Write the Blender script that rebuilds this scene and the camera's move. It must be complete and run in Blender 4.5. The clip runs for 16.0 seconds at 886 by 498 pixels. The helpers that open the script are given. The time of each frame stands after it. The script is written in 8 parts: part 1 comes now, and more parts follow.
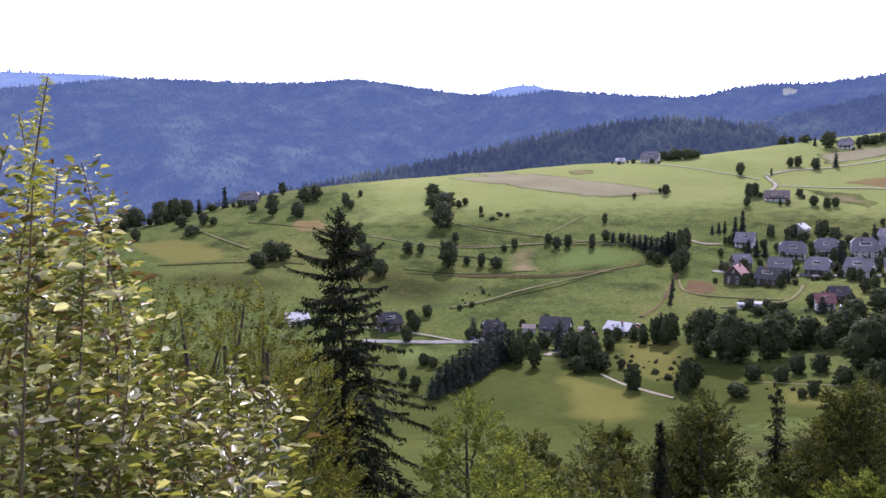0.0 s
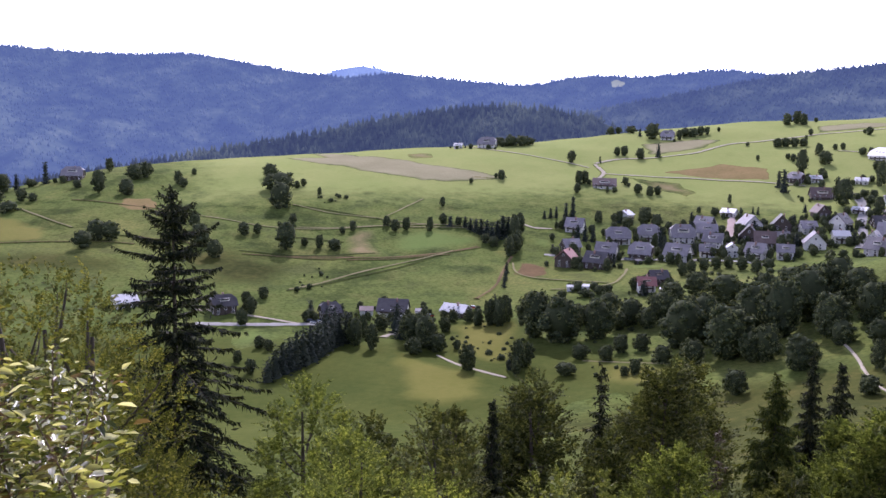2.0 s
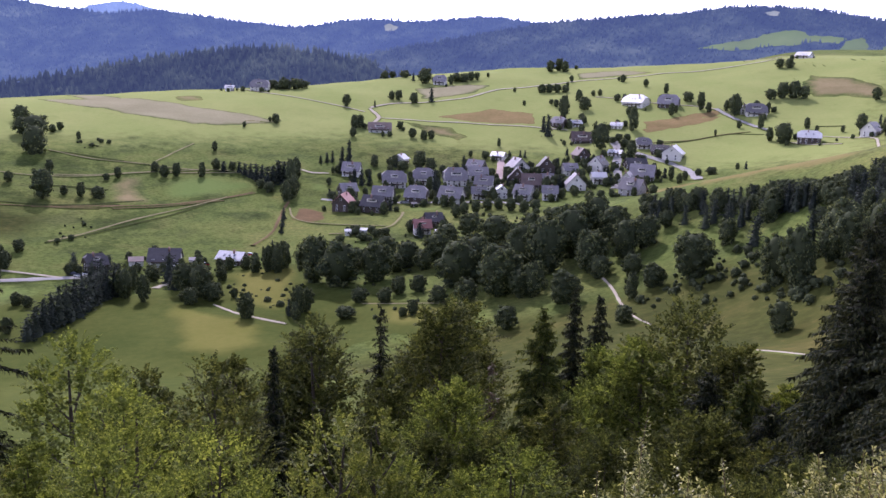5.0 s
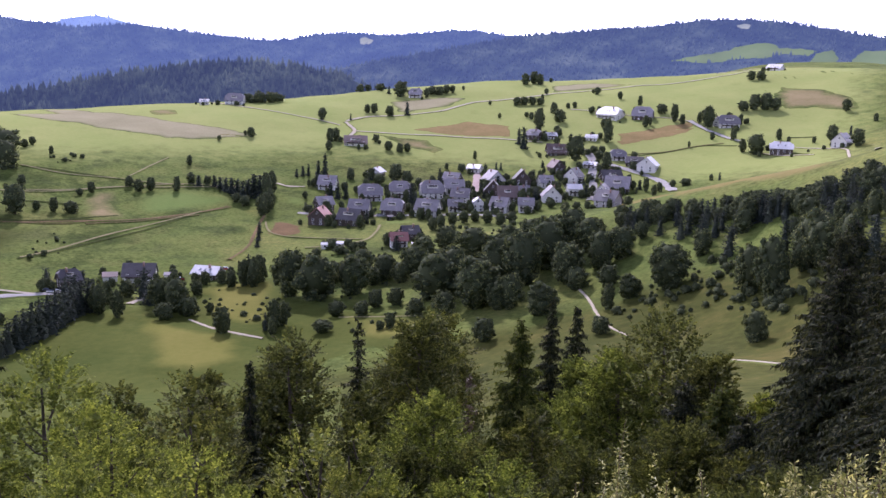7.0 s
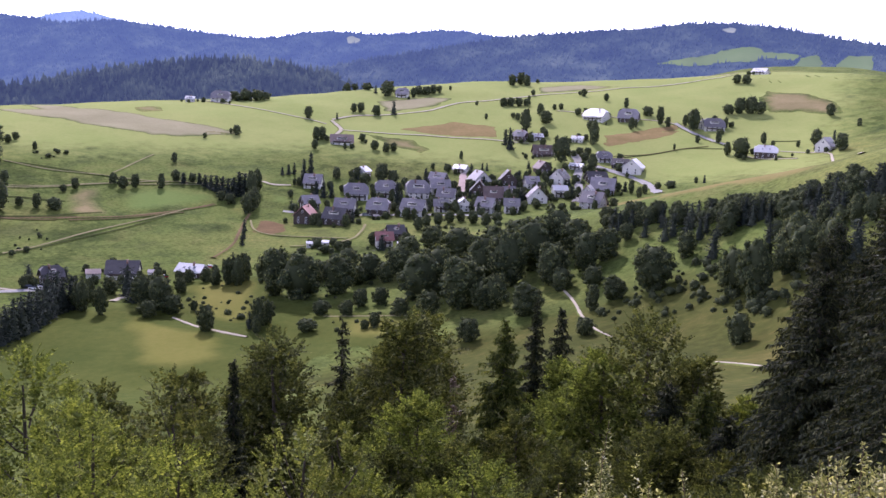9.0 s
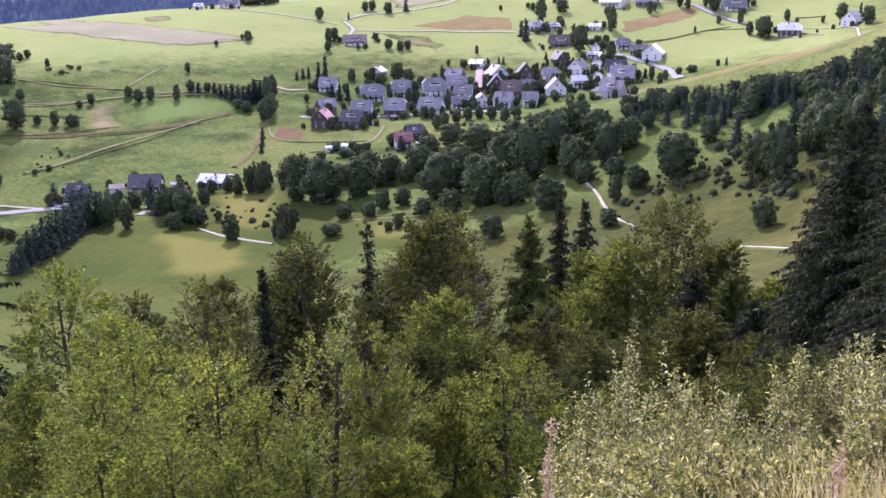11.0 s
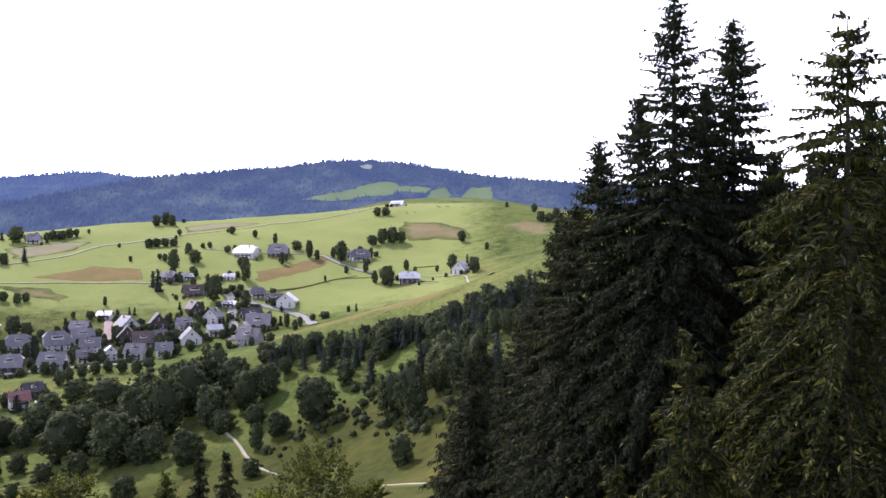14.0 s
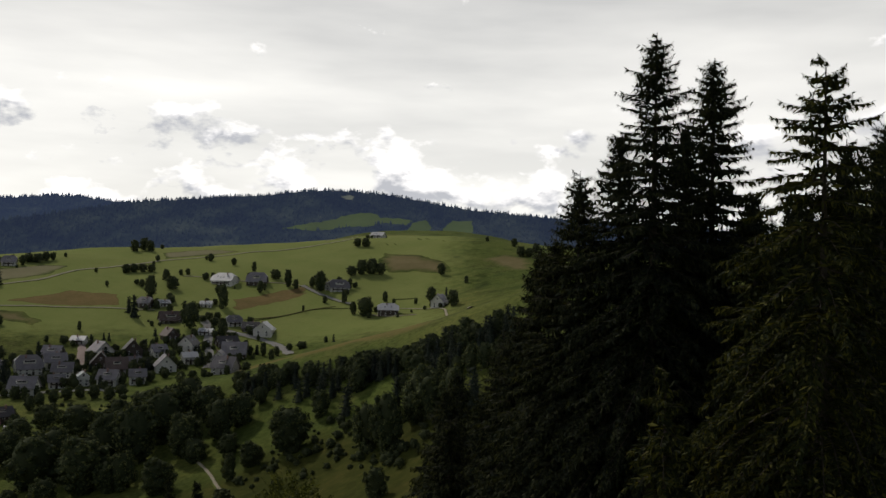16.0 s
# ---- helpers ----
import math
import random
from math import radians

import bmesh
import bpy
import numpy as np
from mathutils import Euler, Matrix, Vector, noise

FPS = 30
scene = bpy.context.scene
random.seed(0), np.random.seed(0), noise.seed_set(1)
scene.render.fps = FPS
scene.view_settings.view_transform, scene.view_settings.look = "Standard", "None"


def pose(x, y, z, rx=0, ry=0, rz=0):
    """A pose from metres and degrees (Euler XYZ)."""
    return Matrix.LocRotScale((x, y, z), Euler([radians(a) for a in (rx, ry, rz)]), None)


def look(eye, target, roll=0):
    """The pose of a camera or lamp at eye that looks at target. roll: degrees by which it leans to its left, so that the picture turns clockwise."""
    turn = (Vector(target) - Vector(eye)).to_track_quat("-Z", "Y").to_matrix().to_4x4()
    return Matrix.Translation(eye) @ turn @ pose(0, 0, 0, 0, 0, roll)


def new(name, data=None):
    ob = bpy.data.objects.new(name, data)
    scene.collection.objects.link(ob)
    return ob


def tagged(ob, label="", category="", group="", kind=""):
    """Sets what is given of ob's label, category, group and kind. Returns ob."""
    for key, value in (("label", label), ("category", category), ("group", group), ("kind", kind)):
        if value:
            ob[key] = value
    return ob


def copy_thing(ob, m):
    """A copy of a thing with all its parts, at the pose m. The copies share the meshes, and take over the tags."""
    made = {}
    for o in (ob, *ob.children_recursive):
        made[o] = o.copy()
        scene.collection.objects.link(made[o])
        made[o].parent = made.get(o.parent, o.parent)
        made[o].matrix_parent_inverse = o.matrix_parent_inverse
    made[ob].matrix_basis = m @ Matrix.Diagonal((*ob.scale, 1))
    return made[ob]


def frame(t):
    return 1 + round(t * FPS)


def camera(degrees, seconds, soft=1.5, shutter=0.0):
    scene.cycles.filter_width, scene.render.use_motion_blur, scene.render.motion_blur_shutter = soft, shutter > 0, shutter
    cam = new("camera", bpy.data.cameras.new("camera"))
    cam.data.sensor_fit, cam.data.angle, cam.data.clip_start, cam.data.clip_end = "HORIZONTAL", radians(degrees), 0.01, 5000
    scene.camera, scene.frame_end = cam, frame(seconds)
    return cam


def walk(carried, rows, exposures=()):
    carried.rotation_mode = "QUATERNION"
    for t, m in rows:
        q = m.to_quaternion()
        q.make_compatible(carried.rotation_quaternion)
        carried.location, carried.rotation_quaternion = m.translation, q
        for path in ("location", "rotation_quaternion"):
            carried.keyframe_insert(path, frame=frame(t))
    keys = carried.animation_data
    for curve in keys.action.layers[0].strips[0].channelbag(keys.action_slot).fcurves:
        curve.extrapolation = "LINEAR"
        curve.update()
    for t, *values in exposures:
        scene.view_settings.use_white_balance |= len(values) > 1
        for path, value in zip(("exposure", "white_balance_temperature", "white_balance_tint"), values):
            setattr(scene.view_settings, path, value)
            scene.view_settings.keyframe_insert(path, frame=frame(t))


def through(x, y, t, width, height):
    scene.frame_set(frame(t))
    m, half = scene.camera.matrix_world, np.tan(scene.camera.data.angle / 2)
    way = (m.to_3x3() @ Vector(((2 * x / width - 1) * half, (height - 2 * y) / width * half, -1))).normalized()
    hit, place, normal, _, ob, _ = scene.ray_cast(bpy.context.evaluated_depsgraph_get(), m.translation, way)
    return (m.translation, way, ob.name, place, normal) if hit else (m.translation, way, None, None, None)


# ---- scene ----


# camera: one standing place, turning
EYE = Vector((0, 0, 1.6))
cam = camera(51.44, 16.0, 1.5)

# seconds, yaw, pitch, roll
PATH = [
    (0.0, 0.10, -6.50, -0.70),
    (0.5, -1.44, -6.80, -0.11),
    (1.0, -5.15, -7.06, 0.42),
    (1.5, -8.69, -6.87, 0.99),
    (2.0, -10.02, -7.57, 1.17),
    (2.5, -12.72, -7.89, 1.46),
    (3.0, -13.14, -8.30, 0.65),
    (3.5, -15.10, -8.24, 0.76),
    (4.0, -18.52, -10.00, 1.39),
    (4.5, -24.22, -10.62, 2.73),
    (4.7, -23.95, -10.73, 2.16),
    (6.8, -25.49, -9.66, 1.79),
    (7.0, -25.50, -9.79, 1.89),
    (7.5, -25.65, -9.46, 2.16),
    (8.0, -26.17, -9.69, 2.55),
    (8.2, -26.17, -10.27, 2.65),
    (10.3, -28.13, -8.95, 1.21),
    (10.5, -28.40, -10.25, 1.15),
    (11.0, -25.12, -16.10, -0.53),
    (11.5, -29.03, -16.29, 0.12),
    (12.0, -33.02, -13.27, 0.59),
    (12.5, -36.16, -9.71, 0.99),
    (13.0, -35.82, -10.06, -0.05),
    (13.5, -39.08, -4.02, 1.66),
    (14.0, -47.49, -0.90, 0.03),
    (14.5, -46.51, 1.48, 0.64),
    (15.0, -45.75, -0.81, 2.38),
    (15.5, -45.70, 2.65, 2.15),
    (16.0, -48.72, 1.16, 1.47),
]

# seconds, stops
EXPOSURES = [
    (0.0, 0.05, 5560, 37), (4.5, 0.05, 5500, 40), (8.2, 0.2, 5550, 41), (10.5, 0.28, 5500, 42), (11.0, 0.68, 5330, 46), (11.5, 1.2, 5300, 46), (12.2, 1.45, 5200, 45), (13.0, 1.25, 5200, 45),
    (13.5, 0.95, 5350, 39), (14.0, 0.2, 5700, 30), (14.5, -0.4, 6150, 23), (15.0, -1.0, 6450, 17), (15.5, -1.25, 6600, 14), (16.0, -2.0, 6600, 11)]


def aim(yaw, pitch, roll):
    y, p = radians(yaw), radians(pitch)
    return look(EYE, EYE + Vector((-math.sin(y) * math.cos(p), math.cos(y) * math.cos(p), math.sin(p))) * 10, roll)


walk(cam, [(t, aim(y, p, r)) for t, y, p, r in PATH], EXPOSURES)


# ---- light: high sun ahead of the camera, hazy sky with clouds low on the horizon ----
SUN_BEARING, SUN_HEIGHT = 13.0, 41.0


def sky_world():
    w = bpy.data.worlds.new("sky")
    scene.world = w
    w.use_nodes = True
    nt = w.node_tree
    nt.nodes.clear()
    n = nt.nodes.new
    ln = nt.links.new
    sky = n("ShaderNodeTexSky")
    sky.sky_type, sky.sun_disc = "NISHITA", False
    sky.sun_elevation, sky.sun_rotation = radians(SUN_HEIGHT), radians(SUN_BEARING)
    sky.altitude, sky.air_density, sky.dust_density, sky.ozone_density = 1200, 1.0, 2.6, 1.0
    co = n("ShaderNodeTexCoord")
    sep = n("ShaderNodeSeparateXYZ")
    ln(co.outputs["Generated"], sep.inputs[0])
    # small heaps of cumulus in a low band, flat-footed, each with a grey underside
    def heaps(lift, detail):
        mp = n("ShaderNodeMapping")
        mp.inputs["Scale"].default_value = (1.0, 1.0, 1.9)
        mp.inputs["Location"].default_value = (0.52, 0.33, lift)
        ln(co.outputs["Generated"], mp.inputs[0])
        t = n("ShaderNodeTexNoise")
        t.inputs["Scale"].default_value, t.inputs["Detail"].default_value, t.inputs["Roughness"].default_value = 11.0, detail, 0.58
        ln(mp.outputs[0], t.inputs["Vector"])
        return t.outputs[0]

    band = n("ShaderNodeValToRGB")
    band.color_ramp.elements[0].position, band.color_ramp.elements[0].color = 0.0, (0.05, 0.05, 0.05, 1)
    band.color_ramp.elements[1].position, band.color_ramp.elements[1].color = 0.5, (0, 0, 0, 1)
    for p, c in ((0.06, 0.145), (0.135, 0.16), (0.165, 0.03), (0.2, 0.0)):
        e = band.color_ramp.elements.new(p)
        e.color = (c, c, c, 1)
    ln(sep.outputs["Z"], band.inputs[0])
    add = n("ShaderNodeMath")
    add.operation = "ADD"
    ln(heaps(0.0, 8), add.inputs[0])
    ln(band.outputs[0], add.inputs[1])
    cover = n("ShaderNodeMapRange")
    cover.inputs["From Min"].default_value, cover.inputs["From Max"].default_value = 0.64, 0.72
    ln(add.outputs[0], cover.inputs[0])
    over = n("ShaderNodeMath")
    over.operation = "SUBTRACT"
    ln(heaps(0.035, 5), over.inputs[0])
    ln(heaps(-0.02, 5), over.inputs[1])
    shade = n("ShaderNodeValToRGB")
    shade.color_ramp.elements[0].position, shade.color_ramp.elements[0].color = 0.45, (57, 56.6, 56, 1)
    shade.color_ramp.elements[1].position, shade.color_ramp.elements[1].color = 0.57, (25, 26, 28, 1)
    centre = n("ShaderNodeMath")
    centre.operation = "ADD"
    centre.inputs[1].default_value = 0.5
    ln(over.outputs[0], centre.inputs[0])
    ln(centre.outputs[0], shade.inputs[0])
    # thin high veil that whitens the sky
    mp3 = n("ShaderNodeMapping")
    mp3.inputs["Scale"].default_value = (1.2, 1.2, 7.0)
    ln(co.outputs["Generated"], mp3.inputs[0])
    veil = n("ShaderNodeTexNoise")
    veil.inputs["Scale"].default_value, veil.inputs["Detail"].default_value = 2.2, 5
    ln(mp3.outputs[0], veil.inputs["Vector"])
    low = n("ShaderNodeMapRange")
    low.inputs["From Min"].default_value, low.inputs["From Max"].default_value = 0.0, 0.8
    low.inputs["To Min"].default_value, low.inputs["To Max"].default_value = 0.95, 0.0
    ln(sep.outputs["Z"], low.inputs[0])
    vr = n("ShaderNodeMapRange")
    vr.inputs["From Min"].default_value, vr.inputs["From Max"].default_value = 0.35, 0.7
    vr.inputs["To Min"].default_value, vr.inputs["To Max"].default_value = 0.75, 1.1
    ln(veil.outputs[0], vr.inputs[0])
    haze = n("ShaderNodeMath")
    haze.operation, haze.use_clamp = "MULTIPLY", True
    ln(low.outputs[0], haze.inputs[0])
    ln(vr.outputs[0], haze.inputs[1])
    m1 = n("ShaderNodeMix")
    m1.data_type = "RGBA"
    ln(haze.outputs[0], m1.inputs[0])
    ln(sky.outputs[0], m1.inputs[6])
    # the haze is bright on the sun's side and fades to blue-grey away from it
    aim_sun = n("ShaderNodeVectorMath")
    aim_sun.operation = "DOT_PRODUCT"
    ln(co.outputs["Generated"], aim_sun.inputs[0])
    aim_sun.inputs[1].default_value = (math.sin(radians(SUN_BEARING)) * math.cos(radians(SUN_HEIGHT)), math.cos(radians(SUN_BEARING)) * math.cos(radians(SUN_HEIGHT)), math.sin(radians(SUN_HEIGHT)))
    side = n("ShaderNodeValToRGB")
    side.color_ramp.elements[0].position, side.color_ramp.elements[0].color = 0.3, (11, 13.5, 17.5, 1)
    side.color_ramp.elements[1].position, side.color_ramp.elements[1].color = 0.76, (59, 58.8, 56.2, 1)
    half = n("ShaderNodeMapRange")
    half.inputs["From Min"].default_value, half.inputs["From Max"].default_value = -1.0, 1.0
    ln(aim_sun.outputs["Value"], half.inputs[0])
    ln(half.outputs[0], side.inputs[0])
    ln(side.outputs[0], m1.inputs[7])
    m2 = n("ShaderNodeMix")
    m2.data_type = "RGBA"
    ln(cover.outputs[0], m2.inputs[0])
    ln(m1.outputs[2], m2.inputs[6])
    ln(shade.outputs[0], m2.inputs[7])
    bg = n("ShaderNodeBackground")
    bg.inputs["Strength"].default_value = 0.085
    ln(m2.outputs[2], bg.inputs[0])
    out = n("ShaderNodeOutputWorld")
    ln(bg.outputs[0], out.inputs[0])


sky_world()
sun = new("sun", bpy.data.lights.new("sun", "SUN"))
sun.data.energy, sun.data.angle, sun.data.color = 5.0, radians(0.55), (1.0, 0.94, 0.83)
_b, _e = radians(SUN_BEARING), radians(SUN_HEIGHT)
sun.matrix_world = look((math.sin(_b) * 50, math.cos(_b) * 50, 80), (math.sin(_b) * 50 - math.sin(_b) * math.cos(_e), math.cos(_b) * 50 - math.cos(_b) * math.cos(_e), 80 - math.sin(_e)))


# ---- materials ----
def mat(name, rough=0.8, spec=0.3):
    m = bpy.data.materials.new(name)
    m.use_nodes = True
    b = m.node_tree.nodes["Principled BSDF"]
    b.inputs["Roughness"].default_value = rough
    b.inputs["Specular IOR Level"].default_value = spec
    return m, m.node_tree, b


def noise_tex(nt, scale, detail=4, rough=0.55):
    co = nt.nodes.new("ShaderNodeNewGeometry")
    t = nt.nodes.new("ShaderNodeTexNoise")
    t.inputs["Scale"].default_value, t.inputs["Detail"].default_value, t.inputs["Roughness"].default_value = scale, detail, rough
    nt.links.new(co.outputs["Position"], t.inputs["Vector"])
    return t.outputs[0]


def ramp(nt, fac, stops):
    r = nt.nodes.new("ShaderNodeValToRGB")
    el = r.color_ramp.elements
    while len(el) < len(stops):
        el.new(0.5)
    for e, (p, c) in zip(el, stops):
        e.position, e.color = p, (*c, 1)
    nt.links.new(fac, r.inputs[0])
    return r.outputs[0]


def blend(nt, fac, a, b, mode="MIX"):
    m = nt.nodes.new("ShaderNodeMix")
    m.data_type, m.blend_type = "RGBA", mode
    for s, v in ((m.inputs[0], fac), (m.inputs[6], a), (m.inputs[7], b)):
        if isinstance(v, (int, float)):
            s.default_value = v
        elif isinstance(v, tuple):
            s.default_value = (*v, 1)
        else:
            nt.links.new(v, s)
    return m.outputs[2]


def bump(nt, b, height, strength, dist):
    n = nt.nodes.new("ShaderNodeBump")
    n.inputs["Strength"].default_value, n.inputs["Distance"].default_value = strength, dist
    nt.links.new(height, n.inputs["Height"])
    nt.links.new(n.outputs[0], b.inputs["Normal"])


def rand(nt, island=False):
    n = nt.nodes.new("ShaderNodeNewGeometry" if island else "ShaderNodeObjectInfo")
    return n.outputs["Random Per Island" if island else "Random"]


def surface(name, stops, scale=0.5, fine=6.0, rough=0.85, spec=0.2, relief=0.3, dist=0.05, obj=0.0):
    """A two-scale mottled surface."""
    m, nt, b = mat(name, rough, spec)
    big, small = noise_tex(nt, scale, 5), noise_tex(nt, fine, 4)
    c = blend(nt, 0.35, ramp(nt, big, stops), ramp(nt, small, stops))
    if obj:
        c = blend(nt, 1.0, c, ramp(nt, rand(nt), ((0, (1 - obj,) * 3), (1, (1 + obj,) * 3))), "MULTIPLY")
    nt.links.new(c, b.inputs["Base Color"])
    bump(nt, b, small, relief, dist)
    return m


def meadow_colour(nt):
    big = ramp(nt, noise_tex(nt, 0.0065, 4, 0.5), ((0.36, (0.146, 0.176, 0.043)), (0.5, (0.098, 0.130, 0.032)), (0.64, (0.182, 0.188, 0.054))))
    mid = ramp(nt, noise_tex(nt, 0.045, 6, 0.62), ((0.34, (0.052, 0.066, 0.028)), (0.5, (0.121, 0.153, 0.039)), (0.7, (0.196, 0.188, 0.064))))
    small = noise_tex(nt, 0.5, 5, 0.65)
    fine = ramp(nt, small, ((0.32, (0.5, 0.55, 0.45)), (0.55, (1, 1, 1)), (0.72, (1.28, 1.22, 1.1))))
    # rough tufted ground, rushes and grazed steps
    step = ramp(nt, noise_tex(nt, 0.018, 8, 0.74), ((0.38, (0.42, 0.48, 0.45)), (0.47, (0.95, 0.97, 0.95)), (0.6, (1.0, 1.0, 1.0)), (0.72, (1.3, 1.15, 1.05))))
    return blend(nt, 0.85, blend(nt, 0.85, blend(nt, 0.5, big, mid), fine, "MULTIPLY"), step, "MULTIPLY"), small


def meadow(name):
    m, nt, b = mat(name, 1.0, 0.02)
    c, small = meadow_colour(nt)
    nt.links.new(c, b.inputs["Base Color"])
    bump(nt, b, small, 0.6, 0.5)
    return m


def worn(name, stops, scale=0.06, fine=0.7, soft=0.5, ragged=0.9, under=None):
    """A field or track that frays into the meadow: 'inside' runs from 0 at its edge to 1."""
    m, nt, b = mat(name, 1.0, 0.02)
    grass, small = meadow_colour(nt)
    if under:
        grass = blend(nt, 0.4, ramp(nt, noise_tex(nt, 0.03, 5), under), ramp(nt, noise_tex(nt, 0.35, 4), under))
    own = blend(nt, 0.4, ramp(nt, noise_tex(nt, scale, 5), stops), ramp(nt, noise_tex(nt, fine, 4), stops))
    at = nt.nodes.new("ShaderNodeAttribute")
    at.attribute_name = "inside"
    n1 = noise_tex(nt, 0.09, 6, 0.65)
    k = nt.nodes.new("ShaderNodeMath")
    k.operation = "MULTIPLY_ADD"
    k.inputs[1].default_value = ragged
    nt.links.new(n1, k.inputs[0])
    nt.links.new(at.outputs["Fac"], k.inputs[2])
    r = nt.nodes.new("ShaderNodeMapRange")
    r.interpolation_type = "SMOOTHSTEP"
    r.inputs["From Min"].default_value, r.inputs["From Max"].default_value = ragged * 0.5 + 0.12, ragged * 0.5 + 0.12 + soft
    nt.links.new(k.outputs[0], r.inputs[0])
    nt.links.new(blend(nt, r.outputs[0], grass, own), b.inputs["Base Color"])
    bump(nt, b, small, 0.5, 0.3)
    return m


def foliage(name, stops, through=0.35, rough=0.55, spec=0.35, glow=None, patch=0.0):
    """Leaves or needles: each leaf its own shade, each tree its own tone; light comes through."""
    m, nt, b = mat(name, rough, spec)
    c = ramp(nt, rand(nt, True), stops)
    c = blend(nt, 1.0, c, ramp(nt, rand(nt), ((0, (0.8, 0.82, 0.82)), (1, (1.2, 1.16, 1.1)))), "MULTIPLY")
    if patch:
        c = blend(nt, 1.0, c, ramp(nt, noise_tex(nt, patch, 3), ((0.35, (0.75, 0.75, 0.8)), (0.65, (1.3, 1.25, 1.1)))), "MULTIPLY")
    nt.links.new(c, b.inputs["Base Color"])
    if through:
        tr = nt.nodes.new("ShaderNodeBsdfTranslucent")
        nt.links.new(blend(nt, 1.0, c, (1.5, 1.45, 0.7), "MULTIPLY"), tr.inputs[0])
        mx = nt.nodes.new("ShaderNodeMixShader")
        mx.inputs[0].default_value = through
        nt.links.new(b.outputs[0], mx.inputs[1])
        nt.links.new(tr.outputs[0], mx.inputs[2])
        nt.links.new(mx.outputs[0], nt.nodes["Material Output"].inputs[0])
    return m


def distance(name, stops, haze_glow, strength, patch=0.009):
    """Woods and clearings of the far backdrop; blue haze is put in as emission."""
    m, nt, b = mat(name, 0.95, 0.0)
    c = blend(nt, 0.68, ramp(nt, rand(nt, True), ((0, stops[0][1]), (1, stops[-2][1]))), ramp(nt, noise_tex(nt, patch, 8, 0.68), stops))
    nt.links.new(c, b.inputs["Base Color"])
    b.inputs["Emission Color"].default_value = (*haze_glow, 1)
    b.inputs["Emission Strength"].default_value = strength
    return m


M_MEADOW = meadow("meadow_grass")
M_BARK = surface("bark", ((0.3, (0.045, 0.036, 0.03)), (0.7, (0.10, 0.082, 0.065))), 3, 18, 0.9)
M_BEECH = foliage("beech_leaves", ((0, (0.048, 0.064, 0.016)), (0.55, (0.106, 0.134, 0.033)), (1, (0.235, 0.265, 0.066))), 0.4, 0.75, 0.08)
M_DARKLEAF = foliage("dark_leaves", ((0, (0.046, 0.064, 0.040)), (0.55, (0.08, 0.10, 0.050)), (1, (0.168, 0.18, 0.072))), 0.12, 0.85, 0.05)
# lighter and bluer than near needles: distance haze is put into the colour
M_FARNEEDLE = foliage("far_conifer_needles", ((0, (0.026, 0.036, 0.032)), (0.6, (0.044, 0.056, 0.046)), (1, (0.085, 0.1, 0.068))), 0.06, 0.75, 0.1)
# darker copy of the beech leaves, with shade put into the colour
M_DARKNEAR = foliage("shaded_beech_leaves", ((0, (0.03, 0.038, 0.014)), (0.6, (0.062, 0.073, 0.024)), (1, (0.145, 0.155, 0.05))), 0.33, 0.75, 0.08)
# dark fill inside crowns; shade between the leaves is put into its colour
M_INNER = surface("inner_crown_shade", ((0.3, (0.04, 0.05, 0.026)), (0.7, (0.066, 0.076, 0.036))), 0.8, 5, 0.9, 0.05)
M_SPRUCE = foliage("spruce_needles", ((0, (0.015, 0.02, 0.014)), (0.6, (0.029, 0.036, 0.022)), (1, (0.08, 0.084, 0.038))), 0.15, 0.8, 0.05)
WOOD_STOPS = ((0.38, (0.016, 0.025, 0.021)), (0.5, (0.040, 0.056, 0.036)), (0.58, (0.082, 0.104, 0.06)), (0.7, (0.15, 0.172, 0.105)))
# haze is painted on as blue emission, strongest on the farthest ridges
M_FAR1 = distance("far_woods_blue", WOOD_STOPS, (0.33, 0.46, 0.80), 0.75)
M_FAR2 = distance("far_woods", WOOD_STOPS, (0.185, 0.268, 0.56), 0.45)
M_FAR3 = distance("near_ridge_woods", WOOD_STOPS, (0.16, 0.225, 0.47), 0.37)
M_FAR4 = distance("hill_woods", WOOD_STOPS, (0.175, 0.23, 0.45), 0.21)


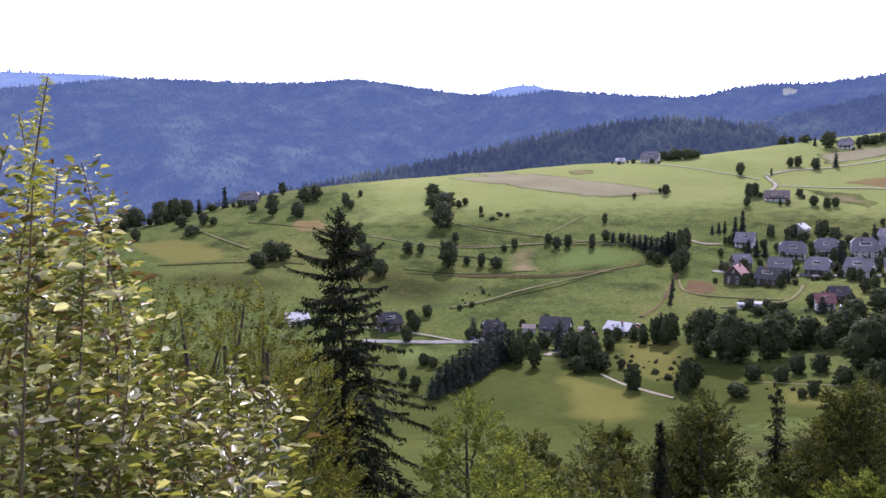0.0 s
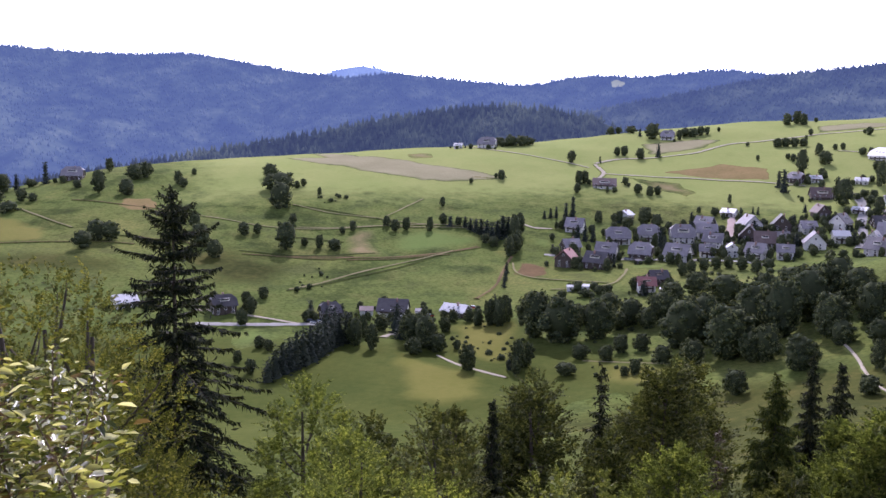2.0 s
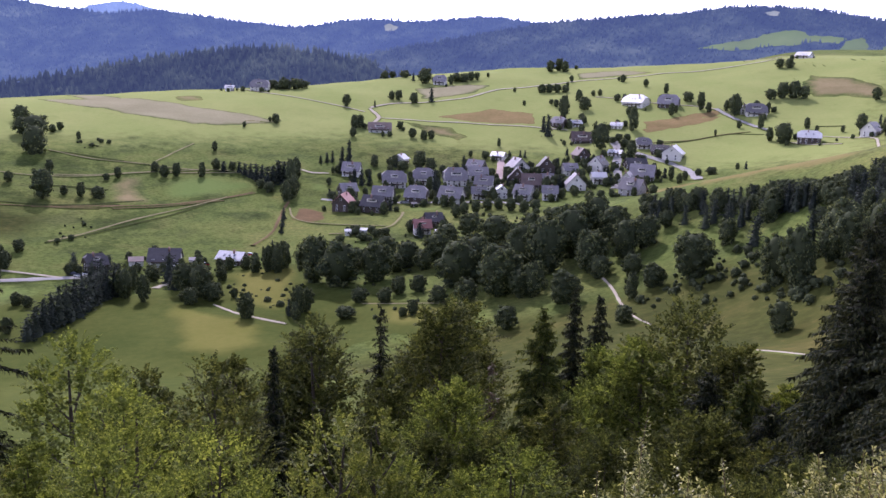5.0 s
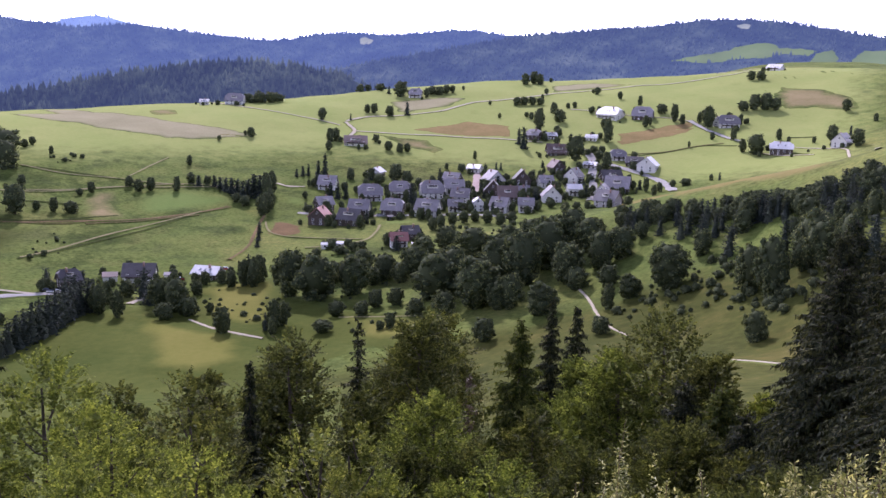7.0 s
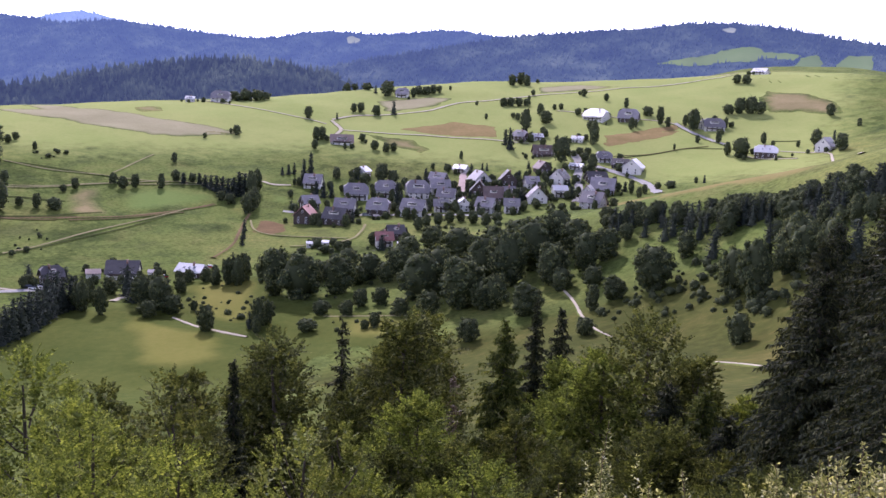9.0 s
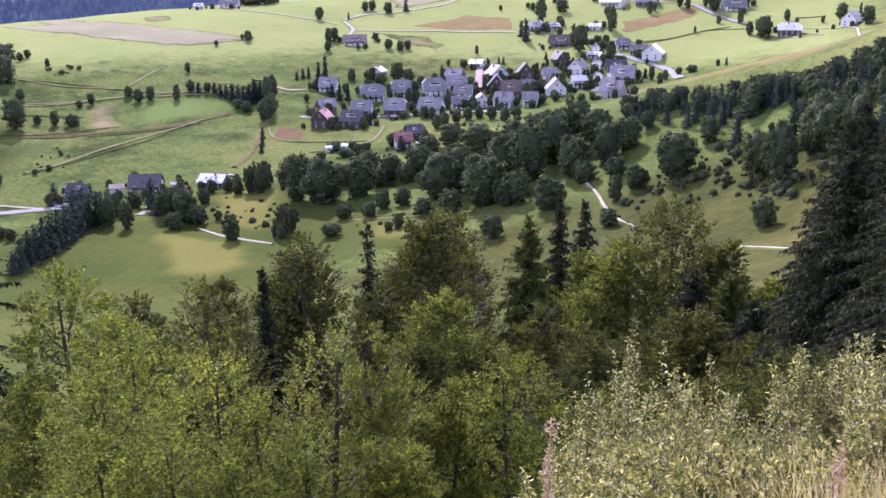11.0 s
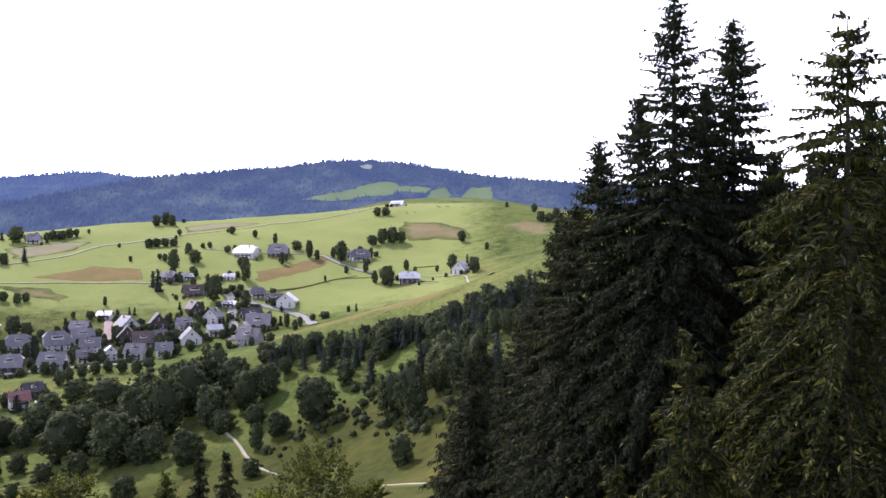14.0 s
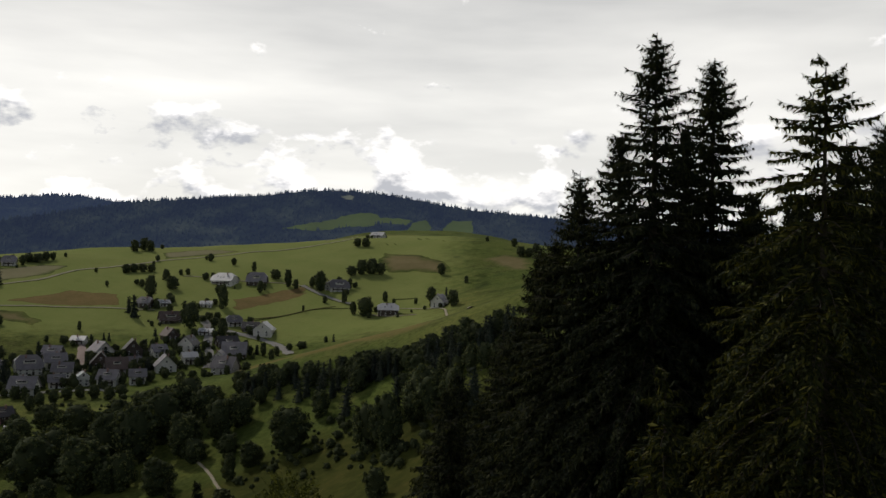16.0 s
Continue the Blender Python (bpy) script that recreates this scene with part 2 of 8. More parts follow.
# ground heights: profiles of (distance, height) along bearings east of the first view
PROFILES = {
    -60: [(0, 0), (2, -0.4), (5, -2.8), (12, -9), (25, -17), (60, -28), (120, -44), (200, -66), (300, -90), (430, -92), (600, -85), (750, -75), (950, -120), (1400, -240)],
    -20: [(0, 0), (2, -0.4), (5, -2.8), (12, -9), (25, -17), (60, -33), (120, -52), (200, -74), (300, -97), (420, -96), (500, -90), (720, -60), (800, -68), (950, -120), (1400, -240)],
    -11: [(0, 0), (2, -0.4), (5, -2.8), (12, -9), (25, -17), (60, -35), (120, -55), (200, -77), (295, -97), (410, -95), (480, -87), (640, -62), (780, -38), (860, -40), (1000, -85), (1400, -240)],
    -3: [(0, 0), (2, -0.4), (5, -2.8), (12, -9), (25, -17), (60, -35), (120, -56), (200, -78), (295, -96), (400, -95), (440, -93), (600, -67), (760, -38), (840, -27.5), (920, -32), (1050, -90), (1400, -230)],
    7: [(0, 0), (2, -0.4), (5, -2.8), (12, -9), (25, -17), (60, -35), (120, -56), (200, -78), (290, -94), (372, -93), (440, -94), (560, -78), (760, -38), (900, -19), (980, -24), (1100, -70), (1400, -200)],
    16: [(0, 0), (2, -0.4), (5, -2.8), (12, -9), (25, -17), (60, -34), (120, -55), (200, -77), (290, -93), (375, -90), (455, -87), (570, -77), (700, -54), (850, -22), (940, -10), (1020, -14), (1150, -60), (1400, -180)],
    22: [(0, 0), (2, -0.4), (5, -2.8), (12, -9), (25, -17), (60, -34), (120, -53), (200, -74), (290, -90), (370, -86), (470, -82), (570, -77), (720, -51), (880, -20), (1000, 5), (1080, 4), (1200, -40), (1400, -150)],
    29: [(0, 0), (2, -0.4), (5, -2.8), (12, -9), (25, -17), (60, -33), (120, -50), (200, -70), (290, -84), (380, -78), (460, -74), (580, -74), (680, -60), (900, -12), (1060, 17), (1130, 14), (1250, -30), (1400, -120)],
    35: [(0, 0), (2, -0.3), (5, -2.0), (10, -4.8), (25, -13), (60, -28), (120, -45), (200, -64), (290, -72), (330, -73), (390, -60), (432, -50.5), (480, -58), (560, -68), (640, -67), (700, -55), (900, -8), (1100, 22.5), (1160, 20), (1280, -25), (1400, -60)],
    39: [(0, 0), (5, -1.5), (25, -11.5), (60, -26), (120, -44), (200, -61), (270, -70), (330, -64), (420, -39.8), (470, -48), (560, -64), (680, -61), (760, -46), (920, -4), (1100, 28), (1160, 28), (1300, 12), (1400, 18)],
    43: [(0, 0), (5, -1.5), (25, -11), (60, -25), (120, -42), (200, -58), (260, -66), (330, -55), (410, -31.5), (460, -38), (560, -56), (700, -50), (800, -33), (940, 2), (1100, 35), (1180, 37), (1400, 52)],
    47: [(0, 0), (5, -1.5), (25, -10), (60, -24), (120, -40), (200, -56), (240, -60), (320, -44), (390, -22), (440, -28), (560, -45), (700, -42), (820, -28), (950, 6), (1090, 38), (1180, 42), (1400, 60)],
    51: [(0, 0), (5, -1.5), (25, -9.5), (60, -22), (120, -36), (200, -50), (240, -50), (320, -28), (370, -11.3), (420, -16), (560, -30), (700, -30), (850, -12), (1050, 40), (1180, 42), (1400, 58)],
    57: [(0, 0), (5, -1.5), (30, -10), (60, -19), (120, -32), (200, -42), (240, -40), (320, -10), (360, 0), (420, -4), (560, -16), (700, -14), (850, 4), (1000, 27), (1180, 20), (1400, 20)],
    75: [(0, 0), (5, -1.2), (30, -8), (60, -15), (120, -24), (200, -28), (280, -14), (340, 10), (420, 10), (600, 4), (850, 15), (1100, 20), (1400, 20)],
    110: [(0, 0), (8, 0), (60, 10), (200, 30), (600, 40), (1400, 40)],
    180: [(0, 0), (8, 1), (60, 16), (200, 45), (600, 60), (1400, 60)],
    260: [(0, 0), (8, 0), (60, 6), (200, 10), (600, 0), (1400, -60)],
    300: [(0, 0), (2, -0.4), (5, -2.8), (12, -9), (25, -17), (60, -28), (120, -44), (200, -66), (300, -90), (430, -92), (600, -85), (750, -75), (950, -120), (1400, -240)],
}
RINGS = 2.0 * (4900 / 2.0) ** (np.arange(0, 261) / 260)
TURNS = np.concatenate([np.arange(-60, 80, 0.5), np.arange(80, 301, 5.0)])


def smooth(table, width, axis):
    k = np.exp(-0.5 * (np.arange(-3 * width, 3 * width + 1) / width) ** 2)
    k /= k.sum()
    pad = [(0, 0), (0, 0)]
    pad[axis] = (3 * width, 3 * width)
    return np.apply_along_axis(lambda v: np.convolve(v, k, "valid"), axis, np.pad(table, pad, "edge"))


def make_heights():
    bearings = sorted(PROFILES)
    lines = np.array([np.interp(RINGS, *np.array(PROFILES[b], float).T) for b in bearings])
    lines = smooth(lines, 1, 1)
    table = np.array([np.interp(TURNS, bearings, lines[:, j]) for j in range(len(RINGS))]).T
    fine = TURNS < 80
    table[fine] = smooth(table[fine], 3, 0)
    # low swells and terraces in the meadows
    a, r = np.radians(TURNS)[:, None], RINGS[None, :]
    x, y = r * np.sin(a), r * np.cos(a)
    swell = np.sin(x / 31 + 1.3 * np.sin(y / 47)) * np.sin(y / 26 + 0.8 * np.sin(x / 39)) + 0.5 * np.sin(x / 13 + y / 17) * np.sin(y / 11 - x / 21)
    return table + swell * np.interp(r, [0, 60, 300, 1000], [0, 0.25, 0.7, 1.0])


HEIGHTS = make_heights()


def ground(x, y):
    """The ground's height at a place, or at arrays of places."""
    x, y = np.asarray(x, float), np.asarray(y, float)
    r = np.maximum(np.hypot(x, y), 2.0)
    b = np.degrees(np.arctan2(x, y))
    b = np.where(b < -60, b + 360, b)
    i = np.clip(np.interp(b, TURNS, np.arange(len(TURNS))), 0, len(TURNS) - 1.001)
    j = np.clip(np.log(r / 2.0) / math.log(4900 / 2.0) * 260, 0, 259.999)
    i0, j0 = i.astype(int), j.astype(int)
    u, v = i - i0, j - j0
    h = HEIGHTS
    return (h[i0, j0] * (1 - u) * (1 - v) + h[i0 + 1, j0] * u * (1 - v) + h[i0, j0 + 1] * (1 - u) * v + h[i0 + 1, j0 + 1] * u * v)


# ---- mesh helpers ----
def mesh_from(name, verts, faces, material, smooth_faces=False, inner=0):
    """A mesh from an array of points and an array of faces with a fixed number of corners."""
    verts, faces = np.asarray(verts, np.float32).reshape(-1, 3), np.asarray(faces, np.int32)
    me = bpy.data.meshes.new(name)
    n, k = faces.shape
    me.vertices.add(len(verts))
    me.vertices.foreach_set("co", verts.ravel())
    me.loops.add(n * k)
    me.loops.foreach_set("vertex_index", faces.ravel())
    me.polygons.add(n)
    me.polygons.foreach_set("loop_start", np.arange(0, n * k, k, dtype=np.int32))
    if smooth_faces:
        me.polygons.foreach_set("use_smooth", np.ones(n, bool))
    me.update(calc_edges=True)
    me.materials.append(material)
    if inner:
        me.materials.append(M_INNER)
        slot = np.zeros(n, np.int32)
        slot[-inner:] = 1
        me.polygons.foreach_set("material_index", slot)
    return me


def grid_faces(rows, cols):
    i, j = np.meshgrid(np.arange(rows - 1), np.arange(cols - 1), indexing="ij")
    a = (i * cols + j).ravel()
    return np.stack([a, a + cols, a + cols + 1, a + 1], 1)


def part(name, me, parent, label=""):
    ob = new(name, me)
    ob.parent = parent
    return tagged(ob, label)


def polar(bearing, r):
    b = np.radians(bearing)
    return r * np.sin(b), r * np.cos(b)


# ---- the ground: one sheet to the horizon ----
def build_ground():
    x, y = polar(TURNS[:, None], RINGS[None, :])
    v = np.stack([x, y, HEIGHTS], -1)
    v = np.concatenate([v, v[:1]], 0)
    f = grid_faces(len(TURNS) + 1, len(RINGS))[:, ::-1]
    me = mesh_from("ground", v, f, M_MEADOW, True)
    ob = new("ground", me)
    tagged(ob, "rolling green mountain meadow falling into a valley and rising beyond", "ground", kind="structure")
    r0 = mesh_from("ground_cap", np.concatenate([v[:-1, 0], [[0, 0, 0.0]]]), np.stack([np.arange(len(TURNS)), (np.arange(len(TURNS)) + 1) % len(TURNS), np.full(len(TURNS), len(TURNS))], 1)[:, ::-1], M_MEADOW)
    tagged(new("ground_underfoot", r0), "grassy ground at the viewpoint", "ground", kind="structure")


build_ground()


# ---- wooded ridges of the far backdrop ----
def ridge_height(nodes, crest_at, depth, bearing, r, rough, seed):
    a, e = np.array(nodes, float).T
    base = np.interp(bearing, a, e)
    for k in (-0.8, 0.8):
        base = base + np.interp(bearing + k, a, e)
    crest = 1.6 + crest_at * np.tan(np.radians(base / 3))
    u = (crest_at - r) / depth
    fall = np.where(u > 0, np.maximum(u, 0) ** 0.9 * depth * 0.36, -u * depth * 0.5)
    s = seed * 1.7
    gully = np.sin(bearing * 0.33 + s + r / 520) + 0.5 * np.sin(bearing * 0.8 + s * 2 + r / 230) + 0.3 * np.sin(bearing * 1.9 - r / 130 + s)
    return crest - fall + rough * gully * np.clip(u * 2.5, 0, 1)


RIDGES = {}
# bearing, distance along the outlines of the upland meadows
UPLAND_MEADOWS = [
    [(38.82, 2263.0), (40.1, 2275.0), (41.99, 2326.0), (42.45, 2345.0), (43.83, 2361.0), (44.55, 2355.0), (44.69, 2336.0), (46.15, 2343.0), (46.77, 2336.0), (46.34, 2297.0), (44.96, 2305.0), (44.06, 2271.0), (42.19, 2273.0), (40.29, 2231.0)],
    [(46.78, 2320.0), (47.65, 2365.0), (47.93, 2317.0), (47.74, 2255.0), (46.56, 2214.0), (46.48, 2235.0)],
    [(48.81, 2344.0), (49.26, 2404.0), (50.48, 2422.0), (50.57, 2326.0), (48.62, 2287.0)],
]
# ridge, bearing, distance, half width in degrees, half depth, look, label
CLEARINGS = [
    ("backdrop_shoulder", 20.4, 3050, 0.40, 26, "scree", "pale square clearing in the mountain forest"),
    ("backdrop_summit", 42.75, 2465, 0.36, 14, "scree", "pale bare patch near the wooded summit"),
]


def build_ridge(name, nodes, crest_at, depth, material, label, rough=28.0, seed=1, trees=0, size=24.0):
    RIDGES[name] = (nodes, crest_at, depth, rough, seed)
    lo, hi = nodes[0][0], nodes[-1][0]
    b = np.arange(lo, hi + 0.01, 0.25)
    r = np.concatenate([np.linspace(crest_at - depth, crest_at, 56), [crest_at + 40, crest_at + 120]])
    B, R = np.meshgrid(b, r, indexing="ij")
    z = ridge_height(nodes, crest_at, depth, B, R, rough, seed)
    x, y = polar(B, R)
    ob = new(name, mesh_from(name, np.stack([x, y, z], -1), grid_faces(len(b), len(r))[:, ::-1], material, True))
    tagged(ob, label, "mountain", kind="structure")
    if not trees:
        return
    rng = np.random.default_rng(seed)
    n = trees
    tb = rng.uniform(lo, hi, n)
    tr = crest_at + 4 - depth * rng.uniform(0, 1, n) ** 1.7 * 0.95
    keep = np.ones(n, bool)
    for key, cb, cr, hb, hr, *_ in CLEARINGS:
        if key == name:
            keep &= ((tb - cb) / hb) ** 2 + ((tr - cr) / hr) ** 2 > 1
    if name == "backdrop_summit":
        for outline in UPLAND_MEADOWS:
            odd = np.zeros(n, bool)
            for (ax, ay), (bx, by) in zip(outline, outline[1:] + outline[:1]):
                if ay != by:
                    odd ^= ((ay > tr) != (by > tr)) & (tb < (bx - ax) * (tr - ay) / (by - ay) + ax)
            keep &= ~odd
    tb, tr = tb[keep], tr[keep]
    n = len(tb)
    tz = ridge_height(nodes, crest_at, depth, tb, tr, rough, seed) - 2
    tx, ty = polar(tb, tr)
    h = size * rng.uniform(0.6, 1.15, n)
    w = h * rng.uniform(0.16, 0.34, n)
    round_ = rng.random(n) < 0.3
    ang = np.arange(5) * 2 * math.pi / 5
    ph = rng.uniform(0, 6.28, n)
    ring = np.stack([np.cos(ang[None] + ph[:, None]) * w[:, None] + tx[:, None], np.sin(ang[None] + ph[:, None]) * w[:, None] + ty[:, None], np.repeat((tz + np.where(round_, h * 0.3, h * 0.05))[:, None], 5, 1)], -1)
    top = np.stack([tx, ty, tz + h * np.where(round_, 0.75, 1.0)], -1)[:, None]
    v = np.concatenate([ring, top], 1)
    k = np.arange(5)
    f = (np.stack([k, (k + 1) % 5, np.full(5, 5)], 1)[None] + 6 * np.arange(n)[:, None, None]).reshape(-1, 3)
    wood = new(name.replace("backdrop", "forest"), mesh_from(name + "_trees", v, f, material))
    tagged(wood, "dense dark conifer and beech forest covering the mountainside", "forest", kind="stuff")


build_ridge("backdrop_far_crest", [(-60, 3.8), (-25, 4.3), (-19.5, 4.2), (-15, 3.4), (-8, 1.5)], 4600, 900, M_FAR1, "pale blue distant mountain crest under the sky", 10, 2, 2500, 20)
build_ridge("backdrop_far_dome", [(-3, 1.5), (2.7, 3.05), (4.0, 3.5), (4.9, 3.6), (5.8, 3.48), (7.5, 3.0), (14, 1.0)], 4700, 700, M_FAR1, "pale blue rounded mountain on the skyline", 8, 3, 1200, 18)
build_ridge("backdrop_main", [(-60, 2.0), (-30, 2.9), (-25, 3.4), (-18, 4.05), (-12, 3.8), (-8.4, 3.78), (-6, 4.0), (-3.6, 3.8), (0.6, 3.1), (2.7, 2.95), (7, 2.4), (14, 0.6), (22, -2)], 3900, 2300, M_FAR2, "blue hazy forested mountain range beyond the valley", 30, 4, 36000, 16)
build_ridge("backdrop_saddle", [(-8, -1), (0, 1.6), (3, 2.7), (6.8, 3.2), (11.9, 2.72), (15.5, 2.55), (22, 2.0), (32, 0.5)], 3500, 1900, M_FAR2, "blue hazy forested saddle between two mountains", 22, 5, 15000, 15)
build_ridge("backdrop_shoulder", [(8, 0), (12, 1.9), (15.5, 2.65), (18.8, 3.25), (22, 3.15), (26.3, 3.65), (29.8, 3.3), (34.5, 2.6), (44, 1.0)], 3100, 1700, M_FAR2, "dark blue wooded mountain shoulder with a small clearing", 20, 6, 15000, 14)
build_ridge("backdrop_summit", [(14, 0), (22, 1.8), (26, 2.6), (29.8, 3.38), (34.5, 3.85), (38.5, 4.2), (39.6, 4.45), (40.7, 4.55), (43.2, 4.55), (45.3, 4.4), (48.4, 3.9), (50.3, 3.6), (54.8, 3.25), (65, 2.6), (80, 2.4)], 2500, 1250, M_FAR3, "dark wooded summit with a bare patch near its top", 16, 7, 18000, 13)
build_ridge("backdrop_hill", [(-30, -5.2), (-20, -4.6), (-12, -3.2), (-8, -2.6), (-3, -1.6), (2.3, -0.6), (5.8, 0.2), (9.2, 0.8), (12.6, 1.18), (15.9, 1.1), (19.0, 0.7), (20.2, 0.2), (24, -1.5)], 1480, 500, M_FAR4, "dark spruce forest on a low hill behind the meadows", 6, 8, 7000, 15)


# ---- trees ----
def tube(path, radii, sides=6):
    """Points and faces of a tapered limb along a path."""
    path, radii = np.asarray(path, float), np.asarray(radii, float)
    d = np.gradient(path, axis=0)
    d /= np.linalg.norm(d, axis=1)[:, None] + 1e-9
    s = np.cross(d, np.array([0.31, 0.95, 0.07]))
    s /= np.linalg.norm(s, axis=1)[:, None] + 1e-9
    t = np.cross(d, s)
    a = np.arange(sides) * 2 * math.pi / sides
    v = path[:, None] + radii[:, None, None] * (np.cos(a)[None, :, None] * s[:, None] + np.sin(a)[None, :, None] * t[:, None])
    i, j = np.meshgrid(np.arange(len(path) - 1), np.arange(sides), indexing="ij")
    p, q = (i * sides + j).ravel(), (i * sides + (j + 1) % sides).ravel()
    return v.reshape(-1, 3), np.stack([p, q, q + sides, p + sides], 1)


def join(pieces):
    v, f, n = [], [], 0
    for a, b in pieces:
        v.append(a)
        f.append(b + n)
        n += len(a)
    return np.concatenate(v), np.concatenate(f)


def unit(v):
    return v / (np.linalg.norm(v, axis=-1, keepdims=True) + 1e-9)


def leaf_cards(centre, along, normal, length, width):
    """Diamond leaves folded slightly along their rib."""
    side = unit(np.cross(along, normal))
    nrm = unit(np.cross(side, along))
    L, W = np.asarray(length)[:, None], np.asarray(width)[:, None]
    base = centre - along * L * 0.5
    tip = centre + along * L * 0.5 - nrm * L * 0.08
    mid = centre - along * L * 0.06
    v = np.stack([base, mid - side * W * 0.5 + nrm * W * 0.12, tip, mid + side * W * 0.5 + nrm * W * 0.12], 1)
    f = np.arange(len(centre) * 4).reshape(-1, 4)
    return v.reshape(-1, 3), f


def lobe_heart(centre, r, rng):
    """A rough closed clump inside a lobe, of four-cornered faces, uneven as leaves are."""
    rows, cols = 5, 7
    th = np.linspace(0.25, math.pi - 0.25, rows)
    ph = np.arange(cols) * 2 * math.pi / cols + rng.uniform(0, 1)
    v = np.stack([np.sin(th)[:, None] * np.cos(ph)[None], np.sin(th)[:, None] * np.sin(ph)[None], np.repeat(np.cos(th)[:, None] * 0.82, cols, 1)], -1)
    v = v * r * rng.uniform(0.75, 1.08, (rows, cols, 1)) + centre
    i, j = np.meshgrid(np.arange(rows - 1), np.arange(cols), indexing="ij")
    p, q = (i * cols + j).ravel(), (i * cols + (j + 1) % cols).ravel()
    return v.reshape(-1, 3), np.stack([p, p + cols, q + cols, q], 1)


def broadleaf_meshes(name, height, radius, leaves, leaf, seed, material, lobes=18, low=0.22, peak=0.5, full=1.0, lift=-0.25, tangent=0.6, core=0.0):
    """Trunk and crown of a broadleaved tree: limbs to uneven lobes, each a cloud of single leaf sprays."""
    rng = np.random.default_rng(seed)
    wood = [tube([(0, 0, -1.5), (0.02 * height * rng.normal(), 0.02 * height * rng.normal(), height * 0.35), (0.03 * height * rng.normal(), 0.03 * height * rng.normal(), height * 0.85)], [0.026 * height, 0.02 * height, 0.004 * height], 7)]
    cs, rs = [], []
    for k in range(lobes):
        u = (k + rng.uniform(0.1, 0.9)) / lobes
        zz = height * (low + (0.94 - low) * u)
        span = radius * math.sin(math.pi * min(1, max(0.12, (u * 0.5 / peak if u < peak else 0.5 + 0.5 * (u - peak) / (1 - peak))))) ** 0.7
        a = k * 2.4 + rng.uniform(-0.5, 0.5)
        d = span * rng.uniform(0.3, 0.95) / full ** 0.7
        c = np.array([math.cos(a) * d, math.sin(a) * d, zz])
        cs.append(c)
        rs.append(radius * full * rng.uniform(0.26, 0.52) * (1.0 if u < 0.8 else 0.7))
        wood.append(tube([(0, 0, zz * 0.55), c * np.array([0.5, 0.5, 0]) + np.array([0, 0, zz * 0.85]), c], [0.009 * height, 0.006 * height, 0.002 * height], 5))
    cs, rs = np.array(cs), np.array(rs)
    w = rs ** 2
    pick = rng.choice(lobes, leaves, p=w / w.sum())
    d = unit(rng.normal(size=(leaves, 3)) + np.array([0, 0, 0.25]))
    rad = rs[pick] * (0.55 + 0.55 * rng.random(leaves) ** 0.6)
    wob = 1 + 0.42 / full ** 2 * np.sin(d[:, 0] * 7 + pick) * np.sin(d[:, 1] * 6 + pick * 2) * np.cos(d[:, 2] * 5)
    centre = cs[pick] + d * (rad * wob)[:, None] * np.array([1, 1, 0.82])
    along = unit(d * np.array([1, 1, 0.3]) + rng.normal(size=(leaves, 3)) * 0.6 + np.array([0, 0, lift]))
    nrm = unit(d * (0.6 + tangent) + np.array([0, 0, 0.5]) + rng.normal(size=(leaves, 3)) * 0.5 / (0.5 + tangent))
    along = unit(along - nrm * (along * nrm).sum(1, keepdims=True) * min(0.9, tangent * 0.7))
    ln = leaf * rng.uniform(0.6, 1.4, leaves)
    cv, cf = leaf_cards(centre, along, nrm, ln, ln * rng.uniform(0.55, 0.8, leaves))
    # the shaded heart of each lobe, closed by inner leaves
    if core:
        cv, cf = join([(cv, cf)] + [lobe_heart(c, r_ * core, rng) for c, r_ in zip(cs, rs)])
    return mesh_from(name + "_trunk", *join(wood), M_BARK, True), mesh_from(name + "_crown", cv, cf, material)


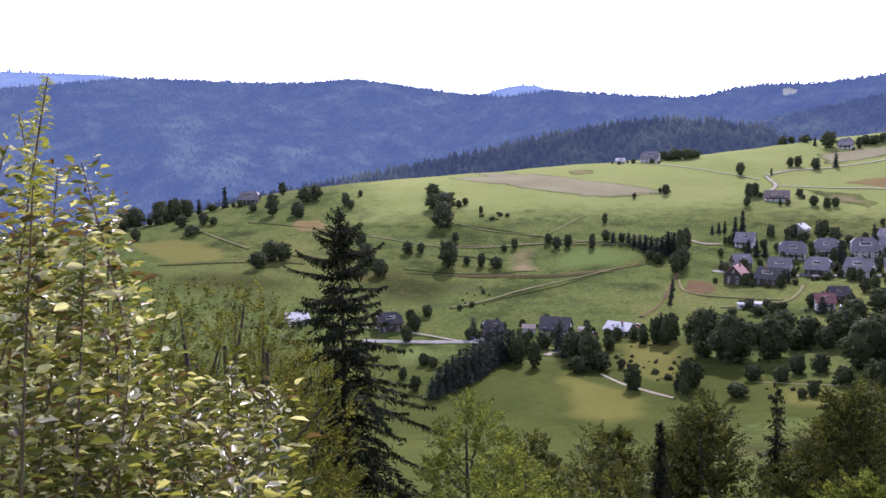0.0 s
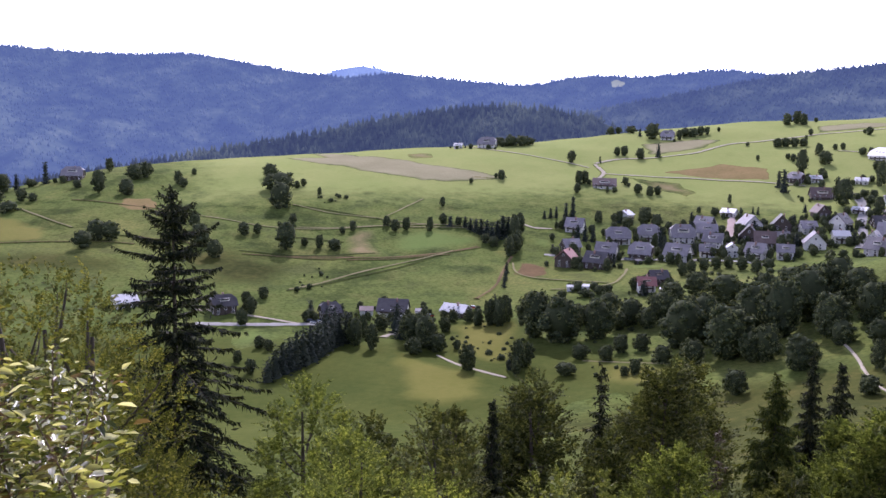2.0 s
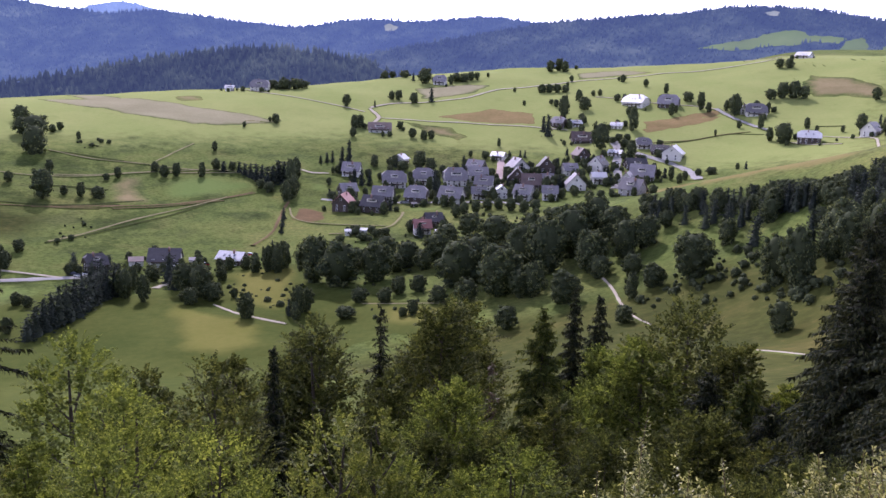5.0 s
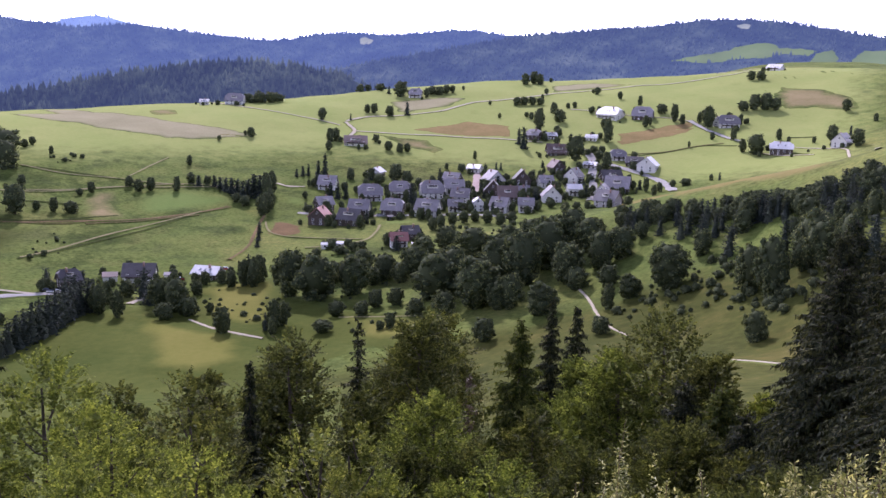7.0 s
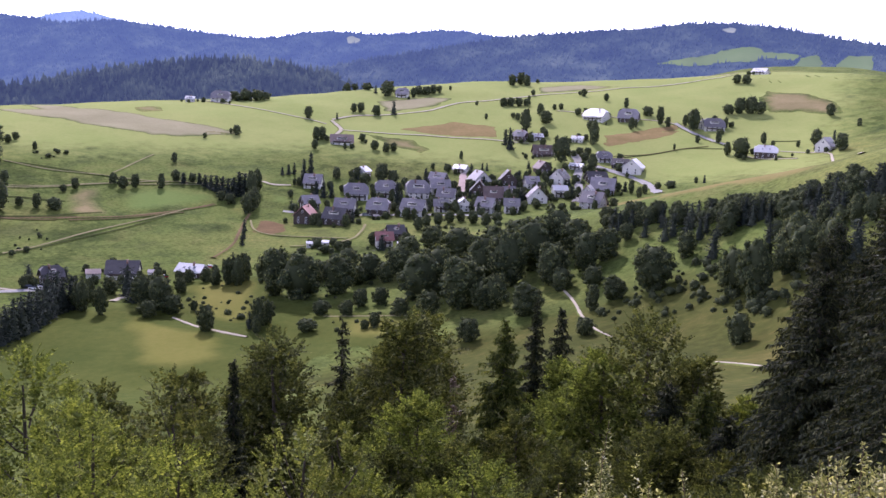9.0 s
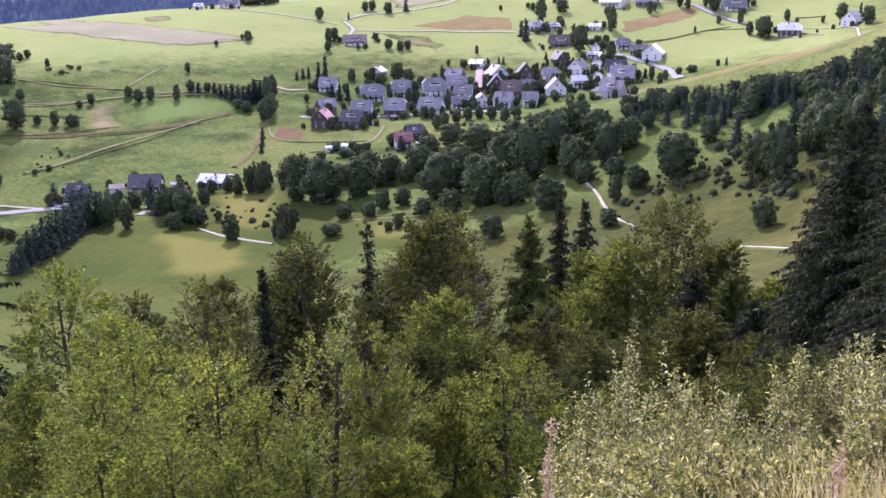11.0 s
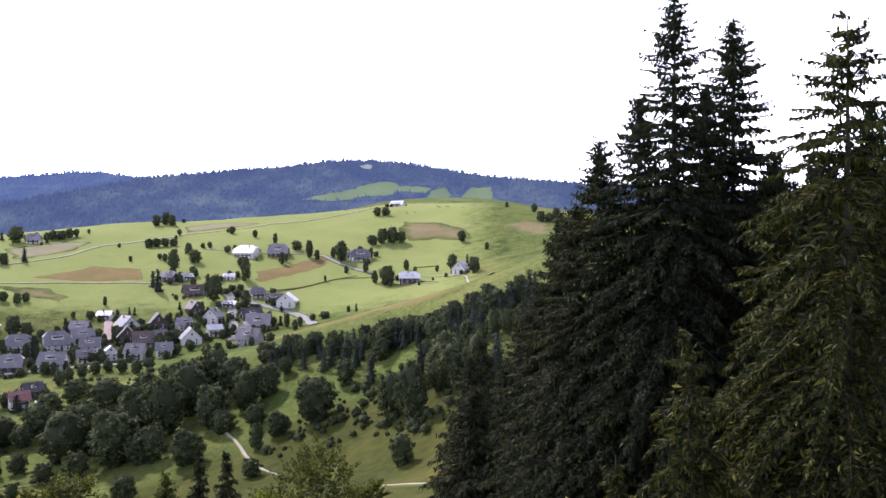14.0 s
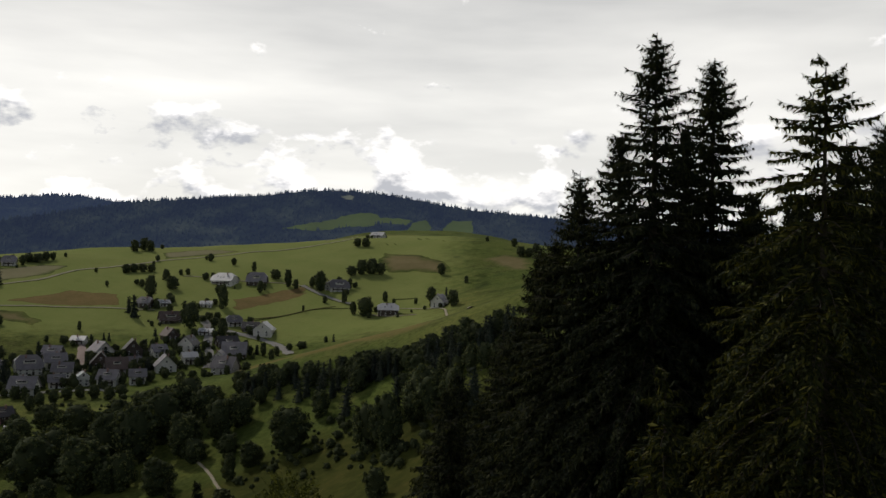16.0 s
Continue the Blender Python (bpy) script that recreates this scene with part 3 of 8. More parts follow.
def spruce_meshes(name, height, radius, whorls, per, twigs, seed, material, taper=1.0, bare=0.06, droop=0.35, twig=0.5, width=0.28, ragged=0.25, inner=0, heart=0.0):
    """Trunk and needles of a spruce: whorls of drooping boughs hung with twigs."""
    rng = np.random.default_rng(seed)
    wood = [tube([(0, 0, -1.5), (0.004 * height * rng.normal(), 0, height * 0.5), (0, 0, height)], [0.013 * height, 0.008 * height, 0.0004 * height], 7)]
    C, A, N, L = [], [], [], []
    for k in range(whorls):
        u = (k + rng.uniform(-0.3, 0.3)) / whorls
        z0 = height * (bare + (0.985 - bare) * u)
        reach = radius * max(0.03, (1 - u)) ** taper
        n = max(3, int(per * (0.6 + 0.4 * (1 - u)) + rng.integers(0, 2)))
        a0 = rng.uniform(0, 6.28)
        for b in range(n):
            a = a0 + b * 6.283 / n + rng.uniform(-0.25, 0.25)
            ln = reach * rng.uniform(1 - ragged * 1.6, 1 + ragged)
            if ln < 0.15:
                ln = 0.15
            out = np.array([math.cos(a), math.sin(a), 0])
            s = np.linspace(0, 1, 5)
            rise = 0.25 if u > 0.75 else 0.0
            zb = z0 + rng.uniform(-0.5, 0.5) * height / whorls
            path = np.array([0, 0, zb]) + out * (s * ln)[:, None] + np.array([0, 0, 1]) * (ln * (rise * s - droop * (1 - u * 0.6) * np.sin(s * 2.4) * 0.8 + 0.10 * s ** 3))[:, None]
            wood.append(tube(path, np.linspace(0.003 * height * (1 - 0.7 * u), 0.0006 * height, 5), 3))
            m = max(5, int(twigs * ln / radius + 4))
            t = rng.uniform(0.12, 1.03, m)
            p = np.array([np.interp(t, s, path[:, q]) for q in range(3)]).T
            sd = np.array([-math.sin(a), math.cos(a), 0])
            sign = rng.choice([-1, 1], m)
            spread = (1.05 - t * 0.75) * ln * 0.28
            off = sign * spread * rng.random(m)
            p = p + sd * off[:, None] + np.array([0, 0, -1]) * (np.abs(off) * 0.25 + rng.random(m) * twig * 0.25)[:, None]
            al = unit(out * rng.uniform(0.5, 1.2, m)[:, None] + sd * (sign * rng.uniform(0.1, 1.0, m))[:, None] + np.array([0, 0, -1]) * rng.uniform(-0.1, 1.3, m)[:, None])
            if inner:
                g = rng.uniform(0.02, 0.55, inner)
                pi = np.array([np.interp(g, s, path[:, q]) for q in range(3)]).T
                C.append(pi)
                A.append(unit(out * 0.4 + sd * rng.normal(size=inner)[:, None] * 0.4 + np.array([0, 0, -1]) * rng.uniform(0.2, 1.0, inner)[:, None]))
                N.append(unit(rng.normal(size=(inner, 3)) * np.array([1, 1, 0.3])))
                L.append(np.minimum(ln * 0.9 + 0.01 * height, twig * 1.35) * rng.uniform(0.6, 1.2, inner))
            C.append(p)
            A.append(al)
            N.append(unit(np.array([0, 0, 0.35]) + rng.normal(size=(m, 3)) * 0.8))
            L.append(twig * rng.uniform(0.55, 1.3, m) * (0.55 + 0.45 * (1 - u)))
    # leading shoot
    m = 40
    top = np.linspace(0.93, 1.0, m)
    C.append(np.stack([rng.normal(size=m) * radius * 0.6 * (1.0 - top), rng.normal(size=m) * radius * 0.6 * (1.0 - top), height * top], 1))
    A.append(unit(rng.normal(size=(m, 3)) + np.array([0, 0, 0.9])))
    N.append(unit(rng.normal(size=(m, 3))))
    L.append(np.linspace(twig * 0.7, twig * 0.35, m))
    C, A, N, L = (np.concatenate(q) for q in (C, A, N, L))
    cv, cf = leaf_cards(C, A, N, L, L * width)
    if heart:
        # dense inner twigs round the trunk, as a ragged hollow cone
        rows, cols = max(8, whorls // 2), 9
        u = np.linspace(0, 0.97, rows)
        rad = heart * radius * np.maximum(0.03, 1 - u)[:, None] ** taper * rng.uniform(0.55, 1.15, (rows, cols))
        a = np.arange(cols)[None] * 2 * math.pi / cols + rng.uniform(-0.3, 0.3, (rows, cols))
        zz = height * (bare + (0.985 - bare) * u)[:, None] - 0.35 * rad * droop + rng.uniform(-0.2, 0.2, (rows, cols)) * height / rows
        hv = np.stack([np.cos(a) * rad, np.sin(a) * rad, zz], -1).reshape(-1, 3)
        i, j = np.meshgrid(np.arange(rows - 1), np.arange(cols), indexing="ij")
        p, q = (i * cols + j).ravel(), (i * cols + (j + 1) % cols).ravel()
        cv, cf = join([(cv, cf), (hv, np.stack([p, q, q + cols, p + cols], 1))])
    return mesh_from(name + "_trunk", *join(wood), M_BARK, True), mesh_from(name + "_crown", cv, cf, material)


def tree_kind(name, meshes, label, category="tree", group=""):
    """A first tree of a kind, to be copied: an empty at its foot with trunk and crown."""
    ob = tagged(new(name), label, category, group)
    part("trunk", meshes[0], ob)
    part("crown", meshes[1], ob)
    return ob


class Kinds:
    """First trees wait here; the first placing uses the tree itself, later ones copy it."""

    def __init__(self):
        self.used = set()

    def place(self, ob, m, label=""):
        if ob in self.used:
            ob = copy_thing(ob, m)
        else:
            self.used.add(ob)
            ob.matrix_basis = m
        return tagged(ob, label)


KINDS = Kinds()
RNG = random.Random(11)


def plant(kind, x, y, size, sink=0.3, turn=None, squash=1.0, label="", lean=0.0):
    """Stands a tree of unit-height kind on the ground, scaled to its height."""
    z = float(ground(x, y)) - sink
    a = RNG.uniform(0, 360) if turn is None else turn
    m = pose(x, y, z, lean, 0, a)
    ob = KINDS.place(kind, m, label)
    ob.scale = (size * squash, size * squash, size)
    return ob


def conifer_meshes(name, height, radius, twig, seed, material, spacing=0.45, per=7, taper=0.8, droop=0.35, gaps=0.2, visible=99.0, cover=1.0):
    """Trunk and needles of a near conifer: layered boughs, each a frond of side twigs with hanging twiglets."""
    rng = np.random.default_rng(seed)
    wood = [tube([(0, 0, -1.5), (0.004 * height * rng.normal(), 0, height * 0.5), (0, 0, height * 0.995)], [0.012 * height, 0.008 * height, 0.012], 7)]
    C, A, N, L, W = [], [], [], [], []

    def put(c, a, n, l, w):
        C.append(c)
        A.append(unit(a))
        N.append(unit(n))
        L.append(l)
        W.append(w)

    up = np.array([0, 0, 1.0])
    depth = 0.35
    while depth < min(height - 0.4, visible):
        u = depth / height
        reach = radius * u ** taper
        n = max(6, int(per * (0.75 + 0.45 * u) + rng.integers(0, 2)))
        a0 = rng.uniform(0, 6.28)
        layer = rng.uniform(0.85, 1.12)
        for b in range(n):
            if rng.random() < gaps * 0.35:
                continue
            a = a0 + b * 6.283 / n + rng.uniform(-0.3, 0.3)
            ln = max(0.22, reach * layer * rng.uniform(1 - gaps * 1.4, 1 + gaps * 0.9))
            out = np.array([math.cos(a), math.sin(a), 0])
            sd = np.array([-math.sin(a), math.cos(a), 0])
            s = np.linspace(0, 1, 6)
            steep = 0.55 - 1.5 * min(u, 0.45)
            zb = height - depth + rng.uniform(-0.9, 0.9) * spacing
            path = np.array([0, 0, zb]) + out * (s * ln)[:, None] + up * (ln * (steep * s - droop * (0.35 + min(1, u * 2)) * s ** 1.6 + 0.16 * s ** 4))[:, None]
            wood.append(tube(path[::2], np.linspace(0.006 + 0.010 * ln, 0.004, 3), 3))
            # side twigs in two ranks, longest in the middle
            m = max(8, int(cover * 4.6 * ln / twig))
            t = np.clip(np.linspace(0.1, 1.0, m) + rng.normal(size=m) * 0.02, 0, 1)
            p = np.array([np.interp(t, s, path[:, q]) for q in range(3)]).T
            sign = np.where(np.arange(m) % 2 == 0, 1.0, -1.0)
            span = np.minimum(ln * 0.42, twig * 2.0) * np.sin(np.clip(t * 1.05 + 0.12, 0, 1) * math.pi) ** 0.6 * rng.uniform(0.6, 1.15, m) + twig * 0.25
            al = out * (0.55 + 0.5 * t)[:, None] + sd * (sign * (1.05 - 0.55 * t))[:, None] + up * rng.uniform(-0.35, 0.1, m)[:, None]
            al = unit(al)
            k = rng.uniform(0.3, 0.62, m)
            put(p + al * (span * 0.5)[:, None], al, up + rng.normal(size=(m, 3)) * 0.45, span, np.minimum(span * k, twig * 0.42))
            # twiglets hanging from the frond
            h = max(8, int(cover * 7.5 * ln / twig))
            t = rng.uniform(0.12, 1.0, h)
            p = np.array([np.interp(t, s, path[:, q]) for q in range(3)]).T
            off = rng.uniform(-0.9, 0.9, h) * np.minimum(ln * 0.38, twig * 2.0) * np.sin(np.clip(t + 0.1, 0, 1) * math.pi) ** 0.6
            q = p + sd * off[:, None] + out * (np.abs(off) * 0.5)[:, None] - up * (np.abs(off) * 0.12)[:, None]
            ll = twig * rng.uniform(0.75, 1.7, h) * (0.6 + 0.4 * min(1, u * 3))
            al = out * rng.uniform(-0.1, 0.9, h)[:, None] + sd * rng.normal(size=h)[:, None] * 0.45 - up * rng.uniform(0.25, 1.2, h)[:, None]
            al = unit(al)
            put(q + al * (ll * 0.45)[:, None], al, out * 0.6 + up * 0.5 + rng.normal(size=(h, 3)) * 0.6, ll, ll * rng.uniform(0.2, 0.34, h))
            # upturned tips
            put(path[-1:] + out * twig * 0.15, (out * 0.8 + up * rng.uniform(0.1, 0.8))[None], up[None] + rng.normal(size=(1, 3)) * 0.4, np.array([twig * 0.8]), np.array([twig * 0.28]))
        # old twigs about the trunk
        g = int(34 * cover)
        ph = rng.uniform(0, 6.28, g)
        rr = reach * rng.uniform(0.05, 0.62, g)
        oo = np.stack([np.cos(ph), np.sin(ph), 0 * ph], 1)
        ll = np.minimum(twig * 2.2, reach * 0.5 + 0.12) * rng.uniform(0.6, 1.1, g)
        put(oo * rr[:, None] + up * (height - depth - rr * droop * 0.35 + rng.uniform(-0.6, 0.3, g) * spacing)[:, None], oo * 0.5 + rng.normal(size=(g, 3)) * 0.5 - up * 0.5, oo + rng.normal(size=(g, 3)) * 0.4, ll, ll * 0.26)
        depth += spacing * rng.uniform(0.8, 1.2) * (0.75 if u < 0.12 else 1.0)
    # leading shoot with short side shoots
    m = 16
    tz = height - rng.uniform(0.0, 0.75, m)
    put(np.stack([0 * tz, 0 * tz, tz], 1), rng.normal(size=(m, 3)) * np.array([1, 1, 0.3]) + np.array([0, 0, 0.8]), rng.normal(size=(m, 3)), twig * rng.uniform(0.25, 0.5, m), twig * 0.14 * np.ones(m))
    C, A, N, L, W = (np.concatenate(q) for q in (C, A, N, L, W))
    cv, cf = leaf_cards(C, A, N, L, W)
    return mesh_from(name + "_trunk", *join(wood), M_BARK, True), mesh_from(name + "_crown", cv, cf, material)


def crown_meshes(name, height, radius, leaves, leaf, seed, material, lobes=34, low=0.05, peak=0.5, spread=0.34):
    """Trunk and crown of a full broadleaved tree: an egg-shaped crown of many small domed boughs, closed by dark inner
    clumps with shade in their colour.
    """
    rng = np.random.default_rng(seed)
    wood = [tube([(0, 0, -0.1), (0.015 * rng.normal(), 0.015 * rng.normal(), height * 0.35), (0.02 * rng.normal(), 0.02 * rng.normal(), height * 0.8)], [0.03 * height, 0.022 * height, 0.005 * height], 6)]
    k = np.arange(lobes)
    v = (k + rng.uniform(0.2, 0.8, lobes)) / lobes
    zz = low + (0.93 - low) * v
    half = np.where(zz < peak, (peak - zz) / (peak - low), (zz - peak) / (1.0 - peak))
    span = radius * np.sqrt(np.maximum(0.03, 1 - half ** 2.2)) * rng.uniform(0.82, 1.12, lobes)
    a = k * 2.4 + rng.uniform(-0.35, 0.35, lobes)
    # a bite or two out of the outline
    span *= 1 - 0.28 * np.maximum(0, np.sin(a * 1.0 + zz * 5 + seed)) ** 3
    rs = radius * spread * rng.uniform(0.62, 1.25, lobes) * (1 - 0.25 * (zz > 0.8))
    d = np.maximum(0.0, span - rs * 0.9)
    cs = np.stack([np.cos(a) * d, np.sin(a) * d, zz * height - rs * 0.35], 1)
    for c in cs[::3]:
        wood.append(tube([(0, 0, c[2] * 0.5), c * np.array([0.5, 0.5, 0.8]), c], [0.01 * height, 0.007 * height, 0.002 * height], 4))
    w = rs ** 2
    pick = rng.choice(lobes, leaves, p=w / w.sum())
    n = unit(rng.normal(size=(leaves, 3)) + np.array([0, 0, 0.45]) + unit(cs[pick] * np.array([1, 1, 0.0])) * 0.55)
    place = cs[pick] + n * (rs[pick] * rng.uniform(0.72, 1.1, leaves))[:, None] * np.array([1, 1, 0.9])
    nrm = unit(n + rng.normal(size=(leaves, 3)) * 0.42)
    al = unit(np.cross(nrm, rng.normal(size=(leaves, 3))))
    ln = leaf * rng.uniform(0.6, 1.4, leaves)
    cv, cf = leaf_cards(place, al, nrm, ln, ln * rng.uniform(0.6, 0.85, leaves))
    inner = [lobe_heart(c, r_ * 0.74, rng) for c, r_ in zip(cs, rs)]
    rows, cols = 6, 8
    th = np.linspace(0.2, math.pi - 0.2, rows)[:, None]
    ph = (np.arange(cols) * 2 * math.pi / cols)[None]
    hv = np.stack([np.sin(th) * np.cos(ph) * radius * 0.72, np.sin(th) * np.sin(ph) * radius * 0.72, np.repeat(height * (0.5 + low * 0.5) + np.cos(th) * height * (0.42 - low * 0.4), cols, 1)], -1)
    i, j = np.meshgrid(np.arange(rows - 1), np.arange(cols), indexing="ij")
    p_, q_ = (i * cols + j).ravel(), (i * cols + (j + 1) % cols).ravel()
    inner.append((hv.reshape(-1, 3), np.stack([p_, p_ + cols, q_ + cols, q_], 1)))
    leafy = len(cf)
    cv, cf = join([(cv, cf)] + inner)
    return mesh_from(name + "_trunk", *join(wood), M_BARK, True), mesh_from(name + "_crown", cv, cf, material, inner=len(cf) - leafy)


def spray_meshes(name, height, radius, low, leaf, seed, material, most=1900, upward=0.8, lobes=30, spread=0.34):
    """Trunk and crown of a near broadleaf: domed boughs on an egg-shaped crown, clad in leafy shoots that fan out and up."""
    rng = np.random.default_rng(seed)
    wood = [tube([(0, 0, -1.5), (0.015 * height * rng.normal(), 0.015 * height * rng.normal(), height * 0.4), (0.015 * height * rng.normal(), 0.015 * height * rng.normal(), height * 0.9)], [0.016 * height, 0.012 * height, 0.003 * height], 7)]
    k = np.arange(lobes)
    v = (k + rng.uniform(0.2, 0.8, lobes)) / lobes
    deep = height * (1 - low)
    top = 1 - v
    zz = height - deep * top
    span = radius * np.minimum(1.0, 0.16 + 1.45 * top ** 0.62) * rng.uniform(0.72, 1.15, lobes)
    a = k * 2.4 + rng.uniform(-0.4, 0.4, lobes)
    rs = radius * spread * rng.uniform(0.6, 1.3, lobes) * (1 - 0.3 * (top < 0.15))
    d = np.maximum(0.05 * radius, span - rs * 0.8)
    cs = np.stack([np.cos(a) * d, np.sin(a) * d, zz - rs * 0.9], 1)
    for c in cs[::2]:
        wood.append(tube([(0, 0, c[2] - 0.8 * d.mean()), c * np.array([0.5, 0.5, 0]) + np.array([0, 0, c[2] - 0.3 * radius]), c, c + np.array([c[0], c[1], radius]) * 0.12], [0.004 * height, 0.003 * height, 0.0015 * height, 0.0008 * height], 4))
    per = 15
    w = rs ** 2
    m = int(min(most, 20.0 * w.sum() / (per * leaf * leaf * 0.5)))
    pick = rng.choice(lobes, m, p=w / w.sum())
    out = unit(cs * np.array([1, 1, 0]))[pick]
    n = unit(rng.normal(size=(m, 3)) + np.array([0, 0, 0.75]) + out * 0.5)
    axis = unit(n * 0.8 + out * 0.25 + np.array([0, 0, upward]) + rng.normal(size=(m, 3)) * 0.22)
    length = np.minimum(leaf * rng.uniform(4.5, 9.0, m), rs[pick] * 1.15)
    base = cs[pick] + n * (rs[pick] * rng.uniform(0.45, 0.85, m))[:, None]
    # leaves in two ranks along each shoot, held flat and drooping to its sides
    t = np.tile(np.linspace(0.05, 1.0, per), (m, 1)) + rng.normal(size=(m, per)) * 0.03
    side = unit(np.cross(axis, np.array([0, 0, 1.0]) + rng.normal(size=(m, 3)) * 0.35))
    sign = np.where(np.arange(per) % 2 == 0, 1.0, -1.0)[None]
    bow = np.array([0, 0, -1.0]) * (0.3 * length[:, None] * t ** 2)[..., None]
    p = base[:, None] + axis[:, None] * (t * length[:, None])[..., None] + bow
    al = unit(axis[:, None] * 0.6 + side[:, None] * (sign * (1.1 - 0.5 * t))[..., None] + np.array([0, 0, -0.18]) + rng.normal(size=(m, per, 3)) * 0.2)
    ll = leaf * rng.uniform(0.7, 1.25, (m, per)) * (1.15 - 0.45 * t)
    flat = np.cross(side, axis)
    nn = unit(np.where(flat[:, 2:] < 0, -flat, flat)[:, None] + rng.normal(size=(m, per, 3)) * 0.3)
    cv, cf = leaf_cards((p + al * (ll * 0.5)[..., None]).reshape(-1, 3), al.reshape(-1, 3), nn.reshape(-1, 3), ll.ravel(), ll.ravel() * 0.62)
    # larger shaded leaves inside the boughs
    g = int(m * 1.1)
    pick = rng.choice(lobes, g, p=w / w.sum())
    q = cs[pick] * np.array([1, 1, 1]) + unit(rng.normal(size=(g, 3))) * (rs[pick] * rng.uniform(0.0, 0.75, g))[:, None]
    q[: g // 3] *= np.array([0.5, 0.5, 1])
    iv = leaf_cards(q, unit(rng.normal(size=(g, 3)) * np.array([1, 1, 0.5])), unit(rng.normal(size=(g, 3)) + np.array([0, 0, 0.4])), leaf * rng.uniform(1.3, 2.1, g), leaf * rng.uniform(0.9, 1.4, g))
    cv, cf = join([(cv, cf), iv])
    return mesh_from(name + "_trunk", *join(wood), M_BARK, True), mesh_from(name + "_crown", cv, cf, material)


# ---- where things stand ----
# x, y, height, width
SLOPE_TREE_BROAD = []
SLOPE_TREE_BROAD += [(-129.7, 694.9, 17.9, 12.2), (-110.1, 692.5, 12.4, 13.8), (-111.4, 737.2, 12.7, 15.6), (-104.2, 744.5, 12.9, 13.9), (-148.6, 714.4, 6.5, 8.1), (-77.3, 722.6, 11.5, 8), (-72.7, 712, 8.2, 7.9), (-68.3, 753.3, 5.7, 5.1), (-194, 677.5, 9.8, 11.3), (-178.2, 678.1, 9.8, 9.5), (-170.1, 675.8, 6.2, 7.7), (-217.2, 644.3, 10.3, 8.4), (-227.3, 707.5, 6.6, 6.1), (-216.8, 701.5, 5.6, 5.1), (-226, 724.3, 5.8, 5.3), (-114.5, 560.9, 10.9, 14.1), (-109.7, 576.9, 14.1, 15.9), (-102.5, 576.4, 12.6, 15.1), (-137, 780.9, 12, 7.8), (-48, 565.1, 15.8, 13.9), (-39, 545.2, 11.8, 11.4), (-54.7, 603.1, 11.5, 9.7), (-9, 742.5, 12.2, 13.7), (0, 694.7, 16.7, 23.1)]
SLOPE_TREE_BROAD += [(-7.7, 701.8, 13.3, 15.5), (-1.3, 656.7, 20, 18.6), (11.4, 709, 6.3, 6.1), (16.4, 717, 6.4, 6.2), (-23.8, 591.6, 9, 9.5), (-15.4, 593.7, 7.5, 6.6), (2.7, 562.5, 18.5, 15.9), (7.5, 621.9, 7.1, 6.1), (13.8, 571.7, 5.8, 5.6), (22.8, 567.9, 9.3, 6.3), (31.8, 564.5, 7.9, 10.4), (39.2, 602.5, 4.6, 5.2), (46.2, 605.7, 7.7, 6), (27.6, 689.9, 6.1, 4.2), (116.1, 663.6, 7.7, 5), (151.1, 730.9, 4.7, 4.1), (178.1, 739.1, 8.7, 8.4), (174.7, 743.9, 4.8, 3.3)]
# x, y, height, width
SLOPE_TREE_CONIFER = []
SLOPE_TREE_CONIFER += [(-178.5, 748.5, 17.5, 6.6)]
# x, y, height, width
SLOPE_TREE_BUSH = []
SLOPE_TREE_BUSH += [(-179.4, 650.8, 7.7, 16.6), (-187.5, 741.5, 6.8, 11.3)]
# x, y, height, width
WOODLAND_TREE_BROAD = []
WOODLAND_TREE_BROAD += [(-255.8, 683.7, 11.1, 13.5), (-248.5, 687.2, 12.9, 16.2), (-243.6, 692, 15.8, 16.2), (-236.2, 699.2, 17.7, 18.1), (-220.3, 713.9, 18.9, 17.4), (-211.5, 721.6, 18.1, 17.6), (-204.2, 727.8, 15.3, 13.9), (-215.1, 718.5, 14.2, 11.1), (-246.3, 651.9, 7.1, 8.6)]
# x, y, height, width
WOODLAND_TREE_CONIFER = []
WOODLAND_TREE_CONIFER += [(-196.1, 734.6, 12.5, 5.6)]
# x, y, height, width
HEDGEROW_TREE_BROAD = []
HEDGEROW_TREE_BROAD += [(69.9, 616.7, 7.9, 6.9), (74.4, 607.3, 8.5, 7.5), (82.2, 608.8, 9.3, 6.8), (97.5, 603.4, 10.8, 6), (108.7, 616.3, 8.7, 6.9), (118.7, 613.1, 7.1, 6.1), (149.7, 579.8, 19, 9.6), (156.3, 591.5, 16.3, 7.5), (129.7, 577.1, 6.7, 7.3), (133.5, 570.1, 7.4, 7.9), (138.2, 546.5, 14.3, 8.3), (142.8, 551.3, 14.4, 9.1), (147.8, 564, 13.3, 7.2)]
# x, y, height, width
HEDGEROW_TREE_CONIFER = []
HEDGEROW_TREE_CONIFER += [(113, 612.9, 9.5, 5.4), (122.7, 610.4, 10.3, 5), (125.6, 605.9, 11, 5.3), (128.3, 600.8, 12.4, 5.7), (130.6, 594.5, 14.6, 6), (132.8, 587.7, 16, 6.7), (135.1, 582.1, 16.7, 7.3), (139.4, 584.9, 16.7, 7.4), (144.8, 592.5, 17.8, 7.5), (146.9, 586.2, 19.1, 8.2), (126.8, 506.9, 9.3, 3.2), (122.5, 492.2, 8.3, 3.1), (118.9, 479.9, 6.9, 2.7)]
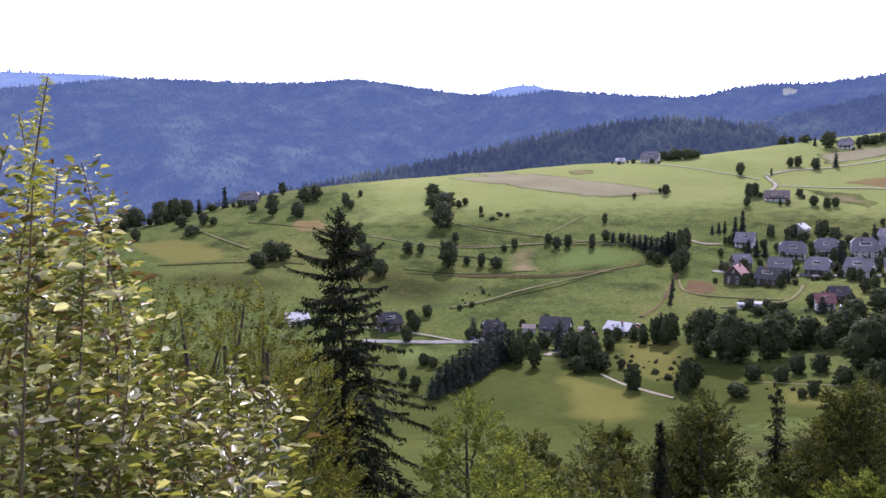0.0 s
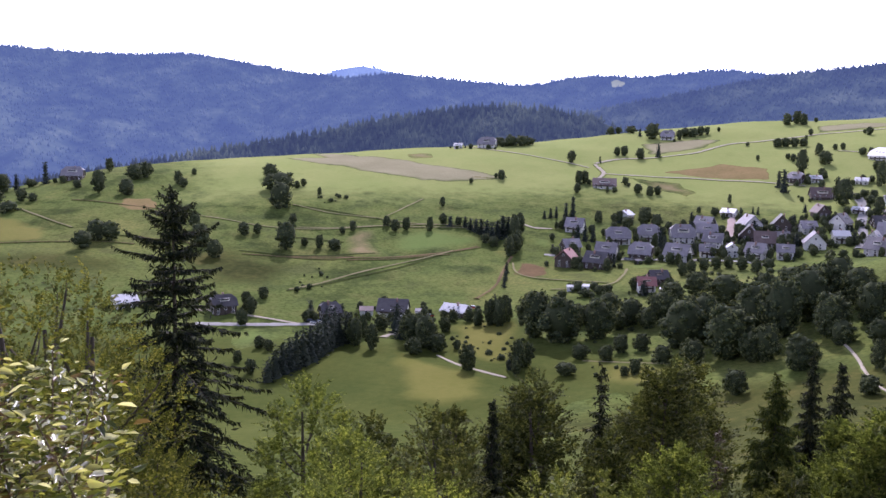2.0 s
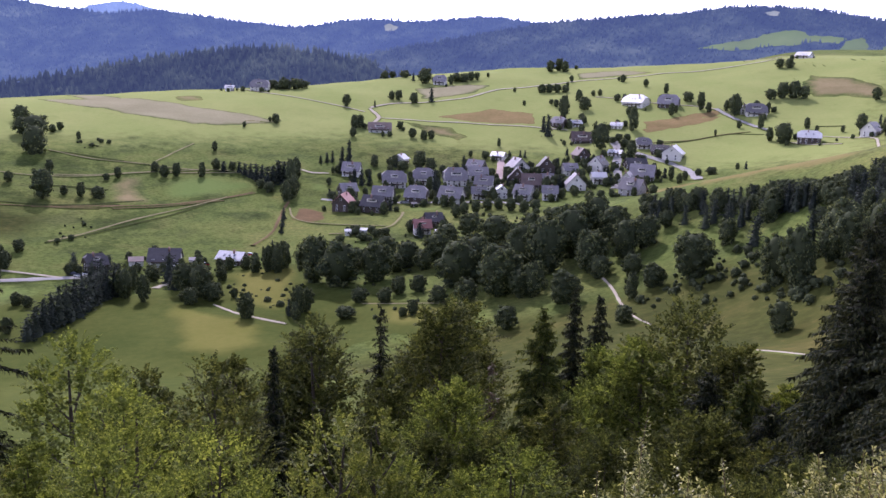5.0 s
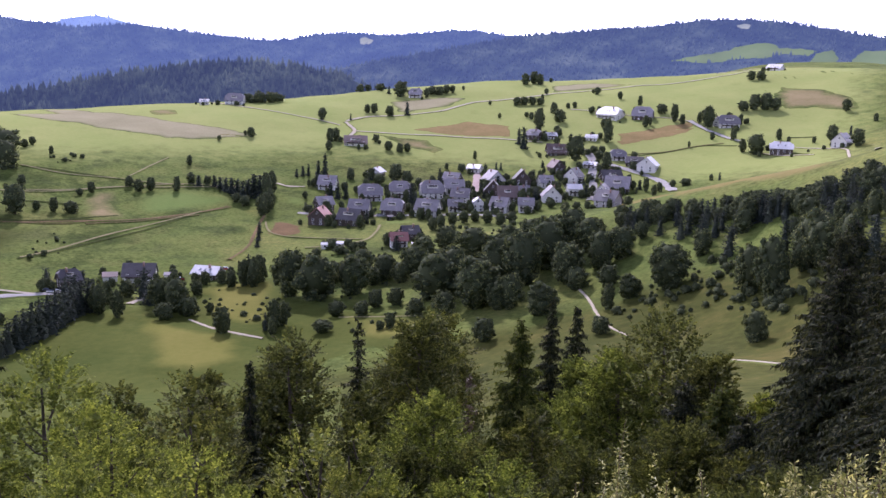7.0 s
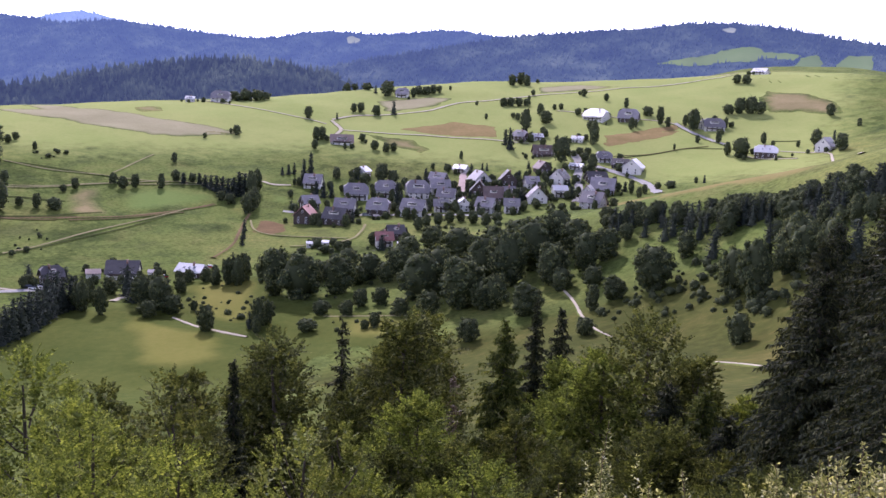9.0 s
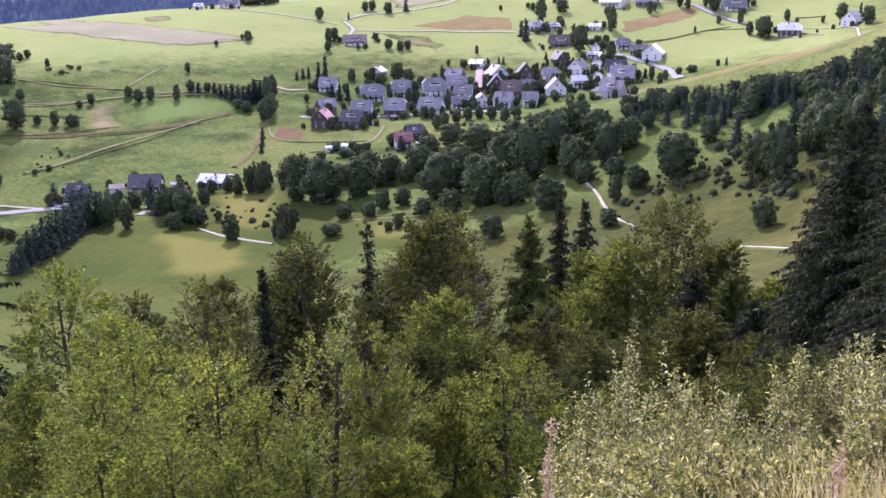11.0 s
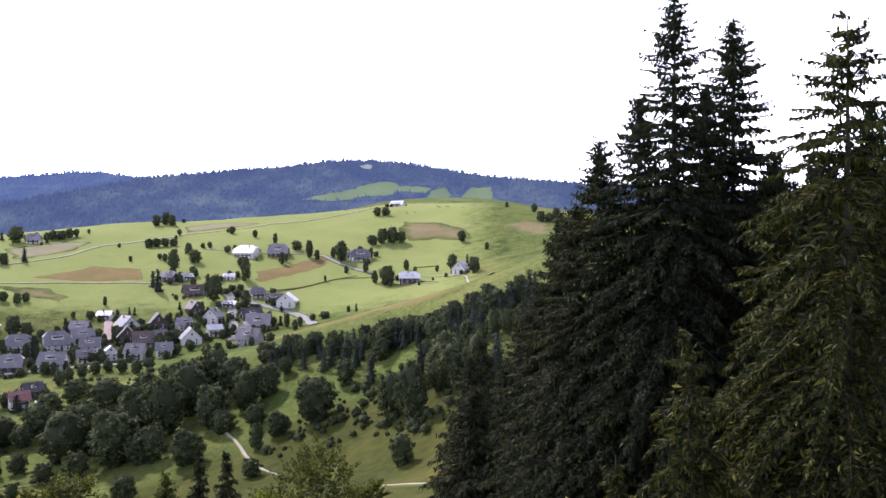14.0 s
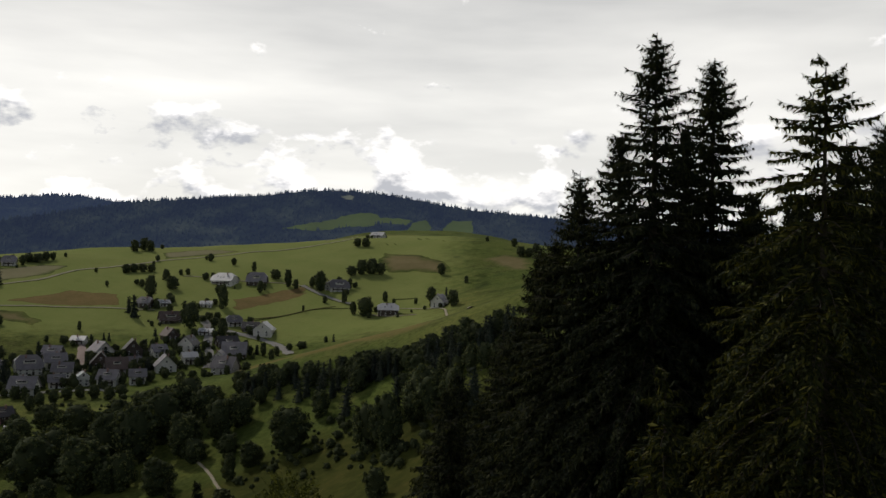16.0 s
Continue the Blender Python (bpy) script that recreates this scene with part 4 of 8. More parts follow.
# x, y, height, width
HILL_TREE_BROAD = []
HILL_TREE_BROAD += [(254.4, 791.2, 11.6, 9.2), (236.9, 715, 12.4, 8.3), (242.4, 718.1, 11.5, 8.4), (227.8, 690.9, 8.3, 6.3), (245.6, 714.6, 4.8, 5.6), (303.9, 809.9, 8.8, 7.4), (310.2, 808.4, 9.9, 8.5), (320.3, 795, 10.8, 9.5), (364.8, 876.7, 16.8, 17.5), (275.5, 684.7, 8.4, 8.2), (282.3, 677.8, 8.4, 7.2), (289.4, 679.7, 7.5, 7.3), (350, 931.7, 7.6, 8.6), (383.7, 874.9, 8.5, 5.9), (387, 861.8, 10.8, 7), (396.9, 872.3, 8.5, 10.6), (404, 866.9, 9.7, 12.9), (516, 886.1, 13, 11.3), (528.2, 888.7, 14.4, 11.4), (529.2, 878.2, 13, 11.3), (554.1, 895.4, 5.3, 5.2), (435.8, 876.8, 5, 4.2), (400.3, 877.2, 8.5, 9.5), (412.7, 869.3, 9.7, 9.5)]
HILL_TREE_BROAD += [(419.3, 868.3, 8.5, 7.1), (489.6, 805.6, 4.8, 4.1), (503.5, 821.2, 7.3, 5.3), (410.1, 748.6, 5.4, 4.2), (451.4, 789.6, 9.2, 10.1), (458.1, 786.9, 9.2, 10.1), (465.2, 783.8, 9.2, 10.1), (473.2, 782.2, 8.1, 10.1), (428.8, 803.2, 4.6, 3.9)]
# x, y, height, width
HILL_TREE_CONIFER = []
HILL_TREE_CONIFER += [(279.9, 788, 6.3, 3.1), (337.5, 794.5, 13.1, 6.4), (358.8, 893.9, 8.5, 4.7)]
# x, y, height, width
HILL_TREE_BUSH = []
HILL_TREE_BUSH += [(341, 930.6, 8.8, 12.2), (360.9, 923.2, 8.8, 14.6), (212.4, 890.2, 9.3, 14.6), (220.2, 877.7, 11.5, 18.9), (230.3, 874.1, 11.4, 18.9), (240.2, 880.2, 8.1, 13.4)]
# x, y, height, width
BROOKSIDE_TREE_BROAD = []
BROOKSIDE_TREE_BROAD += [(416.5, 689.1, 22.4, 9.9), (431.7, 728.2, 7.5, 6.2), (430.9, 716.7, 6.3, 6.2), (432.5, 737.9, 5.4, 5.3), (461, 737.2, 12.1, 8.5), (449.4, 708.3, 12.7, 13.4), (428.4, 678.8, 7.1, 6.9), (485.5, 751.6, 5.7, 4.9), (490.3, 747.3, 6.8, 5.5), (400.1, 604.9, 22, 16.9), (452.8, 638, 21.8, 10.6), (475.9, 676.2, 8.4, 9.1), (408.3, 574.5, 15.2, 8.7), (411.2, 650.6, 7.8, 6.6), (420.3, 602.1, 7.4, 9), (425.5, 617.9, 6.6, 8.3), (331.1, 641.9, 7.3, 3.5), (418, 614.7, 5.6, 7.3), (431.9, 615.3, 6.7, 7.4), (379.8, 591.1, 7.1, 6.9), (391.2, 585.4, 6.2, 6.1)]
# x, y, height, width
BROOKSIDE_TREE_CONIFER = []
BROOKSIDE_TREE_CONIFER += [(382.9, 664, 13.6, 5.7), (380.4, 652, 18.2, 8.4), (421.4, 645, 9.7, 5.7), (367.9, 600.3, 6.2, 3.9), (372.6, 595.7, 6.2, 3.9)]
# x, y, height, width
FARM_TREE_BROAD = []
FARM_TREE_BROAD += [(547.8, 794.7, 8.6, 7.7), (548.8, 757, 8.3, 6.3), (550.6, 726.3, 10.4, 5.6), (549.7, 692, 10.1, 12), (542.5, 664.7, 17.4, 8.4), (544, 655.5, 9.7, 6.3), (558.2, 649.2, 10.8, 6.3), (554.4, 634.1, 20.3, 14.5), (544, 590.2, 12.2, 5.9), (523.5, 556.7, 11.6, 6.6), (523, 542.1, 17.2, 15.7), (532.8, 602.6, 7.1, 4.9), (582.2, 624.2, 10.8, 5.2), (714.2, 754.8, 10.5, 11.5), (720.7, 748.5, 10.5, 11.5), (613.8, 656, 10.2, 12.1), (624.1, 652.6, 16, 13.3), (632.5, 647.1, 17.2, 15.6), (637.8, 640.6, 12.6, 12.2), (669.5, 589.4, 12.4, 9.9), (650.7, 541.6, 7.5, 5.2), (588.6, 528.8, 14, 10.7), (569.4, 487.3, 14.2, 12), (571.4, 567.3, 10.2, 5.9)]
FARM_TREE_BROAD += [(567.9, 553.3, 6, 3.9), (502.8, 595.3, 5.9, 2.9), (444.6, 500.6, 5.1, 3.7), (510.8, 664.3, 11.7, 7.2), (518, 667.4, 7.5, 4.2), (494.5, 723.8, 6.7, 6.5), (500.1, 721, 6.7, 5.4), (549.5, 804.4, 4.9, 4.2), (582.2, 638.6, 8.7, 8.5), (578, 536.8, 6, 3.9), (805.4, 603.9, 10.2, 8.7), (759.2, 560.6, 11.9, 11.6), (763.4, 553.1, 9.5, 11.6), (784.1, 559.5, 11, 9.5), (809.8, 645.2, 6.6, 5.1)]
# x, y, height, width
FARM_TREE_CONIFER = []
FARM_TREE_CONIFER += [(608.3, 528.7, 8.2, 4), (446.1, 493.8, 5.9, 2.9)]
# x, y, height, width
STREET_TREE_BROAD = []
STREET_TREE_BROAD += [(396.9, 530.7, 10.1, 5.7), (393.4, 520.7, 7.4, 4.8), (395.2, 508.5, 10.6, 5.5), (385.4, 487.3, 7.9, 5.3), (399, 498.8, 7.3, 4.7), (417.3, 507.9, 5.8, 5.7), (424.4, 502.9, 5.8, 9.7), (424.9, 553.3, 4.4, 3.4), (378.8, 513.5, 5.7, 5.5)]
# x, y, height, width
VILLAGE_TREE_BROAD = []
VILLAGE_TREE_BROAD += [(219.6, 616.7, 9.1, 7.2), (234, 549.2, 9.8, 5.1), (248.2, 602.1, 14, 12.8), (253.6, 594.1, 10.6, 9.5), (259.3, 587.3, 6.5, 6.3), (270.2, 587.5, 7.4, 5.6), (235.4, 602.3, 7.4, 10.3), (233.4, 613.8, 6.7, 8.1), (204.5, 541.6, 8.1, 6.4), (220.5, 568.7, 5.4, 4.5), (175.1, 579.1, 5.4, 4.5), (277.7, 557.2, 5.5, 5.4), (276.1, 541.1, 6.1, 6), (267.6, 549.5, 5.4, 4.5), (242.8, 522.3, 5.1, 5), (314.4, 552.3, 5.6, 5.5), (339.2, 567.8, 6.7, 5.7), (326.5, 538.4, 6.4, 6.2), (310.7, 561.9, 5.7, 4.7), (351.7, 577.1, 6, 4.2), (359, 553.9, 6.7, 4.9), (378.7, 554.7, 6, 4.1), (340.9, 532.4, 5.6, 5.4), (333.6, 513.7, 6.2, 6)]
VILLAGE_TREE_BROAD += [(376.1, 577.3, 5.2, 5.1), (224.3, 597.4, 5.7, 5.5), (224.1, 547.4, 5.2, 4.4), (241.9, 542.5, 6.8, 4.4), (297.2, 621.7, 5.2, 4.2), (211.2, 581.6, 5.5, 4.6), (255.8, 533.3, 6.7, 6.5), (257.2, 515.3, 6.6, 7.1), (269.9, 512.8, 7.3, 7.1), (279.7, 519.8, 6, 5.8), (278.5, 506.2, 7.3, 7.8), (286, 501.3, 6.6, 7.1), (296.3, 505, 6.7, 7.9), (300, 493.7, 6.6, 7.8), (311.2, 495.2, 5.9, 7.2), (251.3, 484.2, 7.6, 7.4), (243.1, 482.8, 8.2, 8), (232.8, 476.8, 8.1, 7.2), (225.5, 476.7, 8, 7.1), (217.3, 470.5, 8.5, 6.4), (254, 473.4, 8.2, 7.9), (256.5, 462, 8, 7.8), (263, 460.3, 7.4, 7.8), (293.1, 541.3, 5.5, 3.8)]
VILLAGE_TREE_BROAD += [(237.8, 507.3, 6.4, 5.5), (229.2, 502.5, 7.7, 4.7), (308.3, 474, 6.4, 6.9), (316.2, 473.7, 5.8, 6.3)]
# x, y, height, width
VILLAGE_TREE_CONIFER = []
VILLAGE_TREE_CONIFER += [(184.7, 631.6, 5.8, 3.6), (189.6, 632.9, 7.5, 4.1), (193.8, 633.1, 8.4, 3.7), (200.9, 633, 10.9, 5.3), (205.5, 631.5, 16, 5.7), (192.8, 580, 9.3, 5.3), (195.4, 572.6, 10.7, 5.9), (200.3, 570.9, 9.2, 5.2), (233.9, 540.7, 16.4, 5.8), (235.6, 537.3, 11.1, 4.3), (278.8, 593.8, 10, 4.4), (322.6, 608.1, 6.1, 3), (335, 606.2, 6.1, 3), (333.3, 610.3, 5.3, 2.6), (293.7, 559.1, 6.4, 3.1), (353.2, 519.7, 9.5, 3.5), (368.8, 550.6, 5.9, 3.3)]
# x, y, height, width
VILLAGE_TREE_BUSH = []
VILLAGE_TREE_BUSH += [(187, 504.2, 3.4, 4.6), (194.8, 506, 3.4, 5.3)]
# x, y, height, width
VALLEY_TREE_BROAD = []
VALLEY_TREE_BROAD += [(108.9, 382.7, 22.7, 14.7), (117.5, 372.5, 21.3, 19.2), (132.5, 368.3, 18.8, 14.9), (133.4, 395.7, 10.6, 10.3), (150.3, 402.6, 12.5, 11.1), (152.9, 381.7, 13, 11.1), (163.9, 373.4, 16, 12.5), (156, 333, 21.4, 18.5), (165.1, 334.9, 21.2, 16), (161.8, 308, 22, 18), (200, 386.8, 14.9, 16), (181.9, 327.9, 22.5, 16.6), (186.4, 314.8, 24.3, 16.2), (201.8, 322.9, 22.2, 16.9), (216.4, 326.7, 20.3, 14.9), (195.3, 296.6, 18, 13.1), (218, 316.4, 15.6, 12.3), (209.5, 294.9, 16.5, 11.1), (217.3, 293.4, 13.9, 12.1), (169.3, 294.7, 14.2, 10.4), (170.6, 275.3, 13.1, 11.5), (165.6, 297.6, 12.1, 9.6), (193.2, 286.4, 9.6, 9.3), (199.6, 275.5, 9, 7.9)]
VALLEY_TREE_BROAD += [(184.2, 408, 11.3, 12.1), (200.3, 415.9, 12.9, 13.1), (156.5, 370.3, 10.2, 8.9), (145.3, 376.1, 9.2, 8.4), (224.6, 353.5, 10.6, 11.3), (227.7, 326.8, 9.1, 9.8), (220.2, 365.9, 12.4, 12.1), (214.2, 376.6, 12.1, 11.7), (149.1, 310.1, 10, 8.9), (94.1, 340.2, 10.7, 6.1), (87.8, 331.5, 7.8, 4.2), (126.7, 309.4, 6.8, 4.5), (122.5, 309.2, 4.6, 3.3), (102.9, 410.4, 14.5, 6.8), (195.6, 257.3, 9.4, 8.3), (164.4, 229.2, 6.4, 6.2), (185.6, 255.3, 10, 4.7), (145.8, 271, 9, 7.9), (104.8, 323.3, 5.6, 8.4), (116.7, 342, 6.9, 6.7), (124.3, 333.4, 6.8, 6.1), (133.2, 341.1, 8.3, 6.3), (140.7, 338.1, 7.9, 6.7), (140.1, 316.5, 7.9, 7.2)]
VALLEY_TREE_BROAD += [(166.4, 448.1, 4.2, 5.3), (152.5, 443.8, 4.7, 6.3), (160.6, 445, 5.4, 5.8), (140.8, 445.1, 4.7, 5.2)]
# x, y, height, width
VALLEY_TREE_CONIFER = []
VALLEY_TREE_CONIFER += [(86.6, 337, 7.5, 3.4), (98.3, 413.3, 14.5, 4.7)]
# x, y, height, width
SPUR_TREE_BROAD = []
SPUR_TREE_BROAD += [(204.9, 248.3, 17.1, 16.6), (227.2, 257.9, 10.5, 8.5), (205.2, 210.7, 16.4, 10.1), (201.9, 198.2, 19.7, 11.5), (176.6, 177.2, 9.5, 7.7), (216.7, 194.5, 14.7, 12.5), (215.2, 199.2, 11.1, 9), (223.4, 202.4, 16, 14.8), (217.5, 184.9, 14.5, 9.8)]
# x, y, height, width
SPUR_TREE_CONIFER = []
SPUR_TREE_CONIFER += [(228.5, 245, 11, 7.4), (221, 212.8, 15.5, 7.5), (216.7, 176.4, 12.4, 8.6)]
# x, y, height, width
SPUR_ROW_BROAD = []
SPUR_ROW_BROAD += [(231.6, 298.8, 9.9, 7.2), (242.1, 304.5, 8.9, 6.4), (245.1, 305.7, 9.4, 6.8), (244.2, 300.8, 10.7, 7.8), (246.5, 285.6, 11.9, 8.7), (250, 271.2, 8.9, 6.5), (251.1, 265, 11.7, 8.5), (242.5, 254, 12.2, 8.9), (247.5, 258.2, 13.9, 10.1), (253.4, 259.8, 10.8, 7.8), (252.9, 249.4, 11.3, 8.2), (254.3, 245.8, 10.5, 7.6), (251.7, 240.7, 10.5, 7.6), (255.5, 241.4, 9.8, 7.1), (250, 235.3, 10.9, 7.9), (257.6, 238.6, 8.5, 6.2), (243.6, 225, 12.9, 9.4), (256.5, 234.5, 9, 6.6), (255.6, 228.2, 9.4, 6.9), (256.3, 221.5, 9.3, 6.7), (249.7, 207.3, 13.6, 9.9), (256, 211.2, 8.8, 6.4), (254, 206.7, 11.8, 8.6), (256.6, 199.8, 10.3, 7.5)]
SPUR_ROW_BROAD += [(264.2, 204.2, 9.1, 6.7), (236, 224.2, 10.8, 7.2), (236.8, 218.5, 10.7, 7.1), (237.5, 206.5, 13.2, 7), (237.3, 200.3, 10.3, 6.9), (237.2, 194.4, 14, 6.8), (237.6, 189, 11.7, 6.7), (238.6, 184.2, 10.5, 6.7), (237.1, 320.1, 8.5, 6.7), (237.8, 316, 7.8, 7.5), (239.2, 310.9, 10.5, 6.9), (249.4, 274.9, 7.7, 6.8), (251, 268.2, 8.7, 6.8), (254.3, 237.5, 8.1, 8), (255.6, 231.3, 7.9, 8), (242.3, 327.5, 8.8, 9.2), (244.9, 314.6, 11.3, 8), (245.9, 310.3, 11.1, 8.2), (248.6, 300.8, 11, 8.9), (251.3, 292.8, 9.9, 8.1), (255.6, 277, 9.6, 7.6), (256.3, 272.1, 7.9, 6), (256.8, 269, 10.4, 6.3), (257.2, 264.4, 10.3, 7.4)]
SPUR_ROW_BROAD += [(257.6, 260.9, 9.5, 6.8), (258, 253.1, 9, 7.1), (258, 248.8, 7.3, 6.7), (258.2, 244.9, 6.8, 7.9), (260.7, 237.4, 7.1, 7.3), (261.3, 234.1, 8.2, 7.8), (263.6, 224.9, 7.2, 5.9), (266.1, 221.3, 7.7, 6.9)]
# x, y, height, width
SPUR_ROW_CONIFER = []
SPUR_ROW_CONIFER += [(235.3, 313.8, 9.6, 4.3), (227.6, 303.8, 9.7, 4.3), (235.5, 309.2, 10.7, 4.8), (242.1, 316.3, 7, 3.1), (239.4, 306.2, 10.8, 4.8), (236.1, 292.8, 9.8, 4.4), (243.7, 292.1, 7.5, 3.4), (247.1, 296.3, 10.3, 4.6), (235.1, 279.3, 11.7, 5.2), (239.5, 280, 12, 5.4), (252.4, 288.2, 9.1, 4.1), (235.4, 266.9, 13.2, 5.9), (245.8, 277.5, 13.2, 5.9), (252.9, 281.5, 9.6, 4.3), (238.6, 264, 11.9, 5.3), (243.5, 266, 10, 4.5), (253.3, 274.9, 10.1, 4.5), (242.5, 257.5, 11.6, 5.2), (250.7, 256.6, 10.4, 4.6), (249.2, 252.5, 13.2, 5.9), (258, 257.3, 8.4, 3.7), (248.6, 248, 12, 5.4), (251.2, 246.4, 10.9, 4.9), (248.7, 240.3, 10.4, 4.7)]
SPUR_ROW_CONIFER += [(252, 227, 11.4, 5.1), (240, 213.5, 13, 5.8), (251.6, 222.2, 11.5, 5.1), (244.5, 213.9, 11.1, 4.9), (252.1, 216, 11.9, 5.3), (247.6, 210.8, 9.6, 4.3), (242.1, 204.1, 12.2, 5.4), (249.3, 200.9, 11, 4.9), (256.2, 203.6, 11.4, 5.1), (252, 198.6, 13.9, 6.2), (254.5, 193.3, 11, 4.9), (261.4, 198, 11.5, 5.2), (254.3, 190.3, 13.5, 6), (237.4, 209.5, 14.1, 7), (237.5, 203.5, 10.9, 6.9), (252.7, 253.6, 9.6, 7.3), (259.5, 218.9, 7.3, 7.9), (262.5, 214.8, 7.3, 6.4), (243.3, 322.6, 7.8, 7.2), (262.4, 228, 8.1, 7.6)]
# x, y, height, width
LANE_TREE_BROAD = []
LANE_TREE_BROAD += [(31.4, 391.8, 13.9, 8.7), (37.5, 381.7, 12.6, 6.6), (36.2, 409.6, 12, 6.1), (26.4, 461.8, 4.1, 2.8), (11.3, 438.4, 6.1, 4.9), (15.5, 440.6, 4.5, 4.3), (45.7, 422, 8.6, 8.9), (55.2, 387.9, 14.4, 11.1), (60.4, 381.1, 15.6, 13.3), (63.9, 373.4, 8.6, 10.7), (53.9, 369.1, 8, 9.2), (64.1, 424.4, 7.1, 6.9), (73.6, 406.7, 7.8, 6.6), (80.5, 424.3, 7.1, 5.8), (87.6, 420.2, 7.1, 5.8), (89.7, 410.4, 8.5, 6.2), (94.7, 407.5, 14.3, 6.2), (98.4, 404, 15.3, 7.7), (70.7, 340.3, 11.5, 8.1), (89.8, 336.2, 13.2, 6), (-18.7, 433.7, 8.8, 6.9), (-15.1, 451.1, 9.1, 6.7), (-17.7, 462.7, 7.6, 5.7), (-9.5, 473.5, 6.6, 7)]
LANE_TREE_BROAD += [(-9.7, 392.9, 6, 6.3), (-5.7, 387.4, 5.4, 5.2), (-12.2, 353.1, 6.7, 5.2), (-17.9, 371.1, 5.7, 4.6), (48.7, 454.8, 5.8, 4.5), (60.6, 437.6, 6.2, 4.3), (41.8, 442, 4.5, 3.8), (77.1, 430.8, 5.5, 4.8), (72.7, 372.6, 5.3, 3.7), (52.6, 440, 4.5, 4.4)]
# x, y, height, width
LANE_TREE_CONIFER = []
LANE_TREE_CONIFER += [(-5.4, 342.2, 9.5, 5.5), (-2.6, 346.5, 12.3, 5.1), (0, 350.1, 13.7, 5.2), (2.7, 354, 14.8, 5.2), (5.5, 357.7, 15.9, 5.3), (8.3, 361.7, 16, 5.8), (11.1, 366.1, 16.7, 5.8), (14.2, 373.5, 17, 6), (17.4, 382.3, 15.5, 6.1), (20.7, 390.1, 14.8, 5.8), (24.5, 395.5, 15, 5.8), (28.1, 397.7, 16.2, 5.9), (13.9, 450.7, 8, 3.9), (29.4, 450.4, 6.9, 3.9), (52.3, 415.1, 15.3, 5.7), (53.2, 398.5, 13.7, 6.4), (24.1, 422, 13.4, 5.2), (20.1, 417, 13.8, 5.1)]
# outlines of scrub and how many bushes
SCRUB_0 = (40, [(74.5, 416.5), (94.3, 418.8), (111.5, 412.7), (94.8, 342.6), (81, 340.6), (66.6, 367)])
SCRUB_1 = (26, [(133.8, 388.8), (158.4, 368.2), (149, 312.5), (129.1, 298.8), (110.1, 319.3)])
SCRUB_2 = (110, [(209.3, 259.8), (228.8, 257.8), (226.5, 234.3), (220.8, 194.8), (203.5, 177.2), (195.7, 190.2), (194, 218.2), (189.9, 247.4)])
SCRUB_3 = (24, [(180.3, 246.2), (199.5, 256.8), (201.8, 244.4), (191.4, 215), (180.4, 225.5)])
SCRUB_4 = (18, [(146.1, 461.9), (166.4, 448.1), (167.4, 403.4), (147.1, 395.4)])
SCRUB_5 = (30, [(226.9, 479.7), (298.4, 458.7), (237.2, 324.1), (221.4, 339), (201.9, 412.5)])
SCRUB_6 = (10, [(22.5, 678.9), (40.3, 695.7), (47.8, 681.1), (30.2, 664.8)])
SCRUB_7 = (12, [(10.6, 526.2), (30.5, 530.9), (21.9, 488.9), (6.6, 483.9)])
SCRUB_8 = (12, [(178.6, 170.5), (190.5, 178.7), (196.5, 199.5), (199.2, 187.4)])
# x, y, width, side shown to the valley (eave, gable, hip), roof, walls
HOUSES = []
HOUSES += [(196.4, 596.9, 13.1, "e", "grey", "white"), (215.9, 567.1, 17.2, "h", "grey", "white"), (236.6, 566.3, 15.1, "h", "grey", "white"), (256.3, 558.4, 16.6, "h", "grey", "white"), (284.3, 584.5, 13.6, "e", "grey", "wood"), (275.5, 563.3, 14.6, "e", "grey", "white"), (270.2, 542, 13.4, "e", "grey", "white"), (179.8, 554, 12.2, "e", "grey", "wood"), (167.3, 522.8, 12.1, "g", "red", "wood"), (182, 510.1, 14.7, "e", "dark", "wood"), (197, 535.6, 14, "e", "grey", "white"), (216.1, 527.5, 14.7, "h", "grey", "wood"), (234.3, 514.6, 16, "e", "grey", "white"), (254.8, 518.5, 9.9, "e", "grey", "white"), (268.3, 513.6, 8.6, "g", "light", "white"), (314.2, 608.5, 10.9, "e", "light", "white")]
HOUSES += [(312.7, 575.9, 14.5, "g", "grey", "white"), (297.1, 547.1, 13, "g", "dark", "wood"), (297.9, 528.7, 14.2, "e", "brown", "wood"), (332.3, 569.5, 13.8, "g", "dark", "wood"), (344.3, 556.8, 11.3, "e", "grey", "white"), (314.4, 536.6, 9.2, "e", "grey", "white"), (324.1, 516, 14.2, "g", "grey", "white"), (371.4, 562.1, 12.4, "g", "dark", "white"), (350, 528.8, 10.9, "e", "light", "white"), (371, 586.5, 10.2, "g", "brown", "wood"), (398.6, 555.2, 16.8, "e", "dark", "wood"), (382.1, 523.3, 18.3, "e", "grey", "wood"), (361.7, 511.5, 11.5, "g", "grey", "white"), (339.5, 474.1, 15.8, "e", "grey", "grey"), (401.4, 585.4, 11.3, "e", "light", "white"), (433.8, 596.1, 12.7, "h", "grey", "white")]
